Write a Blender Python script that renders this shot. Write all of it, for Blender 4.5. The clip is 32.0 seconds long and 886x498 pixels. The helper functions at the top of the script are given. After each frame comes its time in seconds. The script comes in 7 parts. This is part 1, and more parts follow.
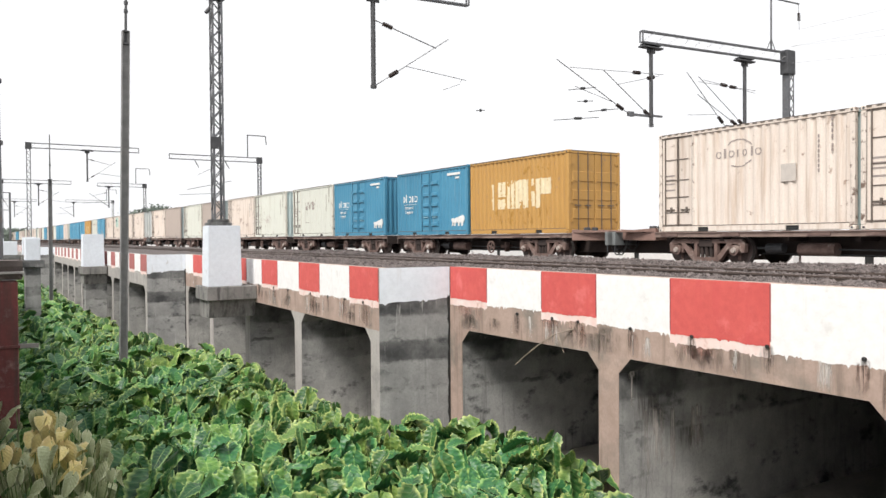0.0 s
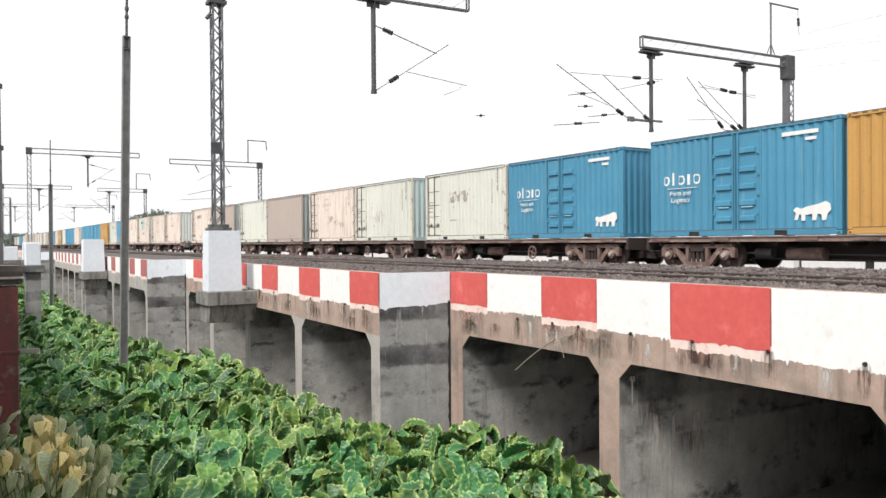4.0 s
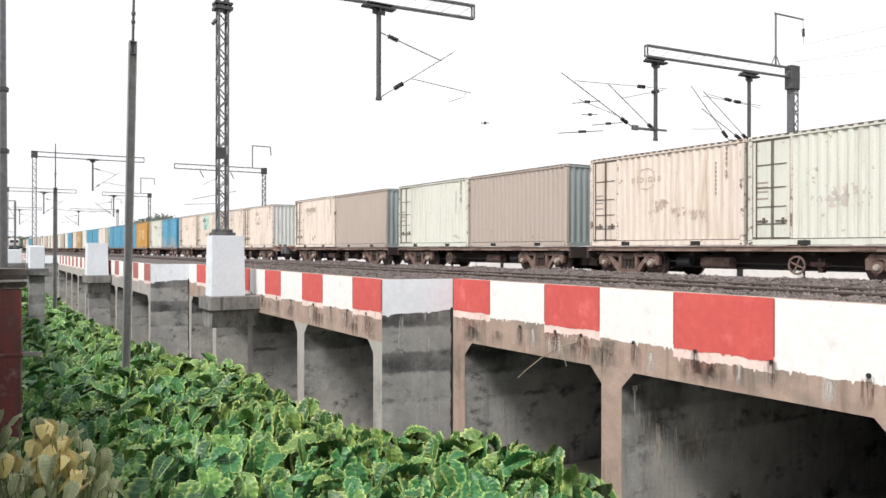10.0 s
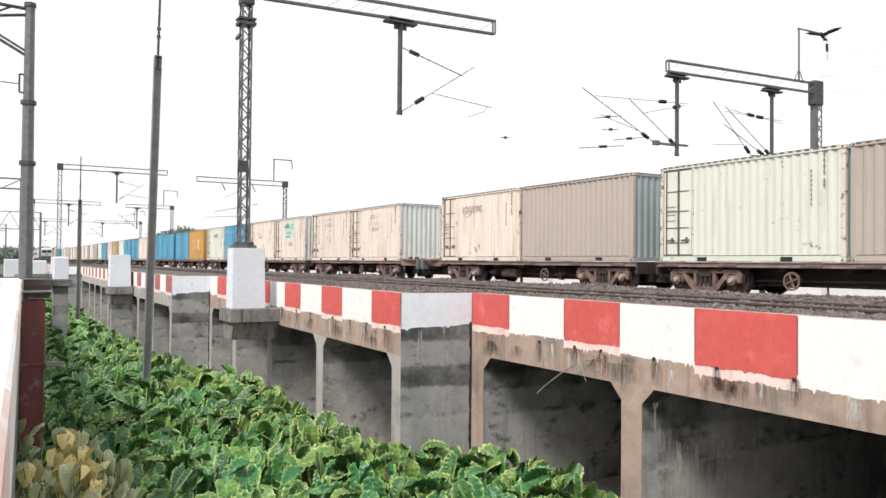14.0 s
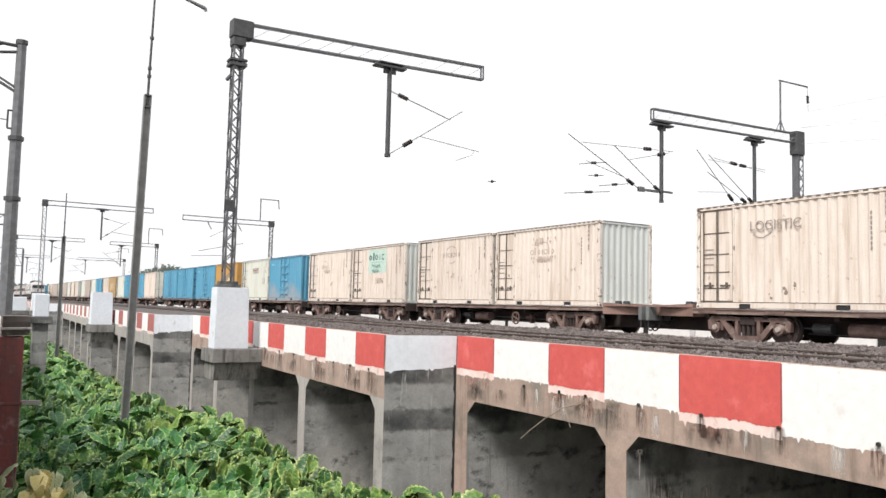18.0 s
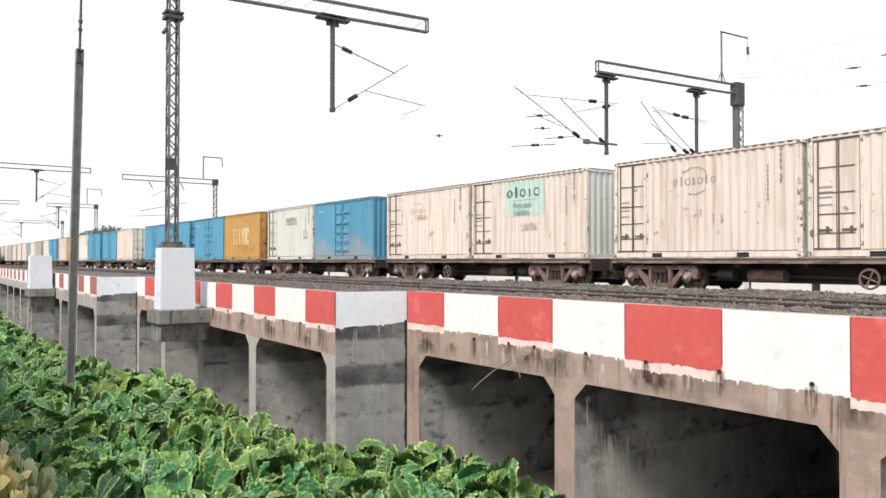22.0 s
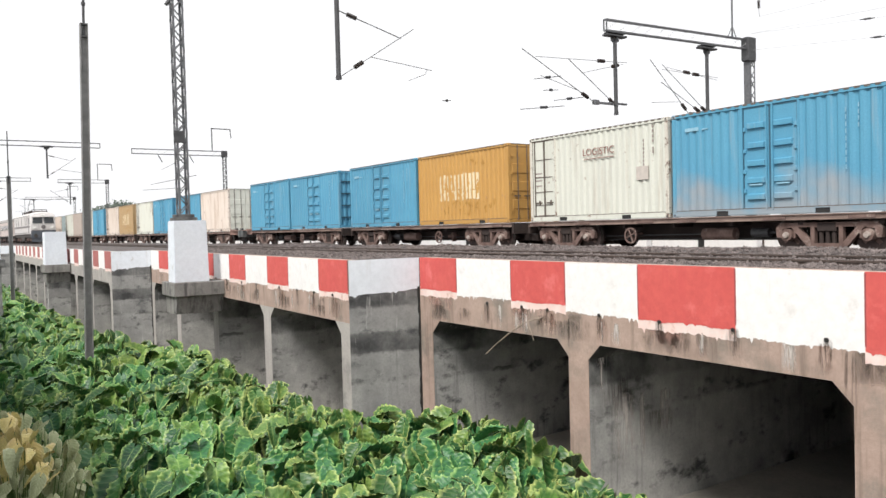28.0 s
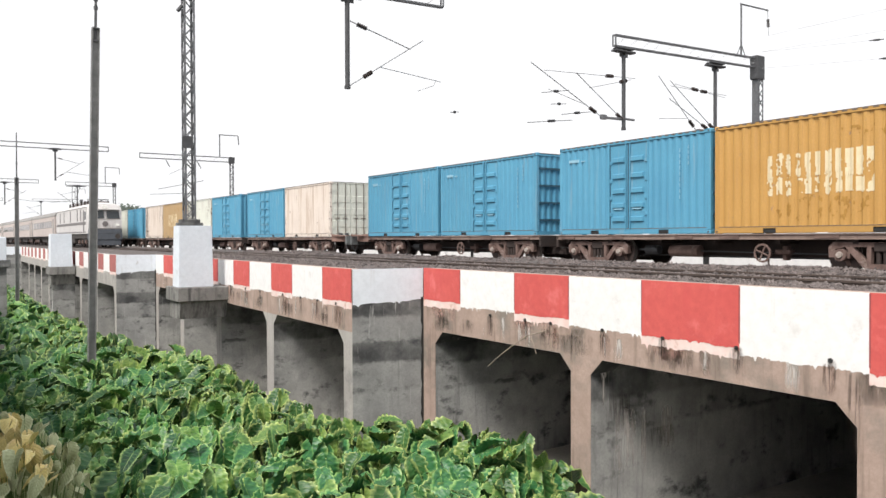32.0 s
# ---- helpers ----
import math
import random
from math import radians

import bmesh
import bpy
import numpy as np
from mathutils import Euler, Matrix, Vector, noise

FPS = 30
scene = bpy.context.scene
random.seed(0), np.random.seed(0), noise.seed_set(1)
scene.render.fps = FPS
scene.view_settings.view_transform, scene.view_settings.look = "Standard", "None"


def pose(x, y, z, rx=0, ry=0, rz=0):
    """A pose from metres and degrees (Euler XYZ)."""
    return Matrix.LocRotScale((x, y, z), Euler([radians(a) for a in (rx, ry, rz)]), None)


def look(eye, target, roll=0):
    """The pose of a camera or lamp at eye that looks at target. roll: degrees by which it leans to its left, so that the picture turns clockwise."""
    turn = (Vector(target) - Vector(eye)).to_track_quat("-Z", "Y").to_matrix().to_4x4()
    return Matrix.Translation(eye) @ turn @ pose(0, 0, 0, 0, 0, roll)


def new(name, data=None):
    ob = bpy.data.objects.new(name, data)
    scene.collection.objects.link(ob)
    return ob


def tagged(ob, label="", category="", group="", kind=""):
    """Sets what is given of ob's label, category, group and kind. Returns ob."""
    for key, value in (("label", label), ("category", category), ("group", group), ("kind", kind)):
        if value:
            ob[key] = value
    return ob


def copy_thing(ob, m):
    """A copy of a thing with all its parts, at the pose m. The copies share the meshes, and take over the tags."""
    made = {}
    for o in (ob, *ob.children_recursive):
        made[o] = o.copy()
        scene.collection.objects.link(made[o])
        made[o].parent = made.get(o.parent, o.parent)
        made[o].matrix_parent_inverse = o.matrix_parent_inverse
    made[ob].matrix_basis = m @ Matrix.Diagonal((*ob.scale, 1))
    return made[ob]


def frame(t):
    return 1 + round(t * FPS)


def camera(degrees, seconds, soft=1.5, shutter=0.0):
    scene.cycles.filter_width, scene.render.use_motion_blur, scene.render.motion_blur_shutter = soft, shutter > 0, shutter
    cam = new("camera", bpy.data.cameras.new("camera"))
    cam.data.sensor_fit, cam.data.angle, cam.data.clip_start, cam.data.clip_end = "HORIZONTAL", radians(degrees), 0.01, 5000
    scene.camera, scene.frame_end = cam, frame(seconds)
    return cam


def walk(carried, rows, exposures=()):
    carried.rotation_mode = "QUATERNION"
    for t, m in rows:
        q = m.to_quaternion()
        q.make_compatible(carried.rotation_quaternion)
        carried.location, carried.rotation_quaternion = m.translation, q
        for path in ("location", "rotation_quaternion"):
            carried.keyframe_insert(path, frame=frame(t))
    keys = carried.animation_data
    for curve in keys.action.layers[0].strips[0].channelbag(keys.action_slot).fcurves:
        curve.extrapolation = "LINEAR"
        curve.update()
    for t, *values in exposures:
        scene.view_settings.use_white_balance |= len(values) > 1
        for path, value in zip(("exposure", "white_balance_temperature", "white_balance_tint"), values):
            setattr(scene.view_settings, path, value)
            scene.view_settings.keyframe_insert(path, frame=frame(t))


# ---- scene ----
EYE = 5.6  # the lens, in metres over the low ground
cam = camera(59.0, 32.0, soft=1.5)
PATH = [
    (0, pose(0, 0, EYE, 89.13, 0.43, -31.78)),
    (0.5, pose(0, 0, EYE, 89.13, 0.40, -31.78)),
    (1, pose(0, 0, EYE, 89.13, 0.42, -31.79)),
    (1.5, pose(0, 0, EYE, 89.20, 0.46, -31.77)),
    (2, pose(0, 0, EYE, 89.42, 0.52, -31.75)),
    (2.5, pose(0, 0, EYE, 89.48, 0.60, -31.78)),
    (3, pose(0, 0, EYE, 89.45, 0.36, -31.81)),
    (3.5, pose(0, 0, EYE, 89.48, 0.45, -31.76)),
    (5.5, pose(0, 0, EYE, 89.55, 0.32, -31.72)),
    (6, pose(0, 0, EYE, 89.63, 0.21, -31.71)),
    (6.5, pose(0, 0, EYE, 89.63, 0.17, -31.71)),
    (7, pose(0, 0, EYE, 89.64, 0.17, -31.70)),
    (7.5, pose(0, 0, EYE, 89.64, 0.13, -31.70)),
    (8, pose(0, 0, EYE, 89.68, 0.10, -31.70)),
    (8.5, pose(0, 0, EYE, 89.73, -0.02, -31.69)),
    (9, pose(0, 0, EYE, 89.87, -0.02, -31.65)),
    (9.5, pose(0, 0, EYE, 89.86, -0.03, -31.58)),
    (10, pose(0, 0, EYE, 90.00, -0.07, -31.52)),
    (10.5, pose(0, 0, EYE, 90.02, -0.07, -31.50)),
    (11, pose(0, 0, EYE, 90.02, -0.39, -31.27)),
    (11.5, pose(0, 0, EYE, 90.10, -0.44, -30.95)),
    (12, pose(0, 0, EYE, 90.28, -0.48, -30.53)),
    (12.5, pose(0, 0, EYE, 90.59, -0.48, -30.14)),
    (13, pose(0, 0, EYE, 90.74, -0.47, -30.08)),
    (13.5, pose(0, 0, EYE, 90.80, -0.51, -30.09)),
    (14, pose(0, 0, EYE, 91.02, -0.50, -30.10)),
    (14.5, pose(0, 0, EYE, 91.18, -0.58, -30.04)),
    (15, pose(0, 0, EYE, 91.92, -0.59, -30.07)),
    (15.5, pose(0, 0, EYE, 93.21, -0.90, -30.01)),
    (17.5, pose(0, 0, EYE, 93.63, -1.33, -30.63)),
    (18, pose(0, 0, EYE, 94.14, -1.33, -31.18)),
    (18.5, pose(0, 0, EYE, 94.30, -1.51, -31.33)),
    (19, pose(0, 0, EYE, 94.20, -1.74, -31.78)),
    (19.5, pose(0, 0, EYE, 93.96, -1.63, -32.64)),
    (20, pose(0, 0, EYE, 93.50, -2.19, -32.69)),
    (20.5, pose(0, 0, EYE, 92.97, -2.63, -32.75)),
    (21, pose(0, 0, EYE, 91.90, -3.21, -32.66)),
    (21.5, pose(0, 0, EYE, 91.90, -2.08, -32.83)),
    (22, pose(0, 0, EYE, 90.90, -0.02, -34.88)),
    (22.5, pose(0, 0, EYE, 89.86, 0.36, -36.95)),
    (23, pose(0, 0, EYE, 89.73, -0.53, -36.54)),
    (23.5, pose(0, 0, EYE, 88.47, -1.82, -35.97)),
    (24, pose(0, 0, EYE, 88.66, 0.05, -36.14)),
    (24.5, pose(0, 0, EYE, 88.53, 1.08, -36.13)),
    (25, pose(0, 0, EYE, 88.34, 0.93, -35.85)),
    (25.5, pose(0, 0, EYE, 88.39, 1.62, -34.75)),
    (27.5, pose(0, 0, EYE, 88.40, 1.57, -34.12)),
    (28, pose(0, 0, EYE, 88.41, 1.50, -34.07)),
    (28.5, pose(0, 0, EYE, 88.63, 0.82, -33.92)),
    (29, pose(0, 0, EYE, 88.88, 0.49, -33.77)),
    (29.5, pose(0, 0, EYE, 89.01, 0.35, -33.72)),
    (30, pose(0, 0, EYE, 89.22, 0.39, -33.69)),
    (30.5, pose(0, 0, EYE, 89.25, 0.41, -33.69)),
    (31, pose(0, 0, EYE, 89.22, 0.20, -33.71)),
    (31.5, pose(0, 0, EYE, 89.22, 0.21, -33.72)),
    (32, pose(0, 0, EYE, 89.22, 0.17, -33.71)),
]
walk(cam, PATH, exposures=[(0.0, 0.0), (32.0, 0.0)])

# ---- world and light ----
world = bpy.data.worlds.new("overcast")
scene.world = world
world.use_nodes = True
wn, wl = world.node_tree.nodes, world.node_tree.links
sky = wn.new("ShaderNodeTexSky")
sky.sky_type, sky.sun_disc = "NISHITA", False
sky.sun_elevation, sky.sun_rotation = radians(51), radians(-115)
sky.air_density, sky.dust_density = 1.0, 4.0
pale = wn.new("ShaderNodeHueSaturation")
pale.inputs["Saturation"].default_value = 0.12
cloud = wn.new("ShaderNodeMix")
cloud.data_type = "RGBA"
cloud.inputs[0].default_value = 0.8
cloud.inputs[7].default_value = (13.4, 13.4, 13.6, 1)
wl.new(sky.outputs[0], pale.inputs["Color"])
wl.new(pale.outputs[0], cloud.inputs[6])
wl.new(cloud.outputs[2], wn["Background"].inputs[0])
wn["Background"].inputs[1].default_value = 0.093

sun = new("sun", bpy.data.lights.new("sun", "SUN"))
sun.data.energy, sun.data.angle, sun.data.color = 3.9, radians(16), (1.0, 0.955, 0.9)
sun.matrix_world = look((-52, -24, 71), (0, 0, 0))


# ---- materials ----
def nodes_of(m):
    m.use_nodes = True
    t = m.node_tree
    return t.nodes, t.links, t.nodes["Principled BSDF"]


def coords(n, l, scale=(1, 1, 1), shift_by_object=False):
    tc, mp = n.new("ShaderNodeTexCoord"), n.new("ShaderNodeMapping")
    mp.inputs["Scale"].default_value = scale
    l.new(tc.outputs["Object"], mp.inputs["Vector"])
    if shift_by_object:
        oi, mul = n.new("ShaderNodeObjectInfo"), n.new("ShaderNodeMath")
        mul.operation = "MULTIPLY"
        mul.inputs[1].default_value = 37.0
        l.new(oi.outputs["Random"], mul.inputs[0])
        l.new(mul.outputs[0], mp.inputs["Location"])
    return mp.outputs["Vector"]


def noise_node(n, l, vec, scale, detail=4.0, rough=0.55):
    t = n.new("ShaderNodeTexNoise")
    t.inputs["Scale"].default_value, t.inputs["Detail"].default_value, t.inputs["Roughness"].default_value = scale, detail, rough
    l.new(vec, t.inputs["Vector"])
    return t.outputs["Fac"]


def ramp(n, l, fac, a, b):
    r = n.new("ShaderNodeMapRange")
    r.inputs[1].default_value, r.inputs[2].default_value = a, b
    l.new(fac, r.inputs[0])
    return r.outputs[0]


def ramp_out(n, l, fac, a, b):
    r = n.new("ShaderNodeMapRange")
    r.inputs[3].default_value, r.inputs[4].default_value = a, b
    l.new(fac, r.inputs[0])
    return r.outputs[0]


def blend(n, l, fac, c1, c2, mode="MIX", amount=None):
    m = n.new("ShaderNodeMix")
    m.data_type, m.blend_type = "RGBA", mode
    if fac is None:
        m.inputs[0].default_value = amount
    else:
        l.new(fac, m.inputs[0])
    for k, c in ((6, c1), (7, c2)):
        if isinstance(c, tuple):
            m.inputs[k].default_value = (*c, 1)
        else:
            l.new(c, m.inputs[k])
    return m.outputs[2]


def surface(name, c1, c2, scale=3.0, rough=0.8, metal=0.0, bump=0.15, fine=40.0, streak=None, spots=None, vary=0.0, moved=False, runs=None):
    """Two tones at one scale, fine grain as relief; streak: run-off (colour, start, end); spots: patches (colour, scale, start, end)."""
    m = bpy.data.materials.new(name)
    n, l, b = nodes_of(m)
    v = coords(n, l, (1, 1, 1), moved)
    col = blend(n, l, ramp(n, l, noise_node(n, l, v, scale), 0.3, 0.7), c1, c2)
    grain = noise_node(n, l, v, fine, 6.0, 0.7)
    col = blend(n, l, ramp(n, l, grain, 0.4, 1.0), col, tuple(0.8 * x for x in c2))
    if spots:
        col = blend(n, l, ramp(n, l, noise_node(n, l, v, spots[1], 5.0, 0.65), spots[2], spots[3]), col, spots[0])
    if streak:
        w = coords(n, l, (5.0, 5.0, 0.35), moved)
        col = blend(n, l, ramp(n, l, noise_node(n, l, w, 1.0, 4.0, 0.6), streak[1], streak[2]), col, streak[0])
    if runs:
        w = coords(n, l, (16.0, 16.0, 0.5), moved)
        col = blend(n, l, ramp(n, l, noise_node(n, l, w, 1.0, 5.0, 0.65), runs[1], runs[2]), col, runs[0])
    if vary:
        oi, hs = n.new("ShaderNodeObjectInfo"), n.new("ShaderNodeHueSaturation")
        l.new(ramp_out(n, l, oi.outputs["Random"], 1 - vary, 1 + vary), hs.inputs["Value"])
        l.new(col, hs.inputs["Color"])
        col = hs.outputs[0]
    l.new(col, b.inputs["Base Color"])
    l.new(ramp_out(n, l, grain, max(0.05, rough - 0.12), min(1, rough + 0.12)), b.inputs["Roughness"])
    b.inputs["Metallic"].default_value = metal
    if bump:
        bp = n.new("ShaderNodeBump")
        bp.inputs["Strength"].default_value, bp.inputs["Distance"].default_value = bump, 0.02
        l.new(grain, bp.inputs["Height"])
        l.new(bp.outputs[0], b.inputs["Normal"])
    return m


def height_ramp(n, l, height, stops, top=5.0):
    """A value that changes with height: (metres, value) pairs."""
    z01, vals = n.new("ShaderNodeMapRange"), n.new("ShaderNodeValToRGB")
    z01.inputs[1].default_value, z01.inputs[2].default_value = 0.0, top
    l.new(height, z01.inputs[0])
    l.new(z01.outputs[0], vals.inputs[0])
    r = vals.color_ramp
    r.elements[0].position, r.elements[1].position = stops[0][0] / top, stops[1][0] / top
    for k, (h, w) in enumerate(stops):
        e = r.elements[k] if k < 2 else r.elements.new(h / top)
        e.color = (w, w, w, 1)
    return vals.outputs[0]


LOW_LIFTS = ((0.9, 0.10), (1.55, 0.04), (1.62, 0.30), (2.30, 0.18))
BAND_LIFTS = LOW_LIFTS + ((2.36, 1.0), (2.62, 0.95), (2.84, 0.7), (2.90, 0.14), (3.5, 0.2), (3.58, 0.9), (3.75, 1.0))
# Mouldy upper lifts, blackened further to put the culverts' shade into the colour.
SHADED_HEAD_LIFTS = ((0.9, 0.06), (1.55, 0.08), (1.62, 0.34), (2.20, 0.36), (2.30, 0.9), (3.2, 1.0))


def poured(name, light, dark, black, stops):
    """Concrete cast in level lifts: each lift has its own tone, the joints are damp and ragged, water has run down it.
    Dark stops also carry the shade of the culvert heads.
    """
    m = bpy.data.materials.new(name)
    n, l, b = nodes_of(m)
    v = coords(n, l)
    far = coords(n, l, (1, 1, 1), True)
    def joined(op, p, q):
        k = n.new("ShaderNodeMath")
        k.operation = op
        for i, x in enumerate((p, q)):
            if isinstance(x, (int, float)):
                k.inputs[i].default_value = x
            else:
                l.new(x, k.inputs[i])
        return k.outputs[0]
    sep = n.new("ShaderNodeSeparateXYZ")
    l.new(v, sep.inputs[0])
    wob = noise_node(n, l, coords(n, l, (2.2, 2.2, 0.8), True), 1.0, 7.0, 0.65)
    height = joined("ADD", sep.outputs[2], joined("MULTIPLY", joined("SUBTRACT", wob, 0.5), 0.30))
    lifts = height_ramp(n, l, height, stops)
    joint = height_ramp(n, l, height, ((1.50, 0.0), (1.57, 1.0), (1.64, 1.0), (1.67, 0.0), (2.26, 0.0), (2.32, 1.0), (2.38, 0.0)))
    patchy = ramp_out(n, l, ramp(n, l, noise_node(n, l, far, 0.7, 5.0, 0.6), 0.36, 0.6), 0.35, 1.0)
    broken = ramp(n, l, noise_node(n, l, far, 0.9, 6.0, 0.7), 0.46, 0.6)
    # damp joints and dark lifts, with the shade painted into the head lifts
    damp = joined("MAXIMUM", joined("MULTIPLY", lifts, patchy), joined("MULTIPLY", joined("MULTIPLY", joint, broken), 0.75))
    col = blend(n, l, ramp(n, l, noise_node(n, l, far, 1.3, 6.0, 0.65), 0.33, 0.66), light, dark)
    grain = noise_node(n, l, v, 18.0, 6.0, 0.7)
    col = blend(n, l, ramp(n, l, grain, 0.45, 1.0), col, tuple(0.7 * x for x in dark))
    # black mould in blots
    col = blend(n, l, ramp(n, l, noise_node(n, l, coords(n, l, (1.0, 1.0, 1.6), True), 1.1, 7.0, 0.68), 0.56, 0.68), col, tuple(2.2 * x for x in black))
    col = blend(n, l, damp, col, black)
    # thin run-off, where the wall is wet at all
    wet = ramp(n, l, noise_node(n, l, far, 0.5, 3.0, 0.5), 0.45, 0.6)
    runs = ramp(n, l, noise_node(n, l, coords(n, l, (6.0, 6.0, 0.4), True), 1.0, 6.0, 0.7), 0.52, 0.75)
    col = blend(n, l, joined("MULTIPLY", joined("MULTIPLY", runs, wet), 0.7), col, tuple(1.6 * x for x in black))
    drip = ramp(n, l, noise_node(n, l, coords(n, l, (8.0, 8.0, 0.6), True), 1.3, 5.0, 0.65), 0.62, 0.75)
    col = blend(n, l, joined("MULTIPLY", drip, 0.7), col, (0.5, 0.495, 0.48))
    l.new(col, b.inputs["Base Color"])
    b.inputs["Roughness"].default_value = 0.9
    bp = n.new("ShaderNodeBump")
    bp.inputs["Strength"].default_value, bp.inputs["Distance"].default_value = 0.3, 0.02
    l.new(grain, bp.inputs["Height"])
    l.new(bp.outputs[0], b.inputs["Normal"])
    return m


def soft_stain(name, colour, most=0.9, fray=(6.0, 0.6), start=0.30, end=0.62):
    """A stain that fades towards its sides and its foot, broken up by run-off; u lies across it, v runs down it."""
    m = bpy.data.materials.new(name)
    n, l, b = nodes_of(m)
    uv, sep = n.new("ShaderNodeUVMap"), n.new("ShaderNodeSeparateXYZ")
    l.new(uv.outputs[0], sep.inputs[0])
    def mul(op, p, q):
        k = n.new("ShaderNodeMath")
        k.operation = op
        for i, x in enumerate((p, q)):
            if isinstance(x, (int, float)):
                k.inputs[i].default_value = x
            else:
                l.new(x, k.inputs[i])
        return k.outputs[0]
    side = mul("MULTIPLY", mul("MULTIPLY", sep.outputs[0], mul("SUBTRACT", 1.0, sep.outputs[0])), 4.0)
    foot = mul("SUBTRACT", 1.0, mul("POWER", sep.outputs[1], 2.2))
    head = ramp(n, l, sep.outputs[1], 0.0, 0.08)
    rough = ramp(n, l, noise_node(n, l, coords(n, l, (fray[0], fray[0], fray[1]), True), 1.6, 5.0, 0.65), start, end)
    alpha = mul("MULTIPLY", mul("MULTIPLY", mul("MULTIPLY", side, foot), mul("MULTIPLY", head, rough)), most)
    v = coords(n, l)
    l.new(blend(n, l, ramp(n, l, noise_node(n, l, v, 9.0), 0.3, 0.7), colour, tuple(0.7 * x for x in colour)), b.inputs["Base Color"])
    b.inputs["Roughness"].default_value = 0.9
    clear, mix = n.new("ShaderNodeBsdfTransparent"), n.new("ShaderNodeMixShader")
    l.new(alpha, mix.inputs[0])
    l.new(clear.outputs[0], mix.inputs[1])
    l.new(b.outputs[0], mix.inputs[2])
    l.new(mix.outputs[0], n["Material Output"].inputs[0])
    return m


# Heads and deck soffit carry painted shade besides damp and mould.
CONCRETE = poured("weathered_shaded_concrete", (0.52, 0.515, 0.495), (0.31, 0.31, 0.30), (0.036, 0.037, 0.038), SHADED_HEAD_LIFTS)
FASCIA = surface("tan_grey_edge_concrete", (0.475, 0.355, 0.30), (0.355, 0.262, 0.218), 1.9, 0.9, bump=0.35, fine=22,
                 streak=((0.2, 0.15, 0.122), 0.54, 0.74), spots=((0.235, 0.2, 0.172), 1.1, 0.5, 0.68), runs=((0.56, 0.49, 0.44), 0.66, 0.84))
WHITE_PAINT = surface("white_limewash", (0.85, 0.835, 0.83), (0.82, 0.805, 0.80), 1.5, 0.85, bump=0.3, fine=6,
                      streak=((0.68, 0.64, 0.62), 0.66, 0.84), spots=((0.70, 0.68, 0.67), 3.2, 0.6, 0.72))
PINK_WASH = surface("pink_stained_limewash", (0.80, 0.56, 0.51), (0.82, 0.72, 0.68), 3.4, 0.85, bump=0.2, fine=6, spots=((0.6, 0.40, 0.34), 4.0, 0.58, 0.7))
# White limewash; the bluish shade of its -y faces is put into the colour.
SHADED_LIMEWASH = surface("bluish_shaded_limewash", (0.72, 0.76, 0.815), (0.67, 0.71, 0.765), 1.2, 0.85, bump=0.2, fine=6,
                       streak=((0.56, 0.55, 0.55), 0.64, 0.83), spots=((0.44, 0.43, 0.42), 1.9, 0.67, 0.75))
RED_PAINT = surface("red_limewash", (0.64, 0.117, 0.103), (0.585, 0.094, 0.086), 1.2, 0.8, bump=0.2, fine=6,
                    spots=((0.70, 0.165, 0.16), 2.1, 0.56, 0.74), streak=((0.58, 0.085, 0.085), 0.55, 0.8))
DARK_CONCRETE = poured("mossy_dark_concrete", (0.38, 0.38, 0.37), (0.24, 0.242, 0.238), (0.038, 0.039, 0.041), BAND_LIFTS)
CORBEL = surface("blackened_corbel_concrete", (0.29, 0.28, 0.265), (0.2, 0.195, 0.185), 1.6, 0.9, bump=0.35, fine=18,
                 streak=((0.07, 0.068, 0.066), 0.5, 0.7), spots=((0.11, 0.108, 0.104), 1.4, 0.52, 0.66), runs=((0.42, 0.4, 0.38), 0.66, 0.8))
PALE_CONCRETE = surface("pale_grey_concrete", (0.46, 0.435, 0.41), (0.35, 0.33, 0.312), 1.1, 0.9, bump=0.3, fine=18,
                        streak=((0.17, 0.162, 0.155), 0.56, 0.74), spots=((0.22, 0.218, 0.21), 1.2, 0.56, 0.72))
BALLAST = surface("track_ballast", (0.15, 0.128, 0.122), (0.055, 0.047, 0.045), 14.0, 0.95, bump=0.9, fine=26)
STONE = surface("ballast_stone", (0.25, 0.21, 0.2), (0.055, 0.046, 0.045), 5.0, 0.95, bump=0.3, fine=30, moved=True)
RAIL = surface("rusty_rail", (0.12, 0.09, 0.075), (0.08, 0.062, 0.055), 6.0, 0.6, 0.4, 0.1)
SLEEPER = surface("sleeper_concrete", (0.34, 0.32, 0.3), (0.26, 0.25, 0.235), 4.0, 0.9, bump=0.2)
STEEL = surface("grey_galvanised_steel", (0.21, 0.214, 0.226), (0.125, 0.128, 0.136), 6.0, 0.5, 0.4, 0.1, spots=((0.2, 0.15, 0.12), 3.0, 0.64, 0.78))
STAY_STEEL = surface("pale_grey_tube_steel", (0.34, 0.345, 0.355), (0.23, 0.235, 0.245), 6.0, 0.5, 0.3, 0.1)
DARK_STEEL = surface("dark_weathered_steel", (0.10, 0.102, 0.108), (0.06, 0.061, 0.065), 5.0, 0.6, 0.3, 0.1)
INSULATOR = surface("brown_insulator", (0.05, 0.035, 0.03), (0.035, 0.028, 0.026), 5.0, 0.25, 0.0, 0.0)
WAGON_STEEL = surface("dusty_wagon_steel", (0.27, 0.2, 0.172), (0.18, 0.128, 0.108), 2.5, 0.8, 0.1, 0.2,
                      spots=((0.13, 0.085, 0.07), 2.2, 0.55, 0.7), moved=True)
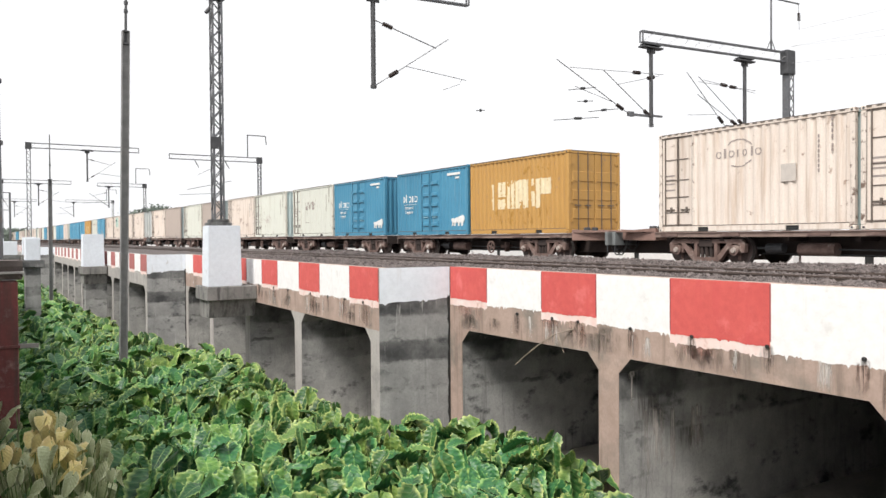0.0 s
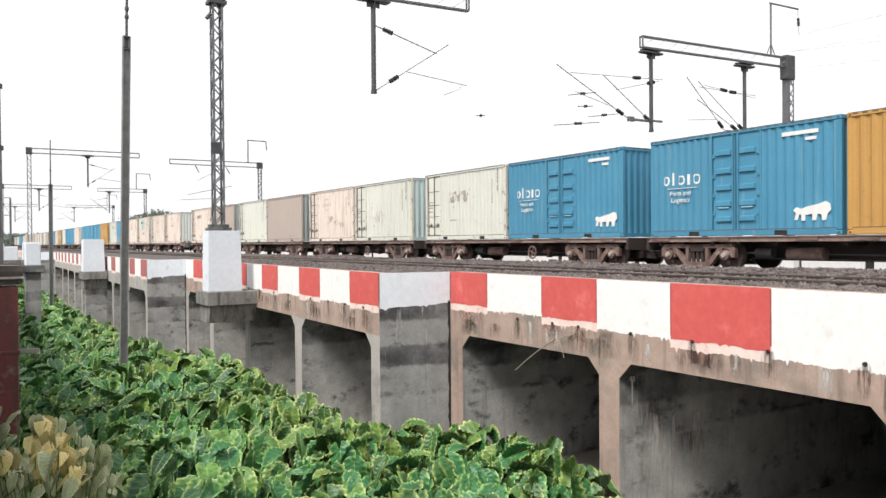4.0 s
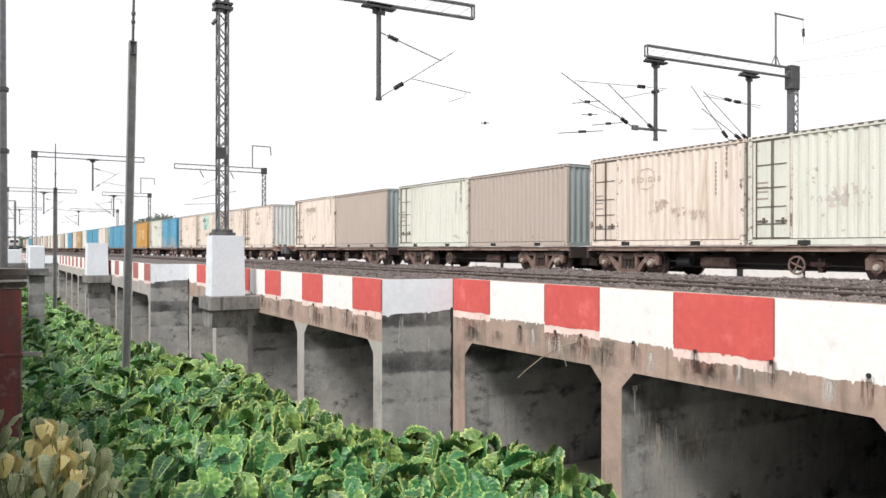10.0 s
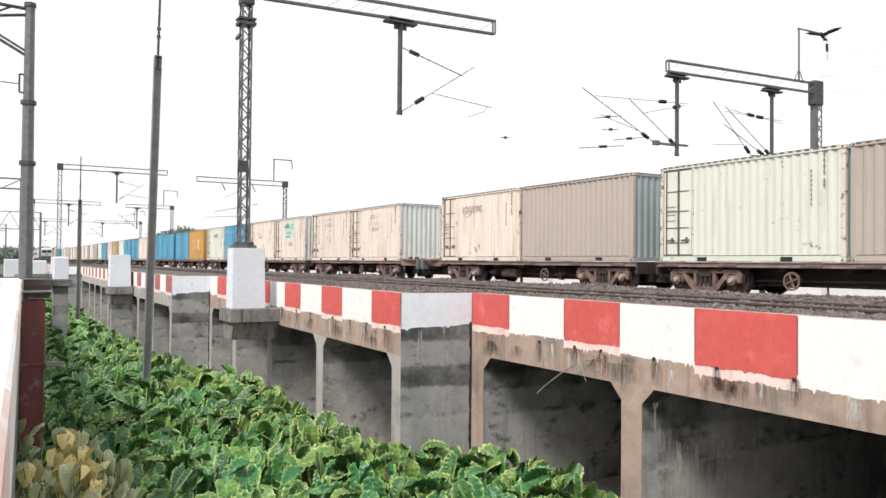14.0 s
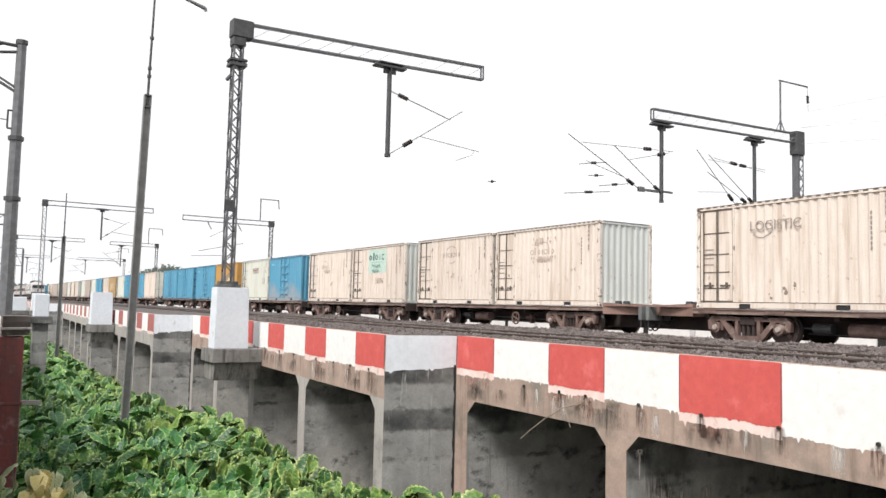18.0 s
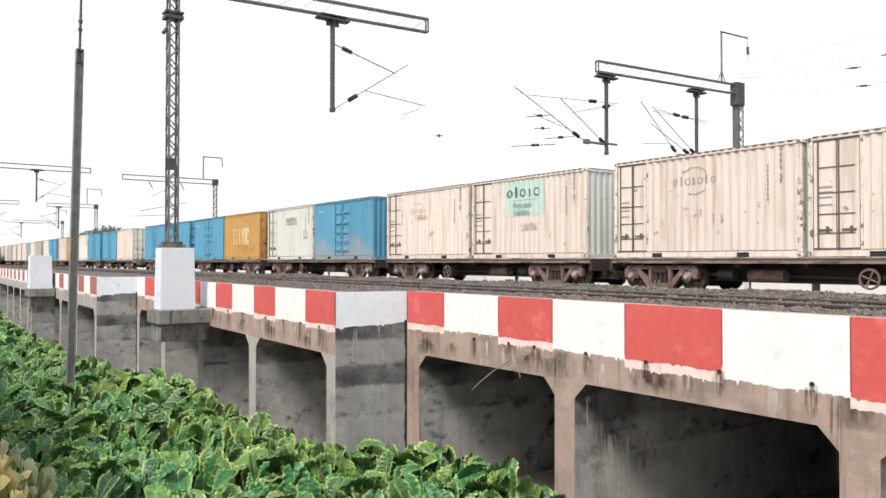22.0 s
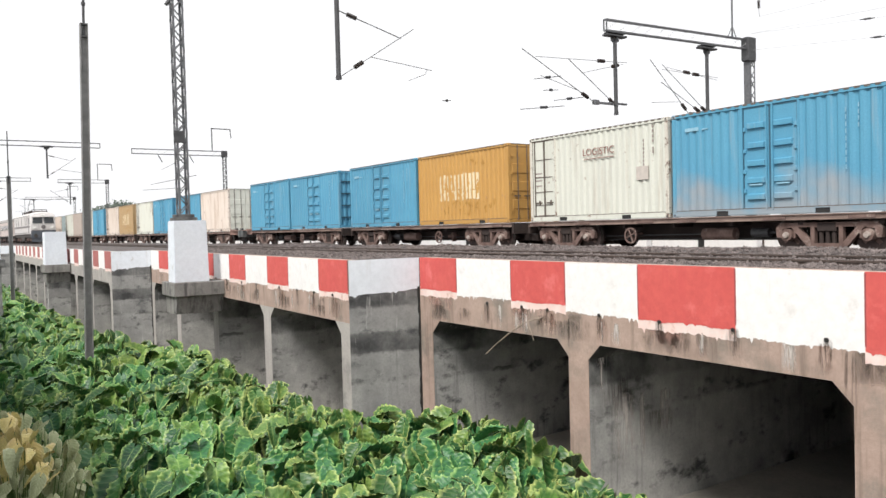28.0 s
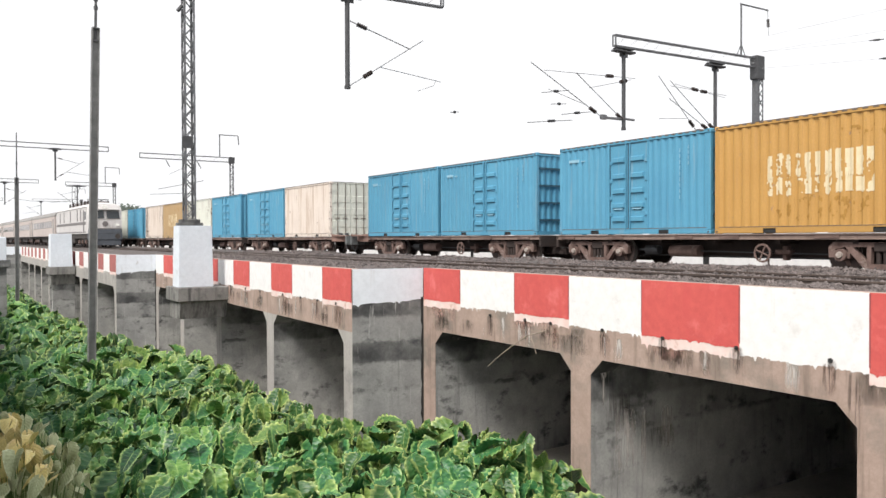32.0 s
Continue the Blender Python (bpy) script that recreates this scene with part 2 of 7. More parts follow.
# Wagon steel darkened: the shade below the deck is put into its colour.
GEAR_STEEL = surface("shaded_underframe_steel", (0.05, 0.034, 0.029), (0.03, 0.021, 0.019), 2.5, 0.85, 0.0, 0.2, moved=True)
BOGIE_STEEL = surface("dusty_bogie_steel", (0.22, 0.148, 0.128), (0.10, 0.062, 0.052), 3.5, 0.85, 0.0, 0.25,
                      spots=((0.42, 0.345, 0.305), 3.0, 0.57, 0.74))
HUB_STEEL = surface("pale_dusty_hub", (0.5, 0.44, 0.40), (0.3, 0.25, 0.22), 9.0, 0.7, 0.2, 0.2)
WHEEL_STEEL = surface("worn_wheel_steel", (0.085, 0.06, 0.053), (0.05, 0.036, 0.033), 4.0, 0.6, 0.5, 0.1)
BRIGHT_STEEL = surface("bright_tread_steel", (0.5, 0.48, 0.46), (0.4, 0.38, 0.36), 8.0, 0.3, 0.9, 0.0)
BLACK_RUBBER = surface("black_rubber", (0.03, 0.03, 0.03), (0.02, 0.02, 0.02), 5.0, 0.6)
MUD = surface("wet_brown_mud", (0.12, 0.10, 0.075), (0.075, 0.065, 0.05), 0.7, 0.75, bump=0.4, fine=9, spots=((0.05, 0.075, 0.03), 0.3, 0.5, 0.65))
CULVERT_MUD = surface("culvert_floor_silt", (0.46, 0.43, 0.38), (0.30, 0.285, 0.25), 0.7, 0.45, bump=0.3, fine=9)


def coating(name, c1, c2, stain, stain_from=0.62, vary=0.06, rust=True):
    m = surface(name, c1, c2, 0.9, 0.55, 0.0, 0.08, 26, streak=(stain, stain_from, stain_from + 0.2),
                spots=((0.27, 0.18, 0.135), 3.0, 0.635, 0.72) if rust else None, vary=vary, moved=True,
                runs=(tuple(0.6 * x for x in c1), 0.605, 0.84))
    return m


CREAM = coating("cream_container_paint", (0.755, 0.672, 0.60), (0.70, 0.615, 0.545), (0.52, 0.415, 0.335), 0.49)
PALE_GREEN = coating("pale_green_container_paint", (0.67, 0.685, 0.61), (0.64, 0.655, 0.59), (0.50, 0.475, 0.41), 0.55)
END_GREEN = coating("grey_green_container_end_paint", (0.50, 0.60, 0.60), (0.45, 0.545, 0.55), (0.4, 0.43, 0.4), 0.6, rust=False)
BLUE = coating("blue_container_paint", (0.10, 0.335, 0.49), (0.085, 0.295, 0.45), (0.2, 0.34, 0.43), 0.58, 0.06, rust=False)
DEEP_BLUE = coating("deep_blue_container_paint", (0.066, 0.262, 0.40), (0.055, 0.225, 0.355), (0.15, 0.29, 0.38), 0.58, 0.05, rust=False)
WORN_CREAM = surface("chipped_cream_frame_paint", (0.76, 0.69, 0.62), (0.68, 0.60, 0.53), 1.2, 0.6, 0.0, 0.1, 26, moved=True,
                     spots=((0.17, 0.115, 0.09), 5.0, 0.55, 0.63), runs=((0.26, 0.19, 0.15), 0.56, 0.74))
WORN_GREEN = surface("chipped_pale_frame_paint", (0.67, 0.65, 0.57), (0.6, 0.575, 0.51), 1.2, 0.6, 0.0, 0.1, 26, moved=True,
                     spots=((0.19, 0.135, 0.105), 5.0, 0.56, 0.64), runs=((0.28, 0.22, 0.175), 0.57, 0.75))


def dusty_blue():
    """Blue paint with drifts of pale brown dust and mud splashes over its foot."""
    m = surface("mud_splashed_blue_paint", (0.10, 0.335, 0.49), (0.085, 0.295, 0.45), 0.9, 0.6, 0.0, 0.08, 26, streak=((0.2, 0.34, 0.43), 0.58, 0.78))
    n, l, b = nodes_of(m)
    old = b.inputs["Base Color"].links[0].from_socket
    tc, sep, add = n.new("ShaderNodeTexCoord"), n.new("ShaderNodeSeparateXYZ"), n.new("ShaderNodeMath")
    l.new(tc.outputs["Object"], sep.inputs[0])
    add.operation = "MULTIPLY_ADD"
    add.inputs[1].default_value = -2.6
    l.new(noise_node(n, l, tc.outputs["Object"], 0.6, 3.0, 0.5), add.inputs[0])
    l.new(sep.outputs[2], add.inputs[2])
    fac = n.new("ShaderNodeMapRange")
    fac.inputs[1].default_value, fac.inputs[2].default_value, fac.inputs[3].default_value, fac.inputs[4].default_value = -1.2, -0.5, 0.62, 0.0
    l.new(add.outputs[0], fac.inputs[0])
    l.new(blend(n, l, fac.outputs[0], old, (0.38, 0.33, 0.30)), b.inputs["Base Color"])
    return m


DUSTY_BLUE = dusty_blue()
YELLOW = coating("ochre_container_paint", (0.53, 0.30, 0.085), (0.48, 0.265, 0.072), (0.40, 0.225, 0.08), 0.60)
BROWN = coating("grey_brown_container_paint", (0.46, 0.39, 0.345), (0.43, 0.365, 0.325), (0.37, 0.30, 0.26), 0.6, rust=False)
# Ochre dulled to tan: the haze of distance is in the paint.
HAZED_OCHRE = coating("hazed_tan_container_paint", (0.47, 0.325, 0.17), (0.43, 0.295, 0.15), (0.36, 0.25, 0.15), 0.56)
END_SLATE = coating("blue_grey_container_end_paint", (0.33, 0.385, 0.39), (0.29, 0.34, 0.35), (0.24, 0.26, 0.25), 0.58, rust=False)
END_PALE = coating("whitish_container_end_paint", (0.64, 0.67, 0.65), (0.59, 0.625, 0.61), (0.46, 0.46, 0.42), 0.57)
ROD = surface("grimy_rod_and_edge_shade", (0.19, 0.155, 0.13), (0.12, 0.1, 0.086), 9.0, 0.6, 0.3)
MARK_GREY = surface("faded_grey_lettering", (0.27, 0.23, 0.22), (0.38, 0.33, 0.3), 9.0, 0.7, bump=0)
MARK_WHITE = surface("white_lettering", (0.8, 0.8, 0.78), (0.7, 0.7, 0.68), 6.0, 0.6, bump=0)
MARK_CREAM = surface("flaking_cream_lettering", (0.78, 0.68, 0.48), (0.7, 0.58, 0.36), 6.0, 0.6, bump=0)
MARK_GREEN = surface("pale_green_sticker", (0.52, 0.66, 0.59), (0.46, 0.60, 0.53), 4.0, 0.5, bump=0)
MARK_TEAL = surface("dark_teal_lettering", (0.06, 0.13, 0.13), (0.08, 0.15, 0.15), 6.0, 0.5, bump=0)
MARK_SEA = surface("dull_green_lettering", (0.17, 0.31, 0.28), (0.22, 0.37, 0.33), 6.0, 0.5, bump=0)
MARK_FAINT = surface("worn_pale_blue_print", (0.3, 0.52, 0.64), (0.22, 0.44, 0.57), 9.0, 0.6, bump=0)
MARK_BROWN = surface("brown_lettering", (0.25, 0.13, 0.11), (0.33, 0.2, 0.17), 6.0, 0.6, bump=0)


# ---- mesh tools ----
def part(name, bm, material, parent=None, label="", smooth=False):
    """Links a bmesh (or a mesh) as one mesh object, under a thing or a part."""
    if isinstance(bm, bpy.types.Mesh):
        me = bm
    else:
        me = bpy.data.meshes.new(name)
        bm.to_mesh(me)
        bm.free()
    if not me.materials:
        me.materials.append(material)
    if smooth:
        me.polygons.foreach_set("use_smooth", [True] * len(me.polygons))
    ob = new(name, me)
    if parent is not None:
        ob.parent = parent
    if label:
        ob["label"] = label
    return ob


def box(bm, x0, x1, y0, y1, z0, z1, bevel=0.0):
    v = [bm.verts.new((x, y, z)) for x in (x0, x1) for y in (y0, y1) for z in (z0, z1)]
    fs = [bm.faces.new([v[i] for i in q]) for q in ((0, 1, 3, 2), (4, 6, 7, 5), (0, 4, 5, 1), (2, 3, 7, 6), (0, 2, 6, 4), (1, 5, 7, 3))]
    if bevel:
        es = list({e for f in fs for e in f.edges})
        bmesh.ops.bevel(bm, geom=es, offset=bevel, segments=1, affect="EDGES")
    return bm


def boxes(*rows, bevel=0.0):
    bm = bmesh.new()
    for r in rows:
        box(bm, *r, bevel=bevel)
    return bm


def tube(bm, p, q, r, n=8, r2=None):
    p, q = Vector(p), Vector(q)
    d = (q - p).normalized()
    a = d.orthogonal().normalized()
    b = d.cross(a)
    r2 = r if r2 is None else r2
    rings = []
    for c, rr in ((p, r), (q, r2)):
        rings.append([bm.verts.new(c + rr * (math.cos(k * math.tau / n) * a + math.sin(k * math.tau / n) * b)) for k in range(n)])
    for k in range(n):
        bm.faces.new((rings[0][k], rings[0][(k + 1) % n], rings[1][(k + 1) % n], rings[1][k]))
    bm.faces.new(rings[0][::-1])
    bm.faces.new(rings[1])
    return bm


def tubes(*rows, n=8):
    bm = bmesh.new()
    for r in rows:
        tube(bm, r[0], r[1], r[2], n, r[3] if len(r) > 3 else None)
    return bm


def prism(bm, outline, x0, x1):
    """An outline of (y, z), drawn out along x."""
    a = [bm.verts.new((x0, y, z)) for y, z in outline]
    b = [bm.verts.new((x1, y, z)) for y, z in outline]
    k = len(a)
    for i in range(k):
        bm.faces.new((a[i], b[i], b[(i + 1) % k], a[(i + 1) % k]))
    bm.faces.new(a)
    bm.faces.new(b[::-1])
    bmesh.ops.recalc_face_normals(bm, faces=bm.faces[:])
    return bm


def slab(bm, quad, z0, z1):
    """Four (x, y) corners, from z0 to z1."""
    a = [bm.verts.new((x, y, z0)) for x, y in quad]
    b = [bm.verts.new((x, y, z1)) for x, y in quad]
    for i in range(4):
        bm.faces.new((a[i], a[(i + 1) % 4], b[(i + 1) % 4], b[i]))
    bm.faces.new(a[::-1])
    bm.faces.new(b)
    bmesh.ops.recalc_face_normals(bm, faces=bm.faces[:])
    return bm


def empty(name, x=0, y=0, z=0):
    ob = new(name)
    ob.location = (x, y, z)
    return ob


# ---- ground and viaduct ----
BLACK_HOLE = surface("black_pipe", (0.03, 0.028, 0.026), (0.02, 0.02, 0.02), 4.0, 0.8, bump=0)
DRY_ROOT = surface("dry_root", (0.36, 0.3, 0.24), (0.25, 0.2, 0.16), 6.0, 0.9, bump=0)

RAIL_Z, TRAIN_RAIL = 4.84, 4.76
GROUND = -0.7
TOP, SOFFIT = 4.8, 3.15
NEAR_TRACK, TRAIN_TRACK = 14.3, 19.15

bm = bmesh.new()
bmesh.ops.create_grid(bm, x_segments=60, y_segments=60, size=2500)
for v in bm.verts:
    v.co.z = GROUND - 0.02 + 0.1 * noise.noise(v.co * 0.004)
tagged(part("ground", bm, MUD), "brown mud ground with weeds around the viaduct", "ground", kind="structure")


def wall_x(section, y):
    x0, y0, k = {1: (11.3, 0.0, 0.0), 2: (9.35, 18.3, 0.035), 3: (8.3, 42.2, 0.02), 4: (7.95, 101.0, 0.012)}[section]
    return x0 + k * (y - y0)


def pier(section, y0, y1, parent, haunch=(1, 1), depth=17.0):
    """One upright culvert wall with its splayed head."""
    x = (wall_x(section, y0) + wall_x(section, y1)) / 2
    h = 0.33
    out = [(y0, GROUND), (y1, GROUND), (y1, SOFFIT - h)]
    out += [(y1 + h * haunch[1], SOFFIT)] if haunch[1] else [(y1, SOFFIT)]
    out += [(y0 - h * haunch[0], SOFFIT)] if haunch[0] else [(y0, SOFFIT)]
    out += [(y0, SOFFIT - h)]
    bm = bmesh.new()
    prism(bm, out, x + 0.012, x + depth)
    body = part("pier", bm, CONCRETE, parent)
    edge = bmesh.new()
    prism(edge, out, x, x + 0.0115)
    part("pier_face", edge, FASCIA if section == 1 else PALE_CONCRETE, body, "stained light concrete edge")
    return body


def ragged(bm, section, y0, y1, z_top, z_low, out, rng, drip=0.05, step=0.035):
    """A thin coat of paint with an uneven lower edge."""
    k = max(2, int((y1 - y0) / step))
    ys = [y0 + (y1 - y0) * i / k for i in range(k + 1)]
    s = rng.random() * 50
    rows = []
    for y in ys:
        low = z_low + drip * noise.noise((y * 1.7 + s, s, 0)) + 0.6 * drip * noise.noise((y * 7.0 + s, 3, 0)) + 0.3 * drip * rng.uniform(-1, 1)
        if rng.random() < 0.045:
            low -= rng.uniform(0.4, 1.8) * drip
        x = wall_x(section, y)
        rows.append([bm.verts.new(p) for p in ((x - out, y, z_top), (x - out, y, low), (x + 0.02, y, low), (x + 0.02, y, z_top))])
    for a, b in zip(rows, rows[1:]):
        for i in range(4):
            bm.faces.new((a[i], b[i], b[(i + 1) % 4], a[(i + 1) % 4]))
    bm.faces.new(rows[0])
    bm.faces.new(rows[-1][::-1])
    bmesh.ops.recalc_face_normals(bm, faces=bm.faces[:])
    return bm


FADED_RED = surface("faded_dull_red_limewash", (0.44, 0.14, 0.13), (0.36, 0.13, 0.12), 1.2, 0.85, bump=0.12, fine=6)
EDGE_PAINT = surface("dark_red_edge_paint", (0.36, 0.075, 0.075), (0.28, 0.07, 0.07), 6.0, 0.85, bump=0)


def viaduct(section, y0, y1, piers, edges, first_red):
    """A straight length of box culverts with a parapet painted in red and white bands."""
    root = empty("viaduct_wall", wall_x(section, y0), y0, 0)
    root.location = (0, 0, 0)
    tagged(root, "concrete railway viaduct wall with red and white painted parapet", "viaduct", "lengths of the viaduct", "structure")
    xa, xb = wall_x(section, y0), wall_x(section, y1)
    part("fascia", slab(bmesh.new(), ((xa, y0), (xa + 0.35, y0), (xb + 0.35, y1), (xb, y1)), SOFFIT + 0.001, TOP - 0.004), FASCIA if section < 3 else PALE_CONCRETE, root, "stained concrete edge beam")
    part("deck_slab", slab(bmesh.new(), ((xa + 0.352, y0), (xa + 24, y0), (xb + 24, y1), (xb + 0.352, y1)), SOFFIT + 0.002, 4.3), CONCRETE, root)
    for k, (a, b) in enumerate(piers):
        pier(section, a, b, root, (a > y0 + 0.01, b < y1 - 0.01))
    rng = random.Random(section)
    red = first_red
    for a, b in zip(edges, edges[1:]):
        low = min(3.9, max(3.5, 3.62 + 0.03 * ((a + b) / 2 - 6))) if section == 1 else 3.87
        part("paint_band", ragged(bmesh.new(), section, a, b, TOP, low - (0.11 if red else 0.02), 0.004, rng), PINK_WASH if red else WHITE_PAINT, root)
        if red:
            part("red_band", ragged(bmesh.new(), section, a + rng.uniform(0, 0.02), b - rng.uniform(0, 0.02), TOP + 0.003, low + 0.05, 0.009, rng, 0.03), RED_PAINT if section < 3 else FADED_RED, root, "red limewash band")
            for e in (a + 0.004, b - 0.02):
                if section < 3:
                    part("band_edge", ragged(bmesh.new(), section, e - 0.006, e + 0.02, TOP - 0.01, low + 0.12, 0.0105, rng, 0.03), EDGE_PAINT, root, "dark brushed edge line")
        red = not red
    return root


def alternate(y0, y1, n):
    return [y0 + (y1 - y0) * i / n for i in range(n + 1)]


near_length = viaduct(1, -18.5, 17.9, [(17.32, 17.9), (11.55, 12.13), (5.52, 6.1), (-0.48, 0.1), (-6.48, -5.9), (-12.48, -11.9), (-18.48, -17.9)],
        [-18.4, -16.4, -14.4, -12.4, -10.4, -8.4, -6.4, -4.3, -2.2, -0.1, 1.95, 3.9, 5.93, 8.06, 10.2, 12.18, 14.0, 16.15, 17.88], False)
second_length = viaduct(2, 18.3, 42.2, [(18.3, 18.82), (24.35, 24.95), (30.35, 30.95), (36.35, 36.95), (41.7, 42.2)],
        [18.32, 20.25, 22.6, 24.5, 26.75, 28.65, 30.7, 32.6, 34.6, 36.5, 38.4, 40.4, 42.18], True)
viaduct(3, 42.6, 101.0, [(42.6, 43.1)] + [(48.5 + 6 * i, 49.1 + 6 * i) for i in range(8)] + [(100.5, 101.0)],
        alternate(42.62, 100.98, 32), True)
viaduct(4, 101.4, 170.0, [(101.4, 102.0)] + [(108.0 + 6 * i, 108.6 + 6 * i) for i in range(10)], alternate(101.42, 169.0, 37), True)


def end_wall(x0, x1, y0, y1, back, name="end_pier"):
    """The wide pier where one length steps out before the next: bare below, limewashed above."""
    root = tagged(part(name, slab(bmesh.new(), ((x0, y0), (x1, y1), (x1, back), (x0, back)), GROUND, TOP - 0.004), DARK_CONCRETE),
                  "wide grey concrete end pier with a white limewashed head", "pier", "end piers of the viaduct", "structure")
    rng = random.Random(int(x0 * 10))
    bm = bmesh.new()
    k = 26
    rows = []
    for i in range(k + 1):
        x = x0 + (x1 - x0) * i / k
        y = y0 + (y1 - y0) * i / k
        low = 3.86 + 0.1 * i / k + 0.035 * noise.noise((x * 3, y, 1)) - (rng.random() < 0.12) * rng.uniform(0.03, 0.09)
        rows.append([bm.verts.new(p) for p in ((x, y - 0.006, TOP), (x, y - 0.006, low), (x, y + 0.02, low), (x, y + 0.02, TOP))])
    for a, b in zip(rows, rows[1:]):
        for i in range(4):
            bm.faces.new((a[i], b[i], b[(i + 1) % 4], a[(i + 1) % 4]))
    bm.faces.new(rows[0])
    bm.faces.new(rows[-1][::-1])
    bmesh.ops.recalc_face_normals(bm, faces=bm.faces[:])
    if y0 < 50:
        gap = bmesh.new()
        rr = random.Random(3)
        rows = []
        for i in range(31):
            z, w = GROUND + (4.02 - GROUND) * i / 30, rr.uniform(0.03, 0.085)
            rows.append([gap.verts.new(p) for p in ((x1 - w, y1 - 0.004, z), (x1 - 0.002, y1 - 0.009, z))])
        for a, b in zip(rows, rows[1:]):
            gap.faces.new((a[0], b[0], b[1], a[1]))
        part("joint", gap, BLACK_HOLE, root, "dark crumbling joint")
    part("limewash_coat", bm, SHADED_LIMEWASH, root, "white limewash with an uneven lower edge")
    return root


end_wall(9.35, 11.295, 18.27, 17.92, 18.295)
end_wall(8.31, 10.19, 42.57, 42.21, 42.595)
end_wall(7.96, 9.47, 101.37, 101.01, 101.395)

# weep holes with their run-off
DAMP = soft_stain("dark_damp_runoff", (0.115, 0.085, 0.07), 0.62, (14.0, 1.1), 0.42, 0.58)
FAINT_DAMP = soft_stain("faint_damp_streak", (0.14, 0.11, 0.092), 0.62, (4.0, 1.2), 0.38, 0.62)
RUST_RUN = soft_stain("rusty_runoff", (0.23, 0.12, 0.088), 0.72, (13.0, 1.0), 0.44, 0.57)
CHALK = soft_stain("pale_lime_runoff", (0.7, 0.65, 0.61), 0.95, (9.0, 0.8), 0.42, 0.58)
BLEED = soft_stain("bled_red_paint_stain", (0.5, 0.29, 0.24), 0.7, (12.0, 1.2), 0.44, 0.58)


def stain_patch(section, y, z, low, w, proud):
    """A thin patch on the beam, as wide as 2 w, that hangs from z down to low."""
    x = wall_x(section, y) - proud
    rng_p = random.Random(int(y * 977 + z * 131))
    n = 6
    verts, uvs, faces = [], [], []
    for i in range(n + 1):
        t = i / n
        sway = 0.15 * w * rng_p.uniform(-1, 1)
        h = w * (0.55 + 0.45 * min(1.0, 2.5 * t))
        verts += [(x, y + h + sway, z + (low - z) * t), (x, y - h + sway, z + (low - z) * t)]
        uvs += [(0.0, t), (1.0, t)]
        if i:
            k = 2 * i
            faces.append((k - 2, k, k + 1, k - 1))
    return verts, faces, uvs


def uv_mesh(name, verts, faces, uvs):
    me = bpy.data.meshes.new(name)
    me.from_pydata(verts, [], faces)
    lay = me.uv_layers.new(name="patch")
    idx = np.empty(len(me.loops), dtype=np.int32)
    me.loops.foreach_get("vertex_index", idx)
    lay.data.foreach_set("uv", np.asarray(uvs, dtype=np.float32)[idx].ravel())
    return me


rng = random.Random(21)
for section, ys in ((1, (14.9, 13.61, 12.75, 11.21, 9.68, 8.12, 6.5, 5.19, 3.6, 2.0, 0.4)), (2, (19.3, 20.6, 21.9, 23.4, 25.6, 27.2, 29.0))):
    for y in ys:
        z = 3.76 if section == 1 else 3.84
        hole = tagged(part("weep_hole", tubes(((wall_x(section, y) - 0.03, y, z), (wall_x(section, y) + 0.05, y, z), 0.035), n=10), BLACK_HOLE),
                      "small dark weep hole pipe in the parapet", "pipe", "weep holes", "structure")
        part("runoff_stain", uv_mesh("runoff_stain", *stain_patch(section, y, z + 0.03, 3.16 + 0.25 * rng.random(), rng.uniform(0.10, 0.2), 0.0125)), DAMP, hole, "dark damp run-off stain")
        part("runoff_stain", uv_mesh("runoff_stain", *stain_patch(section, y + rng.gauss(0, 0.04), z, 3.2 + 0.2 * rng.random(), rng.uniform(0.035, 0.07), 0.0145)), DAMP, hole, "dark damp run-off stain")
        if rng.random() < 0.7:
            part("rust_stain", uv_mesh("rust_stain", *stain_patch(section, y + rng.gauss(0, 0.15), z - 0.05, 3.17, rng.uniform(0.12, 0.3), 0.0105)), RUST_RUN, hole, "rusty brown run-off stain")
        if rng.random() < 0.75:
            part("lime_stain", uv_mesh("lime_stain", *stain_patch(section, y + rng.uniform(-0.25, 0.7), z - 0.1, 3.18, rng.uniform(0.03, 0.08), 0.0165)), CHALK, hole, "pale lime run-off")
# damp between the holes, and red paint that has bled down the beam
for section, y0, y1, count in ((1, 0.5, 17.6, 26), (2, 18.6, 41.5, 34)):
    for q in range(count):
        y = rng.uniform(y0, y1)
        part("damp_stain", uv_mesh("damp_stain", *stain_patch(section, y, rng.uniform(3.5, 3.78), 3.155, rng.uniform(0.2, 0.6) if q % 3 else rng.uniform(0.05, 0.15), 0.0008 + 0.00006 * q)), FAINT_DAMP if q % 3 else CHALK, near_length if section == 1 else second_length, "faint damp streak on the beam")
for a, b in ((8.06, 10.2), (12.18, 14.0), (16.15, 17.6), (3.9, 5.9)):
    for q in range(4):
        y = rng.uniform(a + 0.25, b - 0.25)
        top = min(3.9, max(3.5, 3.62 + 0.03 * ((a + b) / 2 - 6))) + 0.02
        part("red_stain", uv_mesh("red_stain", *stain_patch(1, y, top, top - rng.uniform(0.25, 0.5), rng.uniform(0.12, 0.4), 0.003 + 0.0002 * q)), BLEED, near_length, "pinkish bled paint stain")
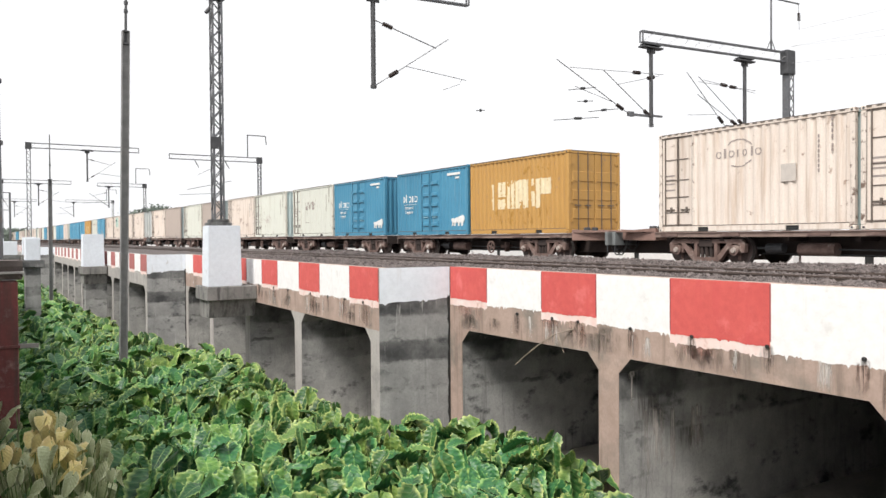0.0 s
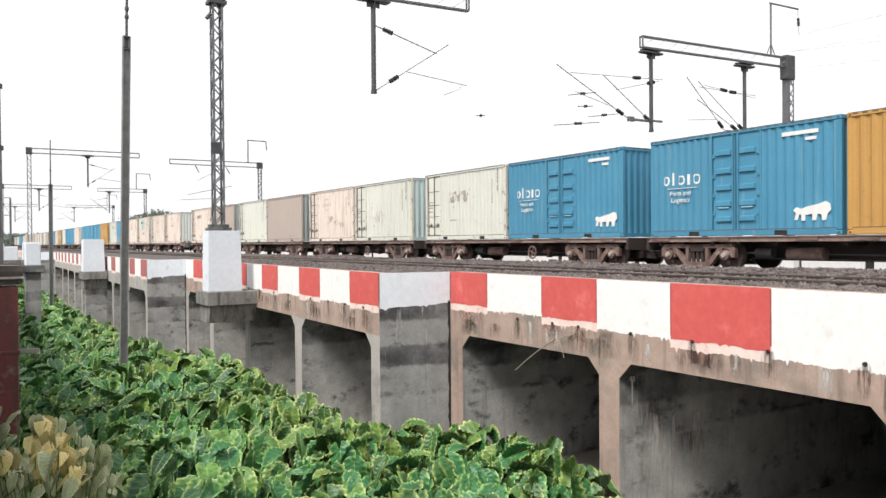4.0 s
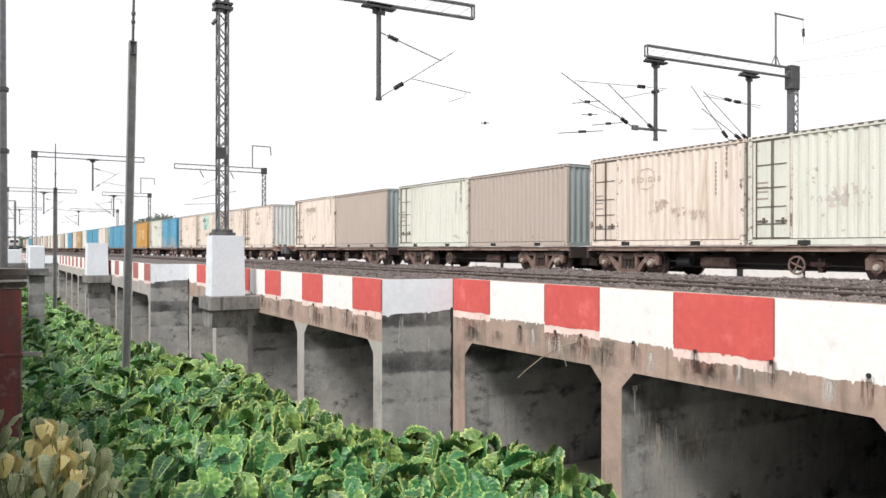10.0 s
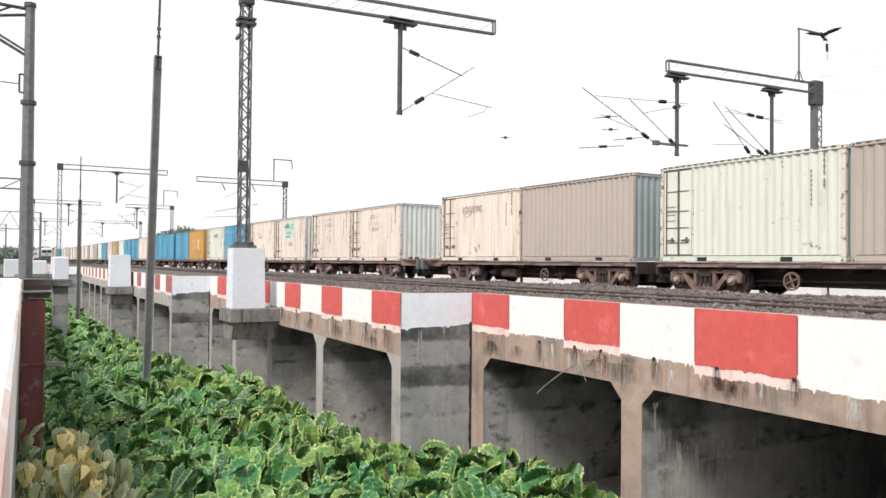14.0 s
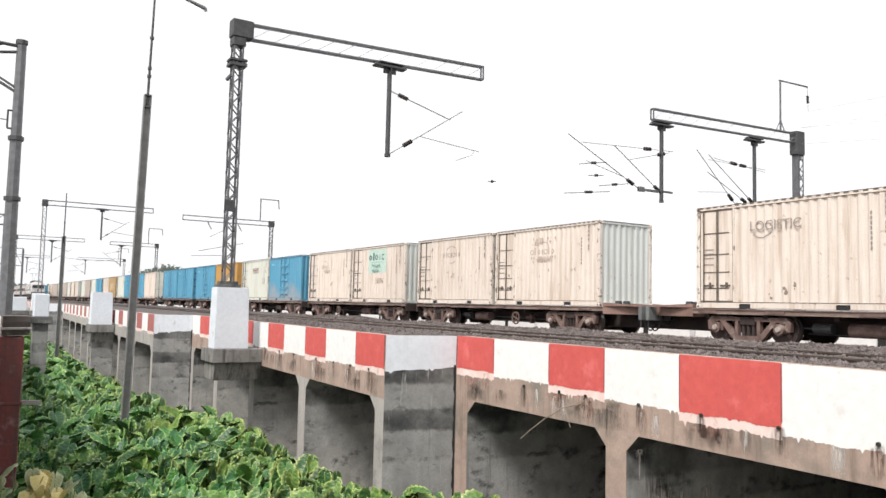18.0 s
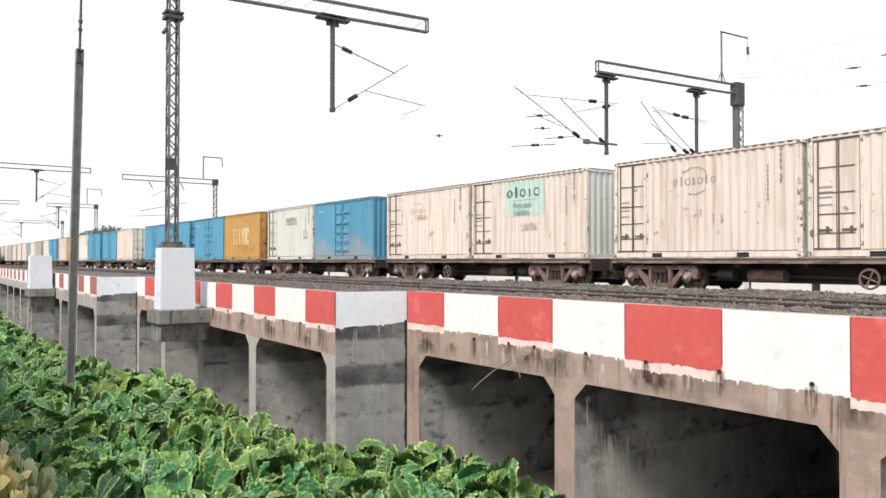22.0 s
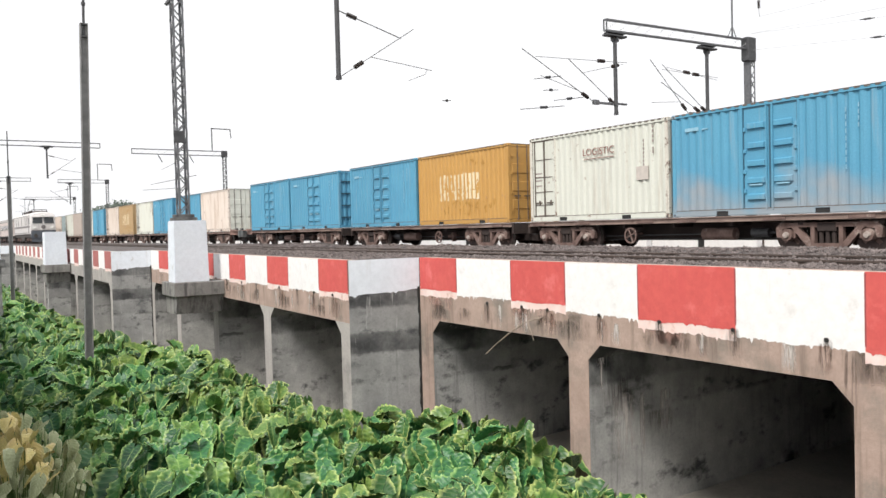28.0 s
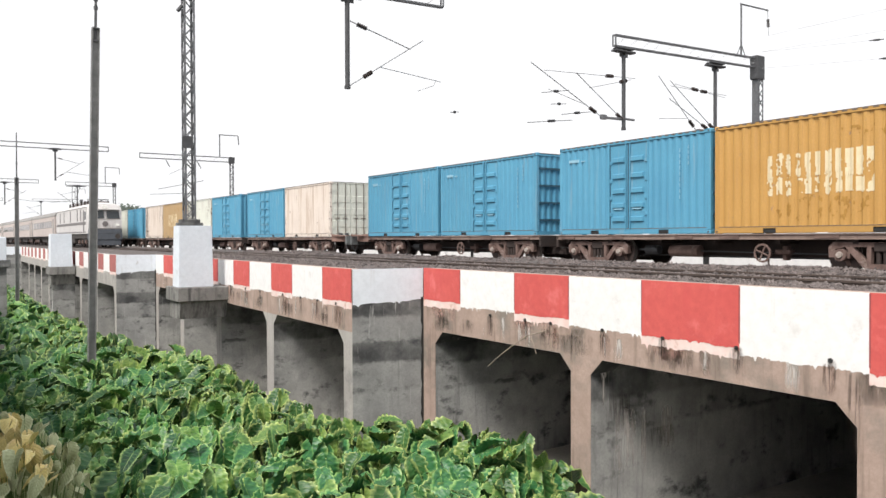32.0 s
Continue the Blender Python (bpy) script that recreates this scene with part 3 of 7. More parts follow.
# lime that has run down the wall of the nearest culvert, and a crack down the pier before it
def wall_patch(x, y, z, low, w):
    n = 6
    verts, uvs, faces = [], [], []
    for i in range(n + 1):
        t = i / n
        h = w * (0.6 + 0.4 * t)
        verts += [(x - h, y, z + (low - z) * t), (x + h, y, z + (low - z) * t)]
        uvs += [(0.0, t), (1.0, t)]
        if i:
            faces.append((2 * i - 2, 2 * i, 2 * i + 1, 2 * i - 1))
    return verts, faces, uvs


for k, (x, z, low, w, mat) in enumerate(((11.66, 2.8, 2.05, 0.07, CHALK), (11.64, 2.84, 2.66, 0.2, CHALK), (12.3, 2.05, 0.3, 0.5, CHALK), (12.86, 2.0, 0.4, 0.13, CHALK), (13.6, 1.95, 0.8, 0.3, CHALK),
                                          (12.1, 2.35, 1.5, 0.6, DAMP), (13.4, 1.5, 1.0, 0.7, DAMP))):
    part("lime_drip" if mat is CHALK else "damp_stain", uv_mesh("wall_stain", *wall_patch(x, 11.546 - 0.0015 * k, z, low, w)), mat, near_length, "pale lime run-off on the culvert wall" if mat is CHALK else "dark damp patch on the culvert wall")
for y, low in ((6.2, 2.75), (6.1, 2.3), (12.1, 2.9)):
    part("crack_stain", uv_mesh("crack_stain", *stain_patch(1, y, 3.64, low, 0.05, 0.0022)), DAMP, near_length, "dark damp crack down the pier")
twig = tagged(empty("hanging_root"), "dry pale root hanging from the viaduct wall", "root")
for pts, r in (([(11.36, 12.8, 3.62), (11.1, 13.3, 3.45), (11.05, 13.8, 3.16), (11.05, 14.3, 2.85), (11.05, 14.66, 2.6)], 0.014), ([(11.1, 13.2, 3.48), (11.02, 12.9, 3.1)], 0.008), ([(11.2, 12.9, 3.58), (11.05, 13.9, 3.55)], 0.008)):
    bm = bmesh.new()
    for a, b in zip(pts, pts[1:]):
        tube(bm, a, b, r, 5, r * 0.8)
    part("strand", bm, DRY_ROOT, twig)

# culvert floor, and unseen earth fill under the far tracks that keeps the culverts dark
tagged(part("culvert_floor", boxes((8.0, 40.0, -40, 172, GROUND - 0.1, GROUND + 0.12)), CULVERT_MUD), "damp silt floor of the culverts", "floor", kind="structure")
tagged(part("earth_bank", boxes((28.6, 75.0, -60, 660, GROUND - 0.1, 4.29)), MUD), "earth bank under the far railway tracks", "embankment", kind="structure")
tagged(part("far_embankment", boxes((7.0, 28.59, 170.1, 660, GROUND - 0.1, 4.4)), MUD), "earth bank that carries the railway onward", "embankment", kind="structure")
tagged(part("near_embankment", boxes((11.0, 28.59, -60, -18.6, GROUND - 0.1, 4.4)), MUD), "earth bank that carries the railway onward", "embankment", kind="structure")


# ---- pedestals that carry masts ----
def pedestal(x0, x1, y0, y1, top, parent_label, wall, below=True):
    root = empty("mast_pedestal", (x0 + x1) / 2, y0, 0)
    root.location = (0, 0, 0)
    tagged(root, parent_label, "pedestal", "pedestals along the viaduct", "structure")
    k = 0.02
    bm = bmesh.new()
    a = [(x0 - k, y0 - k), (x1 + k, y0 - k), (x1 + k, y1 + k), (x0 - k, y1 + k)]
    b = [(x0 + k, y0 + k), (x1 - k, y0 + k), (x1 - k, y1 - k), (x0 + k, y1 - k)]
    va, vb = [bm.verts.new((*p, 3.8)) for p in a], [bm.verts.new((*p, top)) for p in b]
    for i in range(4):
        bm.faces.new((va[i], va[(i + 1) % 4], vb[(i + 1) % 4], vb[i]))
    bm.faces.new(vb)
    bm.faces.new(va[::-1])
    bmesh.ops.recalc_face_normals(bm, faces=bm.faces[:])
    bmesh.ops.bevel(bm, geom=bm.edges[:], offset=0.02, segments=2, affect="EDGES")
    part("block", bm, SHADED_LIMEWASH, root, "white limewashed block")
    part("corbel_slab", boxes((x0 - 0.1, wall, y0 - 0.2, y1 + 0.7, 3.28, 3.798), bevel=0.02), CORBEL, root, "blackened concrete slab")
    bm = bmesh.new()
    prism(bm, [(y0 - 0.05, 3.278), (y1 + 0.55, 3.278), (y1 + 0.55, 2.62), (y0 + 0.1, 2.62)], x0 + 0.02, wall)
    part("bracket", bm, CORBEL, root)
    if below:
        part("support_wall", boxes((x0 + 0.1, wall, y0 + 0.1, y0 + 0.6, GROUND, 2.62), bevel=0.012), CONCRETE, root)
    return root


pedestal(7.95, 9.2, 29.5, 30.35, 6.1, "white limewashed pedestal under a lattice mast on a concrete corbel", 9.73, False)
pedestal(7.1, 8.39, 57.0, 58.2, 5.97, "white limewashed empty pedestal on a concrete corbel", 8.55)
pedestal(6.8, 8.28, 110.0, 111.4, 5.99, "white limewashed pedestal under a far lattice mast", 8.06)
pedestal(5.6, 6.9, 158.0, 159.3, 5.95, "white limewashed pedestal under a far lattice mast", 8.6)


# ---- tracks ----
def ballast_z(x, y):
    z = 4.62
    d1, d2 = abs(x - NEAR_TRACK), abs(x - TRAIN_TRACK)
    z += 0.13 * min(1.0, max(0.0, (2.5 - d1) / 0.5))
    if 15.6 < x < 17.9:
        z += 0.27 * math.sin((x - 15.6) / 2.3 * math.pi) * (0.75 + 0.5 * noise.noise((x * 0.4, y * 0.35, 0)))
    if x < 12.9:
        z -= 0.06 * (12.9 - x)
    return z + 0.05 * noise.noise((x * 2.3, y * 2.3, 5)) + 0.03 * noise.noise((x * 7, y * 7, 9))


def sheet(name, xs, ys, height, material, label, category, kind):
    xs, ys = np.asarray(xs), np.asarray(ys)
    verts = [(x, y, height(x, y)) for y in ys for x in xs]
    w = len(xs)
    faces = [(j * w + i, j * w + i + 1, (j + 1) * w + i + 1, (j + 1) * w + i) for j in range(len(ys) - 1) for i in range(w - 1)]
    me = bpy.data.meshes.new(name)
    me.from_pydata(verts, [], faces)
    return tagged(part(name, me, material, smooth=True), label, category, kind=kind)


for k, (a, b, x, step) in enumerate(((-18.5, 18.1, 11.66, 0.22), (18.1, 42.4, 9.75, 0.3), (42.4, 101.2, 8.75, 0.6), (101.2, 640, 7.4, 3.0))):
    edge = {0: 11.65, 1: 10.6, 2: 9.6, 3: 8.6}[k]
    sheet("ballast_bed", np.arange(edge, 24.01, 0.28), np.arange(a, b + step, step), ballast_z, BALLAST,
          "grey stone ballast between the railway tracks", "ballast", "stuff")
sheet("ballast_bed", np.arange(24.0, 75.1, 3.0), np.arange(-60, 641, 10), lambda x, y: 4.5, BALLAST, "grey stone ballast under the far tracks", "ballast", "stuff")

# loose stones near the camera
rng = random.Random(11)
sv, sf = [], []
base = [(1, 0, 0), (0, 1, 0), (-1, 0, 0), (0, -1, 0), (0, 0, 1), (0, 0, -1)]
tri = [(0, 1, 4), (1, 2, 4), (2, 3, 4), (3, 0, 4), (1, 0, 5), (2, 1, 5), (3, 2, 5), (0, 3, 5)]
for _ in range(42000):
    y = 2 + 44 * rng.random() ** 1.3
    x = rng.uniform(11.7 if y < 18 else 0.35 + wall_x(2, y), 17.9)
    if abs(abs(x - NEAR_TRACK) - 0.838) < 0.06 or (17.7 < y < 18.7 and x < 11.7) or (41.9 < y < 42.9 and x < 10.6):
        continue
    c, s, e = Vector((x, y, ballast_z(x, y))), rng.uniform(0.028, 0.068), Euler((rng.random() * 6, rng.random() * 6, rng.random() * 6)).to_matrix()
    k = len(sv)
    sv += [tuple(c + e @ Vector((p[0] * s * rng.uniform(0.7, 1.3), p[1] * s * rng.uniform(0.7, 1.2), p[2] * s * 0.8))) for p in base]
    sf += [(a + k, b + k, d + k) for a, b, d in tri]
me = bpy.data.meshes.new("ballast_stones")
me.from_pydata(sv, [], sf)
tagged(part("ballast_stones", me, STONE), "loose grey ballast stones beside the rails", "stones", kind="stuff")

RAIL_PROFILE = ((-0.07, 0), (0.07, 0), (0.07, 0.02), (0.012, 0.04), (0.012, 0.12), (0.036, 0.13), (0.036, 0.165), (-0.036, 0.165), (-0.036, 0.13), (-0.012, 0.12), (-0.012, 0.04), (-0.07, 0.02))


def swerve(y):
    """The goods track draws a little towards the near one as it leaves."""
    return -0.008 * min(max(y - 22.0, 0.0), 80.0)


def rail(x, ys, top, bend):
    bm = bmesh.new()
    rows = [[bm.verts.new((x + px + (swerve(y) if bend else 0.0), y, top - 0.165 + pz)) for px, pz in RAIL_PROFILE] for y in ys]
    for a, b in zip(rows, rows[1:]):
        for i in range(12):
            bm.faces.new((a[i], a[(i + 1) % 12], b[(i + 1) % 12], b[i]))
    bm.faces.new(rows[0])
    bm.faces.new(rows[-1][::-1])
    bmesh.ops.recalc_face_normals(bm, faces=bm.faces[:])
    return tagged(part("rail", bm, RAIL), "rusty steel railway rail on ballast", "rail", "rails", "structure")


for c, top in ((NEAR_TRACK, RAIL_Z), (TRAIN_TRACK, TRAIN_RAIL), (27.6, TRAIN_RAIL), (35.4, TRAIN_RAIL)):
    for side in (-0.838, 0.838):
        rail(c + side, (-60, 22, 102, 640), top, c == TRAIN_TRACK)
sleeper = tagged(part("sleeper", boxes((-1.37, 1.37, -0.12, 0.12, -0.22, 0.0), bevel=0.02), SLEEPER), "concrete railway sleeper half buried in ballast", "sleeper", "sleepers", "structure")
sleeper.matrix_basis = pose(NEAR_TRACK, 3, RAIL_Z - 0.13)
for i in range(1, 70):
    copy_thing(sleeper, pose(NEAR_TRACK, 3 + 0.65 * i, RAIL_Z - 0.13))

# low white kerb beyond the moving train
kerb = tagged(empty("low_white_wall"), "low white painted concrete wall beyond the tracks", "wall", kind="structure")
me = boxes((25.0, 25.35, 0, 2.25, 4.4, 5.0), bevel=0.015)
first = part("wall_block", me, WHITE_PAINT, kerb)
first.location = (0, -6, 0)
for i in range(1, 56):
    ob = part("wall_block", first.data, WHITE_PAINT, kerb)
    ob.location = (0, -6 + 2.55 * i, 0)
    if i % 2:
        part("dark_block", boxes((25.02, 25.33, -5.98 + 2.55 * i + 2.25, -6.02 + 2.55 * (i + 1), 4.4, 4.98)), BLACK_RUBBER, kerb, "black block filling a gap in the wall")


# ---- containers ----
CL, CW, CH = 6.058, 2.438, 2.88


def corrugated(length, height, depth=0.036, pitch=0.262, flat=0.072):
    """A corrugated sheet in the y-z plane, ribs proud towards -x, starting at y=0, z=0."""
    bm = bmesh.new()
    prof, y = [], 0.0
    n = max(1, int(round(length / pitch)))
    p = length / n
    s = (p - 2 * flat) / 2
    for i in range(n):
        y = i * p
        prof += [(y, 0.0), (y + flat, 0.0), (y + flat + s, depth), (y + 2 * flat + s, depth)]
    prof.append((length, 0.0))
    low = [bm.verts.new((d, yy, 0)) for yy, d in prof]
    top = [bm.verts.new((d, yy, height)) for yy, d in prof]
    for i in range(len(prof) - 1):
        bm.faces.new((low[i], top[i], top[i + 1], low[i + 1]))
    return bm


def sheet_mesh(name, length, height):
    me = bpy.data.meshes.new(name)
    bm = corrugated(length, height)
    bm.to_mesh(me)
    bm.free()
    return me


def pressed_leaf(a0, a1, z0, z1, front, back, ribs, margin, lift, slope, place):
    """One door leaf with ribs pressed out of its face; place(across, depth, height) gives a point."""
    bm = bmesh.new()
    def ring(y0, y1, lo, hi, d):
        return [bm.verts.new(place(y, d, z)) for y, z in ((y0, lo), (y1, lo), (y1, hi), (y0, hi))]
    def skirt(p, q):
        for k in range(4):
            bm.faces.new((p[k], p[(k + 1) % 4], q[(k + 1) % 4], q[k]))
    cuts = [z0] + [(ribs[k][1] + ribs[k + 1][0]) / 2 for k in range(len(ribs) - 1)] + [z1]
    for k, (lo, hi) in enumerate(ribs):
        cell = ring(a0, a1, cuts[k], cuts[k + 1], front)
        foot = ring(a0 + margin, a1 - margin, lo, hi, front)
        crest = ring(a0 + margin + slope, a1 - margin - slope, lo + slope, hi - slope, front - lift)
        skirt(cell, foot)
        skirt(foot, crest)
        bm.faces.new(crest)
        rear = ring(a0, a1, cuts[k], cuts[k + 1], back)
        bm.faces.new(rear)
        for e in (1, 3) + ((0,) if k == 0 else ()) + ((2,) if k == len(ribs) - 1 else ()):
            bm.faces.new((cell[e], cell[(e + 1) % 4], rear[(e + 1) % 4], rear[e]))
    bmesh.ops.remove_doubles(bm, verts=bm.verts[:], dist=0.0005)
    bmesh.ops.recalc_face_normals(bm, faces=bm.faces[:])
    return bm


# Container blue darkened, so that door edges hold shade in their colour.
DOOR_SHADE = surface("shaded_blue_door_edge", (0.04, 0.12, 0.18), (0.03, 0.085, 0.13), 6.0, 0.7, bump=0)


def container(kind, paint, end_paint, label, worn=None):
    """A 20-foot box. x: 0 is the side by the near parapet; y: 0 is the leading end."""
    root = tagged(empty("shipping_container"), label, "container", "containers on the train")
    P = 0.13
    worn = worn or paint
    for n_, x, y in (("corner_post", 0, 0), ("corner_post", CW - P, 0), ("corner_post", 0, CL - P), ("corner_post", CW - P, CL - P)):
        part(n_, boxes((x, x + P, y, y + P, 0.12, CH - 0.12), bevel=0.012), worn, root)
    for x in (0.0, CW - 0.07):
        part("top_rail", boxes((x + 0.004, x + 0.066, P, CL - P, CH - 0.1, CH - 0.012)), paint, root)
        bm = boxes((x + 0.004, x + 0.066, P, 1.45, 0.012, 0.16), (x + 0.004, x + 0.066, 1.82, CL - 1.82, 0.012, 0.16), (x + 0.004, x + 0.066, CL - 1.45, CL - P, 0.012, 0.16),
                   (x + 0.004, x + 0.066, 1.45, 1.82, 0.13, 0.16), (x + 0.004, x + 0.066, CL - 1.82, CL - 1.45, 0.13, 0.16))
        part("bottom_rail", bm, paint, root)
    # black plates close the pockets and stand for the shade inside
    for y in (1.45, CL - 1.82):
        part("fork_pocket", boxes((0.03, 0.06, y, y + 0.37, 0.012, 0.13)), BLACK_RUBBER, root, "black plate in the fork pocket")
    for y in (0.0, CL - 0.08):
        part("end_rail", boxes((P, CW - P, y + 0.004, y + 0.076, CH - 0.1, CH - 0.012)), paint if y else end_paint, root)
        part("end_sill", boxes((P, CW - P, y + 0.004, y + 0.076, 0.012, 0.14)), paint if y else end_paint, root)
    # dark toothed strips paint the shade between the roof ribs
    teeth = [(P, CH - 0.006), (CL - P, CH - 0.006)]
    count = 24
    for k in range(count):
        y1, y0 = CL - P - (CL - 2 * P) * k / count, CL - P - (CL - 2 * P) * (k + 0.55) / count
        y2 = CL - P - (CL - 2 * P) * (k + 1) / count
        teeth += [(y1, CH - 0.052), (y0, CH - 0.052), (y0, CH - 0.014), (y2, CH - 0.014)]
    part("roof_seam", prism(bmesh.new(), teeth, -0.004, 0.02), ROD, root, "dark toothed strip for the shade at the roof edge")
    part("roof_seam", boxes((P, CW - P, -0.004, 0.02, CH - 0.028, CH - 0.004)), ROD, root, "dark strip for the shade at the end roof edge")
    part("sill_seam", boxes((0.0, 0.03, P, CL - P, 0.161, 0.18)), ROD, root, "dark line above the bottom rail")
    # dark boxes stand for the shade in the casting slots
    for y in (-0.001, CL - 0.149):
        for z in (0.03, CH - 0.08):
            part("casting_hole", boxes((-0.009, 0.05, y + 0.05, y + 0.1, z, z + 0.05)), DARK_STEEL, root, "dark slot in the corner casting")
    part("floor", boxes((0.07, CW - 0.07, 0.08, CL - 0.08, 0.1, 0.15)), DARK_STEEL, root)
    part("roof", boxes((0.06, CW - 0.06, 0.07, CL - 0.07, CH - 0.05, CH - 0.02)), paint, root)
    cast = boxes((-0.006, 0.172, -0.006, 0.156, -0.006, 0.112), bevel=0.02)
    me = bpy.data.meshes.new("corner_casting")
    cast.to_mesh(me)
    cast.free()
    me.materials.append(worn)
    for x in (0, CW - 0.166):
        for y in (0, CL - 0.15):
            for z in (0, CH - 0.106):
                part("corner_casting", me, worn, root).location = (x, y, z)
    H = CH - 0.26
    # far side
    ob = part("side_panel", sheet_mesh("side_panel", CL - 2 * P, H), paint, root)
    ob.matrix_basis = pose(CW - 0.02, CL - P, 0.155, 0, 0, 180)
    # near side
    def side(y0, y1):
        ob = part("side_panel", sheet_mesh("side_panel", y1 - y0, H), paint, root)
        ob.location = (0.02, y0, 0.155)
    if kind == "side_door_end":
        d0 = CL - P - 1.13
        side(P, d0 - 0.06)
        part("door_jamb", boxes((0.0, 0.07, d0 - 0.06, d0, 0.15, CH - 0.1)), worn, root)
        for k in range(2):
            a = d0 + 0.005 + k * 0.565
            door = part("side_door", boxes((0.03, 0.06, a, a + 0.555, 0.17, CH - 0.12), bevel=0.008), paint, root)
            part("lock_rod", tubes(((0.006, a + (0.5 if k == 0 else 0.43), 0.15), (0.006, a + (0.5 if k == 0 else 0.43), CH - 0.1), 0.021), n=6), ROD, door, "dark lock rod")
            part("door_gasket", boxes((0.02, 0.035, a - 0.012, a + (0.022 if k == 0 else 0.004), 0.17, CH - 0.12), (0.02, 0.035, a, a + 0.555, CH - 0.15, CH - 0.115), (0.02, 0.035, a, a + 0.555, 0.185, 0.215)), ROD, door, "dark rubber gasket")
            for z in (0.55, 1.0, 1.5, 2.1):
                part("hinge_bar", boxes((0.014, 0.032, a + (0.13 if k == 0 else 0.0), a + (0.555 if k == 0 else 0.46), z, z + 0.024)), ROD, door)
            part("lock_handle", boxes((0.0, 0.03, a + 0.1, a + 0.42, 0.62, 0.66), (-0.004, 0.03, a + 0.18, a + 0.24, 0.58, 0.72)), ROD, door, "dark lock handle")
        for z in (1.62, 1.5, 1.38, 1.2):
            part("small_print", boxes((0.026, 0.032, d0 + 0.66, d0 + 1.02, z, z + 0.05)), MARK_GREY, root, "faded grey small print")
        part("door_gasket", boxes((0.02, 0.035, d0 + 1.12, d0 + 1.155, 0.17, CH - 0.12)), ROD, root, "dark rubber gasket")
        for y, zs in ((0.55, (2.64, 2.5, 2.36, 2.22, 2.0, 1.9)), (0.9, (2.26, 2.14, 2.02, 1.9, 1.78, 1.66, 1.54, 1.42))):
            for z in zs:
                part("upright_print", boxes((0.0, 0.03, y, y + 0.035, z, z + 0.085)), MARK_GREY, root, "faded upright stencil print")
    elif kind == "side_door_middle":
        side(P, 2.2)
        side(3.83, CL - P)
        for k in range(2):
            a = 2.26 + k * 0.755
            bm = pressed_leaf(a, a + 0.745, 0.16, CH - 0.11, 0.03, 0.07, [(z, z + 0.17) for z in (0.38, 0.8, 1.24, 1.7, 2.2)], 0.11, 0.06, 0.026, lambda y, d, z: (d, y, z))
            door = part("side_door", bm, paint, root)
            part("lock_rod", tubes(((0.0, a + (0.67 if k == 0 else 0.08), 0.14), (0.0, a + (0.67 if k == 0 else 0.08), CH - 0.08), 0.026), n=6), paint, door)
            for z in (0.645, 1.145, 1.675, 2.235):
                q = a + (0.0 if k == 0 else 0.665)
                part("hinge", boxes((-0.012, 0.03, q, q + 0.08, z - 0.08, z + 0.03), bevel=0.01), paint, door)
            part("door_gasket", boxes((0.018, 0.034, a - 0.008, a + 0.014, 0.17, CH - 0.12), (0.018, 0.034, a + 0.73, a + 0.75, 0.17, CH - 0.12), (0.018, 0.034, a, a + 0.745, CH - 0.14, CH - 0.118)), DOOR_SHADE, door, "dark rubber gasket")
            part("lock_handle", boxes((-0.012, 0.02, a + 0.2, a + 0.56, 0.76, 0.8)), MARK_FAINT, door, "pale worn handle")
        for a in (2.2, 3.775):
            part("door_jamb", boxes((0.0, 0.075, a, a + 0.055, 0.15, CH - 0.1)), paint, root)
    else:
        side(P, CL - P)
    # leading end
    if kind == "end_door":
        for k in range(2):
            a = P + 0.01 + k * (CW / 2 - P)
            bm = pressed_leaf(a, a + CW / 2 - P - 0.02, 0.15, CH - 0.11, 0.02, 0.07, [(z, z + 0.35) for z in (0.5, 1.15, 1.8)], 0.06, 0.02, 0.015, lambda x, d, z: (x, d, z))
            door = part("end_door", bm, end_paint, root)
            for q in (0.3, 0.75):
                part("lock_rod", tubes(((a + q, -0.01, 0.1), (a + q, -0.01, CH - 0.06), 0.018), n=6), ROD, door, "dark lock rod")
                part("lock_handle", boxes((a + q - 0.16, a + q + 0.12, -0.03, 0.0, 0.95, 0.99)), ROD, door)
            for z in (0.4, 1.05, 1.75, 2.4):
                part("hinge", boxes((a - 0.01 if k == 0 else a + CW / 2 - P - 0.13, a + 0.09 if k == 0 else a + CW / 2 - P - 0.01, -0.01, 0.03, z, z + 0.08)), end_paint, door)
    else:
        ob = part("end_panel", sheet_mesh("end_panel", CW - 2 * P, CH - 0.24), end_paint, root)
        ob.matrix_basis = pose(CW - P, 0.02, 0.14, 0, 0, 90)
    ob = part("end_panel", sheet_mesh("end_panel", CW - 2 * P, CH - 0.24), paint, root)
    ob.matrix_basis = pose(P, CL - 0.02, 0.14, 0, 0, -90)
    return root


def mark(parent, name, rows, material, label="", x=-0.004):
    """Flat painted shapes on the near side: (from leading end y0, y1, z0, z1). Split by the ribs' pitch."""
    return part(name, boxes(*[(x, x + 0.026, a, b, c, d) for a, b, c, d in rows]), material, parent, label)


SIDE_SPANS = {"side_door_end": ((0.13, CL - 0.13 - 1.19),), "side_door_middle": ((0.13, 2.2), (3.83, CL - 0.13)), "end_door": ((0.13, CL - 0.13),), "plain": ((0.13, CL - 0.13),)}


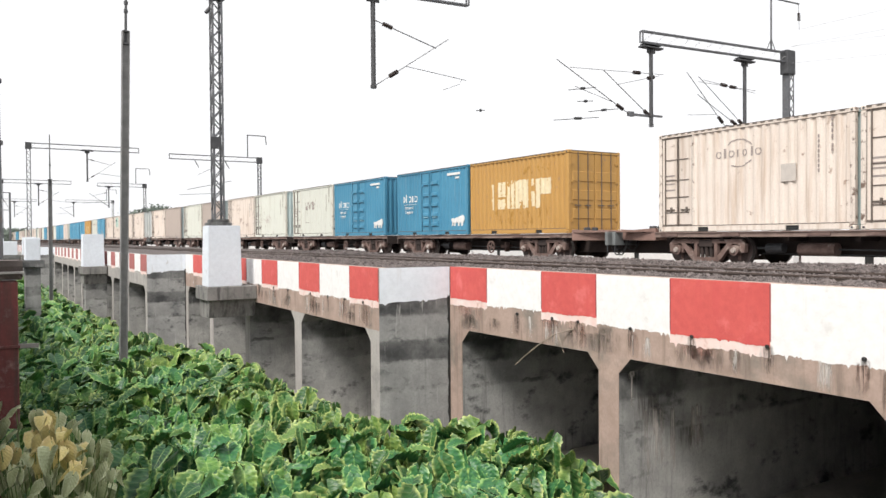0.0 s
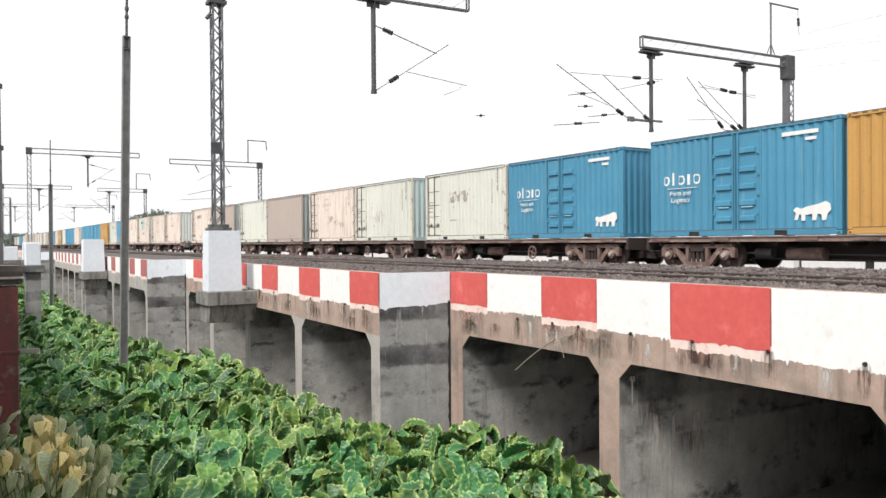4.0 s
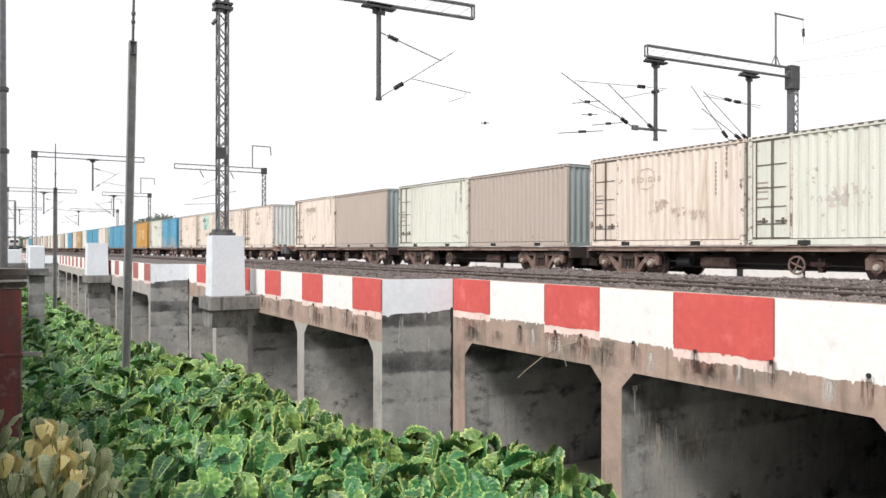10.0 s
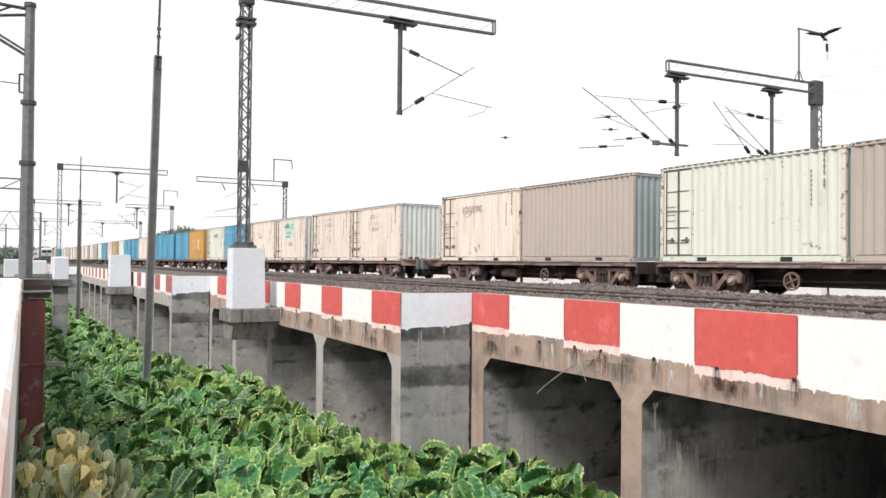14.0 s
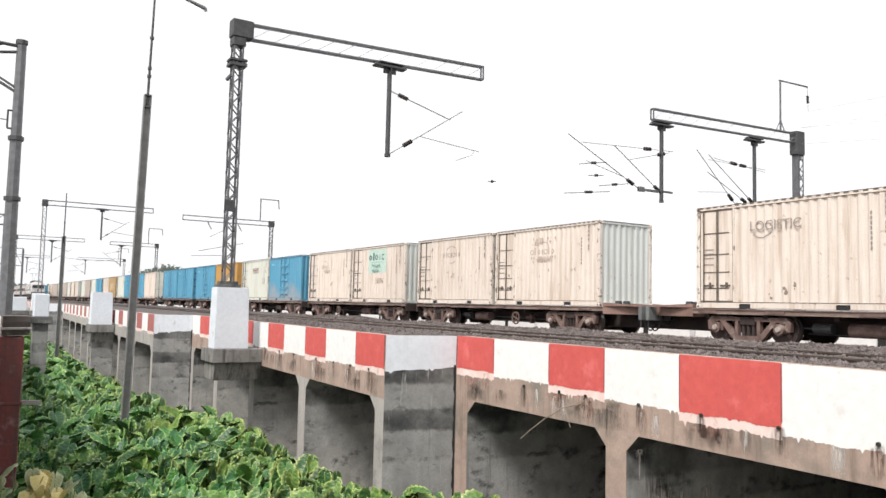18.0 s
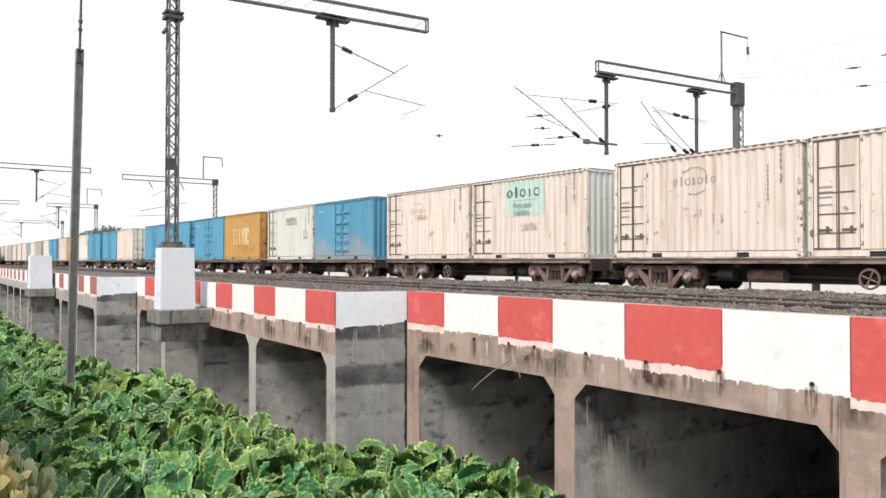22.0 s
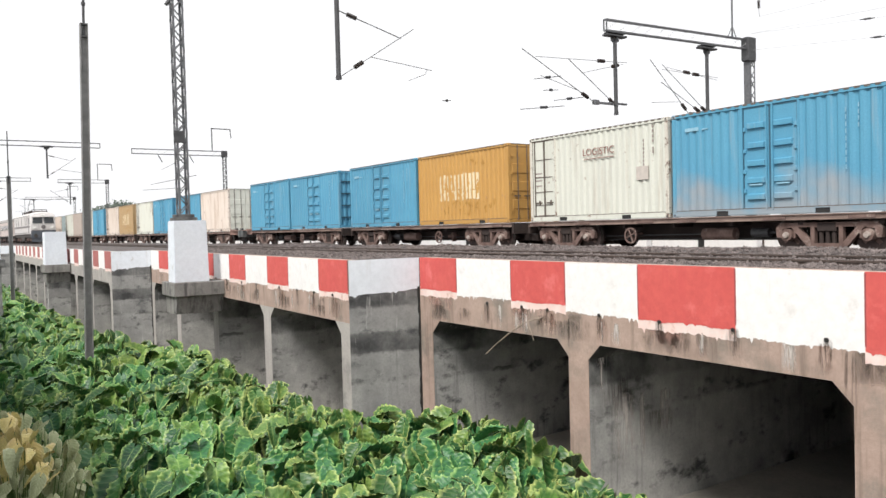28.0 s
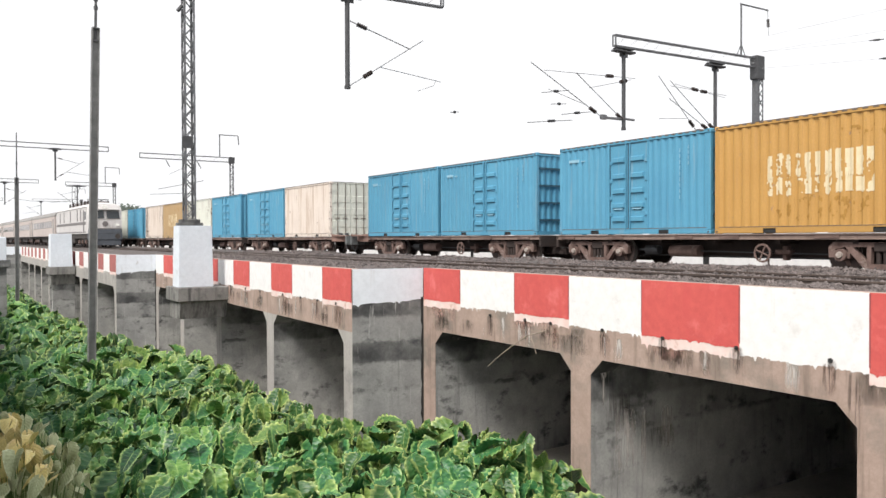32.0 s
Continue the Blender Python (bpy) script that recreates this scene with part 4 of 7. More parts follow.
def sheet_x(kind, y, depth=0.036, pitch=0.262, flat=0.072):
    """Where the pressed side sheet lies at y."""
    for a, b in SIDE_SPANS[kind]:
        if a <= y <= b:
            p = (b - a) / max(1, int(round((b - a) / pitch)))
            s, u = (p - 2 * flat) / 2, (y - a) % p
            if u < flat:
                return 0.02
            if u < flat + s:
                return 0.02 + depth * (u - flat) / s
            return 0.02 + (depth if u < 2 * flat + s else depth * (p - u) / s)
    return 0.02


def stencil(parent, kind, name, inside, y0, y1, z0, z1, material, label, cell=0.026, lift=0.007):
    """Paint that lies on the pressed sheet, wherever inside(y, z) holds."""
    ny, nz = max(1, int((y1 - y0) / cell)), max(1, int((z1 - z0) / cell))
    verts, faces, known = [], [], {}
    def corner(i, j):
        if (i, j) not in known:
            y = y0 + i * cell
            known[(i, j)] = len(verts)
            verts.append((sheet_x(kind, y) - lift, y, z0 + j * cell))
        return known[(i, j)]
    for i in range(ny):
        for j in range(nz):
            if inside(y0 + (i + 0.5) * cell, z0 + (j + 0.5) * cell):
                faces.append((corner(i, j), corner(i, j + 1), corner(i + 1, j + 1), corner(i + 1, j)))
    if not faces:
        return None
    me = bpy.data.meshes.new(name)
    me.from_pydata(verts, [], faces)
    ob = part(name, me, material, parent, label)
    if name.startswith("worn"):
        ob["kind"] = "stuff"
    return ob


def flaky(blocks, seed, wear=0.30, edge=0.03):
    """Painted blocks (y0, y1, z0, z1) with uneven edges, flaked away in places."""
    def inside(y, z):
        w = edge * noise.noise((y * 6, z * 6, seed))
        v = edge * noise.noise((y * 9, z * 2, seed + 5))
        if not any(a + w < y < b + w and c + v < z < d + v for a, b, c, d in blocks):
            return False
        return noise.noise((y * 4.5, z * 3.0, seed + 9)) + 0.5 * noise.noise((y * 14, z * 11, seed + 3)) < wear
    return inside


def worn(y0, y1, z0, z1, seed, keep=0.05):
    """Remains of old print: broken upright flecks on the outer faces of the ribs."""
    def inside(y, z):
        e = min(1.0, 6 * min(y - y0, y1 - y) / (y1 - y0), 6 * min(z - z0, z1 - z) / (z1 - z0))
        return noise.noise((y * 7.0, z * 3.2, seed)) + 0.6 * noise.noise((y * 20, z * 12, seed + 4)) > keep + 0.3 * (1 - e)
    return inside


def word(parent, text, y, z, size, material, label):
    """Real lettering that reads from the near side; y is its left end."""
    c = bpy.data.curves.new("lettering", "FONT")
    c.body, c.size, c.extrude = text, size, 0.004
    tmp = new("lettering_source", c)
    bpy.context.view_layer.update()
    me = bpy.data.meshes.new_from_object(tmp.evaluated_get(bpy.context.evaluated_depsgraph_get()))
    bpy.data.objects.remove(tmp)
    me.materials.clear()
    ob = part("lettering", me, material, parent, label)
    ob.matrix_basis = pose(-0.006, y, z, 90, 0, -90)
    return ob


def bars(y, z, h, widths, gap=0.05):
    """A row of upright bars that stands for a word, running from y towards the leading end."""
    out = []
    for w in widths:
        out.append((y - w, y, z, z + h * (0.75 + 0.25 * ((len(out) * 7) % 3) / 2)))
        y -= w + gap
    return out


def loft_emblem():
    """A flat striding beast shape, as one outline."""
    bm = bmesh.new()
    pts = [(1.28, 0.62), (1.2, 0.7), (1.05, 0.66), (0.85, 0.72), (0.6, 0.76), (0.42, 0.82), (0.3, 0.76), (0.28, 0.6), (0.36, 0.52), (0.4, 0.36), (0.5, 0.36), (0.52, 0.5), (0.62, 0.52), (0.66, 0.36), (0.76, 0.36), (0.76, 0.52), (0.95, 0.5), (0.95, 0.36), (1.05, 0.36), (1.06, 0.52), (1.12, 0.5), (1.15, 0.38), (1.25, 0.38), (1.2, 0.55)]
    a = [bm.verts.new((0.0, y, z)) for y, z in pts]
    b = [bm.verts.new((0.03, y, z)) for y, z in pts]
    for i in range(len(a)):
        bm.faces.new((a[i], b[i], b[(i + 1) % len(a)], a[(i + 1) % len(a)]))
    bm.faces.new(a)
    bm.faces.new(b[::-1])
    bmesh.ops.recalc_face_normals(bm, faces=bm.faces[:])
    return bm


# ---- wagons ----
def bogie_thing():
    root = empty("bogie")
    for s in (-1, 1):
        x = s * 1.02
        bm = bmesh.new()
        # cast side frame: top bar, two slanting legs, spring seat
        for x0, x1 in ((x - 0.07, x + 0.07),):
            prism(bm, [(-1.3, 0.36), (-1.32, 0.6), (-1.2, 0.72), (1.2, 0.72), (1.32, 0.6), (1.3, 0.36), (1.18, 0.36), (1.14, 0.56), (0.9, 0.61), (-0.9, 0.61), (-1.14, 0.56), (-1.18, 0.36)], x0, x1)
            for q in (-1, 1):
                prism(bm, [(q * 0.92, 0.62), (q * 0.74, 0.62), (q * 0.32, 0.17), (q * 0.52, 0.17)], x0, x1)
                prism(bm, [(q * 0.40, 0.62), (q * 0.30, 0.62), (q * 0.30, 0.17), (q * 0.40, 0.17)], x0, x1)
                prism(bm, [(q * 0.84, 0.58), (q * 0.78, 0.58), (q * 0.8, 0.34), (q * 0.86, 0.34)], x0, x1)
            prism(bm, [(-0.58, 0.22), (0.58, 0.22), (0.44, 0.10), (-0.44, 0.10)], x0, x1)
        part("side_frame", bm, BOGIE_STEEL, root, "dusty cast steel side frame")
        for q in (-1, 1):
            part("axle_box", tubes(((x - 0.1 * s, q * 1.0, 0.42), (x + 0.14 * s, q * 1.0, 0.42), 0.15), n=12), BOGIE_STEEL, root, "round axle box")
            part("hub_cap", tubes(((x + 0.135 * s, q * 1.0, 0.42), (x + 0.19 * s, q * 1.0, 0.42), 0.085, 0.07), n=10), HUB_STEEL, root, "pale dusty bearing cap")
        for q in (-0.16, 0.0, 0.16):
            part("spring", tubes(((x, q, 0.2), (x, q, 0.5), 0.055), n=8), GEAR_STEEL, root)
    part("bolster", boxes((-1.1, 1.1, -0.24, 0.24, 0.5, 0.72), bevel=0.02), GEAR_STEEL, root)
    for q in (-1, 1):
        bm = tubes(((-0.9, q, 0.42), (0.9, q, 0.42), 0.075), n=10)
        for s in (-1, 1):
            tube(bm, (s * 0.77, q, 0.42), (s * 0.90, q, 0.42), 0.42, 28)
            tube(bm, (s * 0.75, q, 0.42), (s * 0.775, q, 0.42), 0.45, 28)
        for v in bm.verts:
            v.co.y -= q
            v.co.z -= 0.42
        w = part("wheelset", bm, WHEEL_STEEL, root)
        w.location = (0, q, 0.42)
        for s in (-1, 1):
            part("tread", ring(0.418, 0.424, 0.78, 0.895, sides=(s,)), BRIGHT_STEEL, w, "bright worn wheel tread")
        part("wheel_face", boxes((-0.905, -0.9, -0.28, 0.28, -0.05, 0.05), (-0.905, -0.9, -0.05, 0.05, -0.28, 0.28)), BOGIE_STEEL, w)
    return root


def ring(r0, r1, x0, x1, n=28, sides=(-1, 1)):
    bm = bmesh.new()
    for s in sides:
        rows = []
        for k in range(n):
            c, d = math.cos(k * math.tau / n), math.sin(k * math.tau / n)
            rows.append([bm.verts.new((s * x, r * c, r * d)) for x, r in ((x0, r1), (x1, r1), (x1, r0), (x0, r0))])
        for k in range(n):
            a, b = rows[k], rows[(k + 1) % n]
            for i in range(4):
                bm.faces.new((a[i], a[(i + 1) % 4], b[(i + 1) % 4], b[i]))
    bmesh.ops.recalc_face_normals(bm, faces=bm.faces[:])
    return bm


WL = 12.25


def extrude_y(outline, y0, y1):
    """An outline of (x, z), drawn out along y."""
    bm = bmesh.new()
    a, b = [bm.verts.new((x, y0, z)) for x, z in outline], [bm.verts.new((x, y1, z)) for x, z in outline]
    for i in range(len(a)):
        bm.faces.new((a[i], a[(i + 1) % len(a)], b[(i + 1) % len(a)], b[i]))
    bm.faces.new(a)
    bm.faces.new(b[::-1])
    bmesh.ops.recalc_face_normals(bm, faces=bm.faces[:])
    return bm



HEAD_STEEL = surface("grey_blue_head_stock_paint", (0.2, 0.215, 0.215), (0.12, 0.125, 0.125), 3.0, 0.8, 0.0, 0.2, moved=True)
PLATFORM = surface("red_brown_platform_steel", (0.30, 0.185, 0.155), (0.2, 0.125, 0.1), 3.0, 0.8, 0.0, 0.2, moved=True)


def wagon(front, rear, label, turned=False):
    """A container flat wagon; y 0 to WL lies under its boxes; front, rear: length of the ends beyond. z 0 is the rail."""
    root = tagged(empty("flat_wagon"), label, "wagon", "wagons of the train")
    D = 0.935
    for x in (-1.19, 1.17):
        part("side_sill", extrude_y([(x + 0.03, D), (x + 0.03, D - 0.15), (x - 0.02, D - 0.15), (x - 0.02, D - 0.13), (x, D - 0.12), (x, D - 0.05), (x - 0.03, D - 0.03), (x - 0.03, D)], -0.15, WL + 0.15), WAGON_STEEL, root, "dusty brown steel side sill")
    part("centre_sill", boxes((-0.28, 0.28, -front + 0.1, WL + rear - 0.1, D - 0.66, D - 0.03)), GEAR_STEEL, root)
    for y in (0.25, 2.2, 4.2, 6.12, 8.0, 10.0, WL - 0.35):
        part("cross_bearer", boxes((-1.1, 1.1, y, y + 0.14, D - 0.26, D - 0.03)), GEAR_STEEL, root)
    for y in (0.4, 2.6, 5.3, 6.8, 9.4, WL - 0.7):
        part("placard", boxes((-1.225, -1.2, y, y + 0.62, D - 0.125, D - 0.05)), BOGIE_STEEL, root, "dusty steel plate")
    for y, e, q in ((-0.15, front, -1), (WL + 0.15, rear, 1)):
        if e > 1.0:
            bm = bmesh.new()
            m = y + q * (e - 0.3)
            slab(bm, ((-1.2, y), (1.2, y), (0.9, m), (-0.9, m)), D - 0.24, D + 0.02)
            part("end_platform", bm, PLATFORM, root, "red-brown sloping end platform")
            part("head_stock", boxes((-1.25, 1.25, m - 0.07, m + 0.07, D - 0.4, D + 0.03), bevel=0.01), HEAD_STEEL, root, "grey-blue head stock")
            for x0 in (-0.95, -0.6):
                u = y + q * 0.4
                part("locking_post", boxes((x0, x0 + 0.16, u - 0.1, u + 0.1, D, D + 0.2), bevel=0.02), DARK_STEEL, root, "dark locking post")
            for x0, x1 in ((-1.2, -1.08), (1.08, 1.2), (-0.1, 0.1)):
                part("platform_beam", prism(bmesh.new(), [(y, D + 0.02), (y, D + 0.13), (m, D + 0.05), (m, D + 0.02)], x0, x1), PLATFORM, root, "red-brown tapered beam")
            for k in range(1, 4):
                u = y + (m - y) * k / 4
                part("tread_bar", boxes((-0.9, 0.9, u - 0.04, u + 0.04, D + 0.036, D + 0.07)), WAGON_STEEL, root, "dusty tread bar")
            part("coupler", boxes((-0.13, 0.13, min(m, m + q * 0.55), max(m, m + q * 0.55), D - 0.28, D - 0.04), (-0.2, 0.2, min(m + q * 0.35, m + q * 0.6), max(m + q * 0.35, m + q * 0.6), D - 0.33, D + 0.02), bevel=0.03), DARK_STEEL, root)
            bm = bmesh.new()
            pts = [Vector((-0.5, m + q * (0.05 + 0.09 * i), D - 0.2 - 0.38 * math.sin(i / 8 * math.pi))) for i in range(9)]
            for a, b in zip(pts, pts[1:]):
                tube(bm, a, b, 0.025, 6)
            part("brake_hose", bm, BLACK_RUBBER, root, "hanging black air hose")
            bm = bmesh.new()
            pts = [Vector((-0.85, m + q * (-0.1 + 0.1 * i), D - 0.22 - 0.5 * math.sin(i / 7 * math.pi))) for i in range(8)]
            for a, b in zip(pts, pts[1:]):
                tube(bm, a, b, 0.022, 6)
            part("brake_hose", bm, BLACK_RUBBER, root, "hanging black air hose")
            part("uncoupling_rod", tubes(((-1.2, m, D - 0.1), (-1.2, m, D - 0.62), 0.018), ((-1.2, m, D - 0.1), (-0.2, m + q * 0.1, D - 0.06), 0.018), n=6), DARK_STEEL, root)
            # black plates stand for the shade inside the platform's openings
            for e0 in (-1.12, 0.2):
                part("platform_well", boxes((e0, e0 + 0.92, min(y, m) + 0.25, max(y, m) - 0.25, D + 0.012, D + 0.035)), BLACK_RUBBER, root, "black plate for a dark opening in the platform")
        else:
            part("head_stock", boxes((-1.2, 1.2, y - 0.05, y + 0.05, D - 0.4, D), bevel=0.01), GEAR_STEEL, root)
            part("drawbar", boxes((-0.1, 0.1, min(y, y + q * e), max(y, y + q * e), D - 0.28, D - 0.08)), DARK_STEEL, root)
            part("brake_hose", tubes(((-0.4, y, D - 0.25), (-0.4, y + q * e * 0.5, D - 0.45), 0.025), ((-0.4, y + q * e * 0.5, D - 0.45), (-0.4, y + q * e, D - 0.3), 0.025), n=6), BLACK_RUBBER, root)
    frame_parts = set(root.children)
    part("air_reservoir", tubes(((-0.75, 6.9, 0.46), (-0.75, 7.9, 0.46), 0.17), n=14), BOGIE_STEEL, root, "dusty air reservoir")
    part("brake_cylinder", tubes(((-0.7, 8.4, 0.48), (-0.7, 8.9, 0.48), 0.13), ((-0.7, 8.9, 0.48), (-0.7, 9.3, 0.48), 0.03), n=12), DARK_STEEL, root)
    part("brake_rod", tubes(((-0.7, 3.1, 0.42), (-0.7, 6.9, 0.46), 0.02), ((-0.5, 3.0, 0.3), (-0.5, 9.2, 0.33), 0.02), n=6), DARK_STEEL, root)
    part("brake_lever", boxes((-0.8, -0.6, 4.2, 4.32, 0.25, 0.62), (-0.85, -0.55, 4.1, 4.5, 0.4, 0.52), bevel=0.015), BOGIE_STEEL, root)
    bm = ring(0.195, 0.245, -0.02, 0.02, 20)
    for k in range(4):
        a = 0.4 + k * math.tau / 4
        tube(bm, (0, 0, 0), (0, 0.21 * math.cos(a), 0.21 * math.sin(a)), 0.024, 6)
    wheel = part("hand_wheel", bm, BOGIE_STEEL, root, "dusty four-spoked brake hand wheel")
    wheel.location = (-1.23, 4.6, 0.44)
    part("hand_wheel_shaft", tubes(((-1.23, 4.6, 0.44), (-0.3, 4.6, 0.44), 0.02), n=6), DARK_STEEL, root)
    if turned:
        # the brake gear lies the other way about
        for ob in [o for o in root.children if o not in frame_parts]:
            ob.matrix_basis = Matrix.Translation((0, WL, 0)) @ Matrix.Diagonal((1, -1, 1, 1)) @ ob.matrix_basis
    for y in (1.62, WL - 1.62):
        b = bogie_thing()
        b.parent = root
        b.location = (0, y, 0)
    return root


WHEELS = []
TRAIN = []
CAR = {
    "cream": container("side_door_end", CREAM, END_GREEN, "cream corrugated steel container with side doors, rust-stained", WORN_CREAM),
    "pale": container("side_door_end", PALE_GREEN, END_GREEN, "pale green-white corrugated container with side doors", WORN_GREEN),
    "blue": container("side_door_middle", BLUE, BLUE, "blue corrugated steel container with doors amid its side"),
    "yellow": container("end_door", YELLOW, YELLOW, "ochre yellow container with flaking cream lettering"),
    "brown": container("plain", BROWN, END_SLATE, "plain grey-brown corrugated steel container"),
    "end": container("end_door", CREAM, PALE_GREEN, "cream container with barred end doors", WORN_CREAM),
}
FLAT = {
    "mid": wagon(0.6, 0.6, "brown steel container flat wagon coupled mid-train"),
    "turned": wagon(0.6, 0.6, "brown steel container flat wagon with turned brake gear", True),
    "front": wagon(2.03, 0.6, "brown steel container flat wagon with a leading coupler platform"),
    "rear": wagon(0.6, 2.03, "brown steel container flat wagon with a trailing coupler platform"),
}
used = set()


def take(protos, key):
    """The first of a kind is the thing itself, the rest are copies."""
    if key not in used:
        used.add(key)
        return protos[key]
    return copy_thing(protos[key], pose(0, 0, 0))


# box by the leading end, box behind it, counted from the wagon with the first gap
LOADS = [(-1, "cream", "cream"), (0, "yellow", "blue"), (1, "blue", "pale"), (2, "pale", "cream"), (3, "brown", "pale"), (4, "brown", "cream"),
         (5, "cream", "cream"), (6, "cream", "cream"), (7, "blue", "pale"), (8, "yellow", "blue"), (9, "blue", "blue"), (10, "end", "blue"),
         (11, "blue", "pale"), (12, "yellow", "cream"), (13, "blue", "pale"), (14, "brown", "pale"), (15, "cream", "cream"), (16, "pale", "brown"),
         (17, "cream", "pale"), (18, "brown", "brown"), (19, "cream", "pale"), (20, "blue", "blue"), (21, "pale", "cream"), (22, "brown", "pale")]


def wagon_offset(i):
    return 13.4 * i + 2.9 * (i // 5)


DECK = TRAIN_RAIL + 0.945
named, box_kind, kind_of = {}, {}, {}
BOX_KIND = {"cream": "side_door_end", "pale": "side_door_end", "blue": "side_door_middle", "yellow": "end_door", "brown": "plain", "end": "end_door"}
for i, lead, trail in LOADS:
    kind = "front" if i % 5 == 0 else "rear" if i % 5 == 4 else "turned" if i in (3, 6, 7, 11, 12, 16, 17) else "mid"
    w = take(FLAT, kind)
    TRAIN.append((w, TRAIN_TRACK, wagon_offset(i), TRAIN_RAIL))
    if i <= 11:
        WHEELS += [o for o in w.children_recursive if o.name.startswith("wheelset")]
    for k, (key, dy) in enumerate(((lead, 0.0), (trail, WL - CL))):
        c = take(CAR, key)
        named[(i, k)] = c
        box_kind[(i, k)] = BOX_KIND[key]
        kind_of[c.name] = BOX_KIND[key]
        TRAIN.append((c, TRAIN_TRACK - CW / 2, wagon_offset(i) + dy, DECK))


# paint marks on single boxes: k 0 is the leading box, 1 the one behind
def curl(parent, cy, cz, ry, rz, a0, a1, w, material, label, name="brand_ring", lift=0.007):
    """One bent stroke, part of an ellipse, painted on the near side."""
    w = max(w, 0.018)
    def inside(y, z):
        p, q = (y - cy) / ry, (z - cz) / rz
        return abs(math.hypot(p, q) - 1) * 0.5 * (ry + rz) < w and (math.degrees(math.atan2(q, p)) - a0) % 360 <= a1 - a0
    return stencil(parent, kind_of[parent.name], name, inside, cy - ry - w, cy + ry + w, cz - rz - w, cz + rz + w, material, label, 0.017, lift)


def brand_strokes(c, y, z, h, pitch, count, mat, label, lift=0.007):
    """Rings and upright bars by turns in place of a trade name."""
    for k in range(count):
        yy = y - pitch * (k + 0.5)
        if k % 2 == 0:
            curl(c, yy, z + h / 2, 0.34 * pitch, 0.40 * h, 0, 360, 0.085 * pitch, mat, label, "brand_stroke", lift)
        else:
            stencil(c, kind_of[c.name], "brand_stroke", lambda a, b: True, yy - 0.14 * pitch, yy + 0.16 * pitch, z, z + h * (1.3 if k % 4 == 1 else 1.0), mat, label, 0.02, lift)


def brand_script(c, y, z, s, mat, ring=True):
    brand_strokes(c, y, z, 0.2 * s, 0.2 * s, 7, mat, "faded grey brand mark")
    if ring:
        curl(c, y - 0.72 * s, z + 0.1, 0.44 * s, 0.36 * s, 40, 150, 0.014, mat, "thin faded ring mark")
        curl(c, y - 0.72 * s, z + 0.1, 0.44 * s, 0.34 * s, 215, 300, 0.014, mat, "thin faded ring mark")


def scuffs(key, spots, mat, label, seed, keep=0.05):
    """Worn patches of old stencil."""
    for k, (y0, y1, z0, z1) in enumerate(spots):
        stencil(named[key], box_kind[key], "worn_print", worn(y0, y1, z0, z1, seed * 7.3 + k, keep), y0, y1, z0, z1, mat, label, 0.022)


PALE_PATCH = surface("pale_grey_patch", (0.46, 0.42, 0.385), (0.58, 0.53, 0.48), 6.0, 0.7, bump=0)
RUST_SCUFF = surface("rusty_scuff", (0.34, 0.175, 0.04), (0.44, 0.24, 0.048), 7.0, 0.8, bump=0)
SCUFF = surface("brown_scuff", (0.36, 0.285, 0.245), (0.55, 0.45, 0.385), 7.0, 0.8, bump=0)
brand_script(named[(-1, 1)], 4.0, 2.0, 1.05, MARK_GREY)
mark(named[(-1, 1)], "faded_patch", [(1.53, 1.95, 1.25, 1.7)], PALE_PATCH, "faded grey square")
brand_script(named[(5, 1)], 3.9, 2.0, 1.05, MARK_GREY)
scuffs((5, 1), [(2.9, 3.5, 1.1, 1.4), (2.2, 2.6, 0.9, 1.2)], SCUFF, "worn stencil remains", 1)
brand_script(named[(5, 0)], 3.8, 1.85, 1.0, SCUFF)
scuffs((5, 0), [(2.3, 3.7, 2.2, 2.5), (2.3, 3.8, 1.55, 1.8), (1.2, 1.5, 1.2, 1.35)], SCUFF, "worn stencil remains", 2)
brand_script(named[(6, 1)], 4.2, 1.9, 0.9, SCUFF)
scuffs((6, 1), [(2.9, 4.1, 1.6, 1.85), (2.4, 3.0, 0.9, 1.15)], SCUFF, "worn stencil remains", 3)
scuffs((6, 0), [(2.2, 3.2, 0.95, 1.25)], SCUFF, "worn stencil remains", 4)
brand_script(named[(2, 1)], 4.2, 1.95, 0.9, SCUFF)
scuffs((2, 1), [(1.9, 2.6, 0.85, 1.15), (2.5, 3.3, 1.0, 1.4), (1.2, 1.9, 0.7, 1.05)], SCUFF, "worn stencil remains", 5)
scuffs((2, 0), [(2.6, 4.3, 0.92, 1.25), (2.6, 3.9, 1.2, 1.5)], PALE_PATCH, "faded stencil block", 6)
scuffs((1, 1), [(2.6, 4.1, 1.55, 2.05), (3.0, 4.4, 0.8, 0.86)], MARK_GREY, "faded stencil block", 7)
word(named[(4, 1)], "LOGISTIC", 4.25, 2.1, 0.36, MARK_GREY, "faded grey stencilled word")
curl(named[(4, 1)], 3.9, 2.12, 0.3, 0.22, 200, 330, 0.014, MARK_GREY, "thin faded ring mark")
word(named[(7, 1)], "LOGISTIC", 3.45, 2.06, 0.32, MARK_BROWN, "brown stencilled word")
mark(named[(7, 1)], "underline", [(2.1, 3.4, 1.94, 1.96)], MARK_BROWN, "thin brown line")
mark(named[(7, 1)], "faded_patch", [(0.75, 1.2, 1.15, 1.55)], PALE_PATCH, "faded grey square")
c = named[(6, 0)]
stencil(c, kind_of[c.name], "sticker", lambda y, z: True, 2.03, 4.08, 1.5, 2.72, MARK_GREEN, "pale green square sticker", 0.026, 0.006)
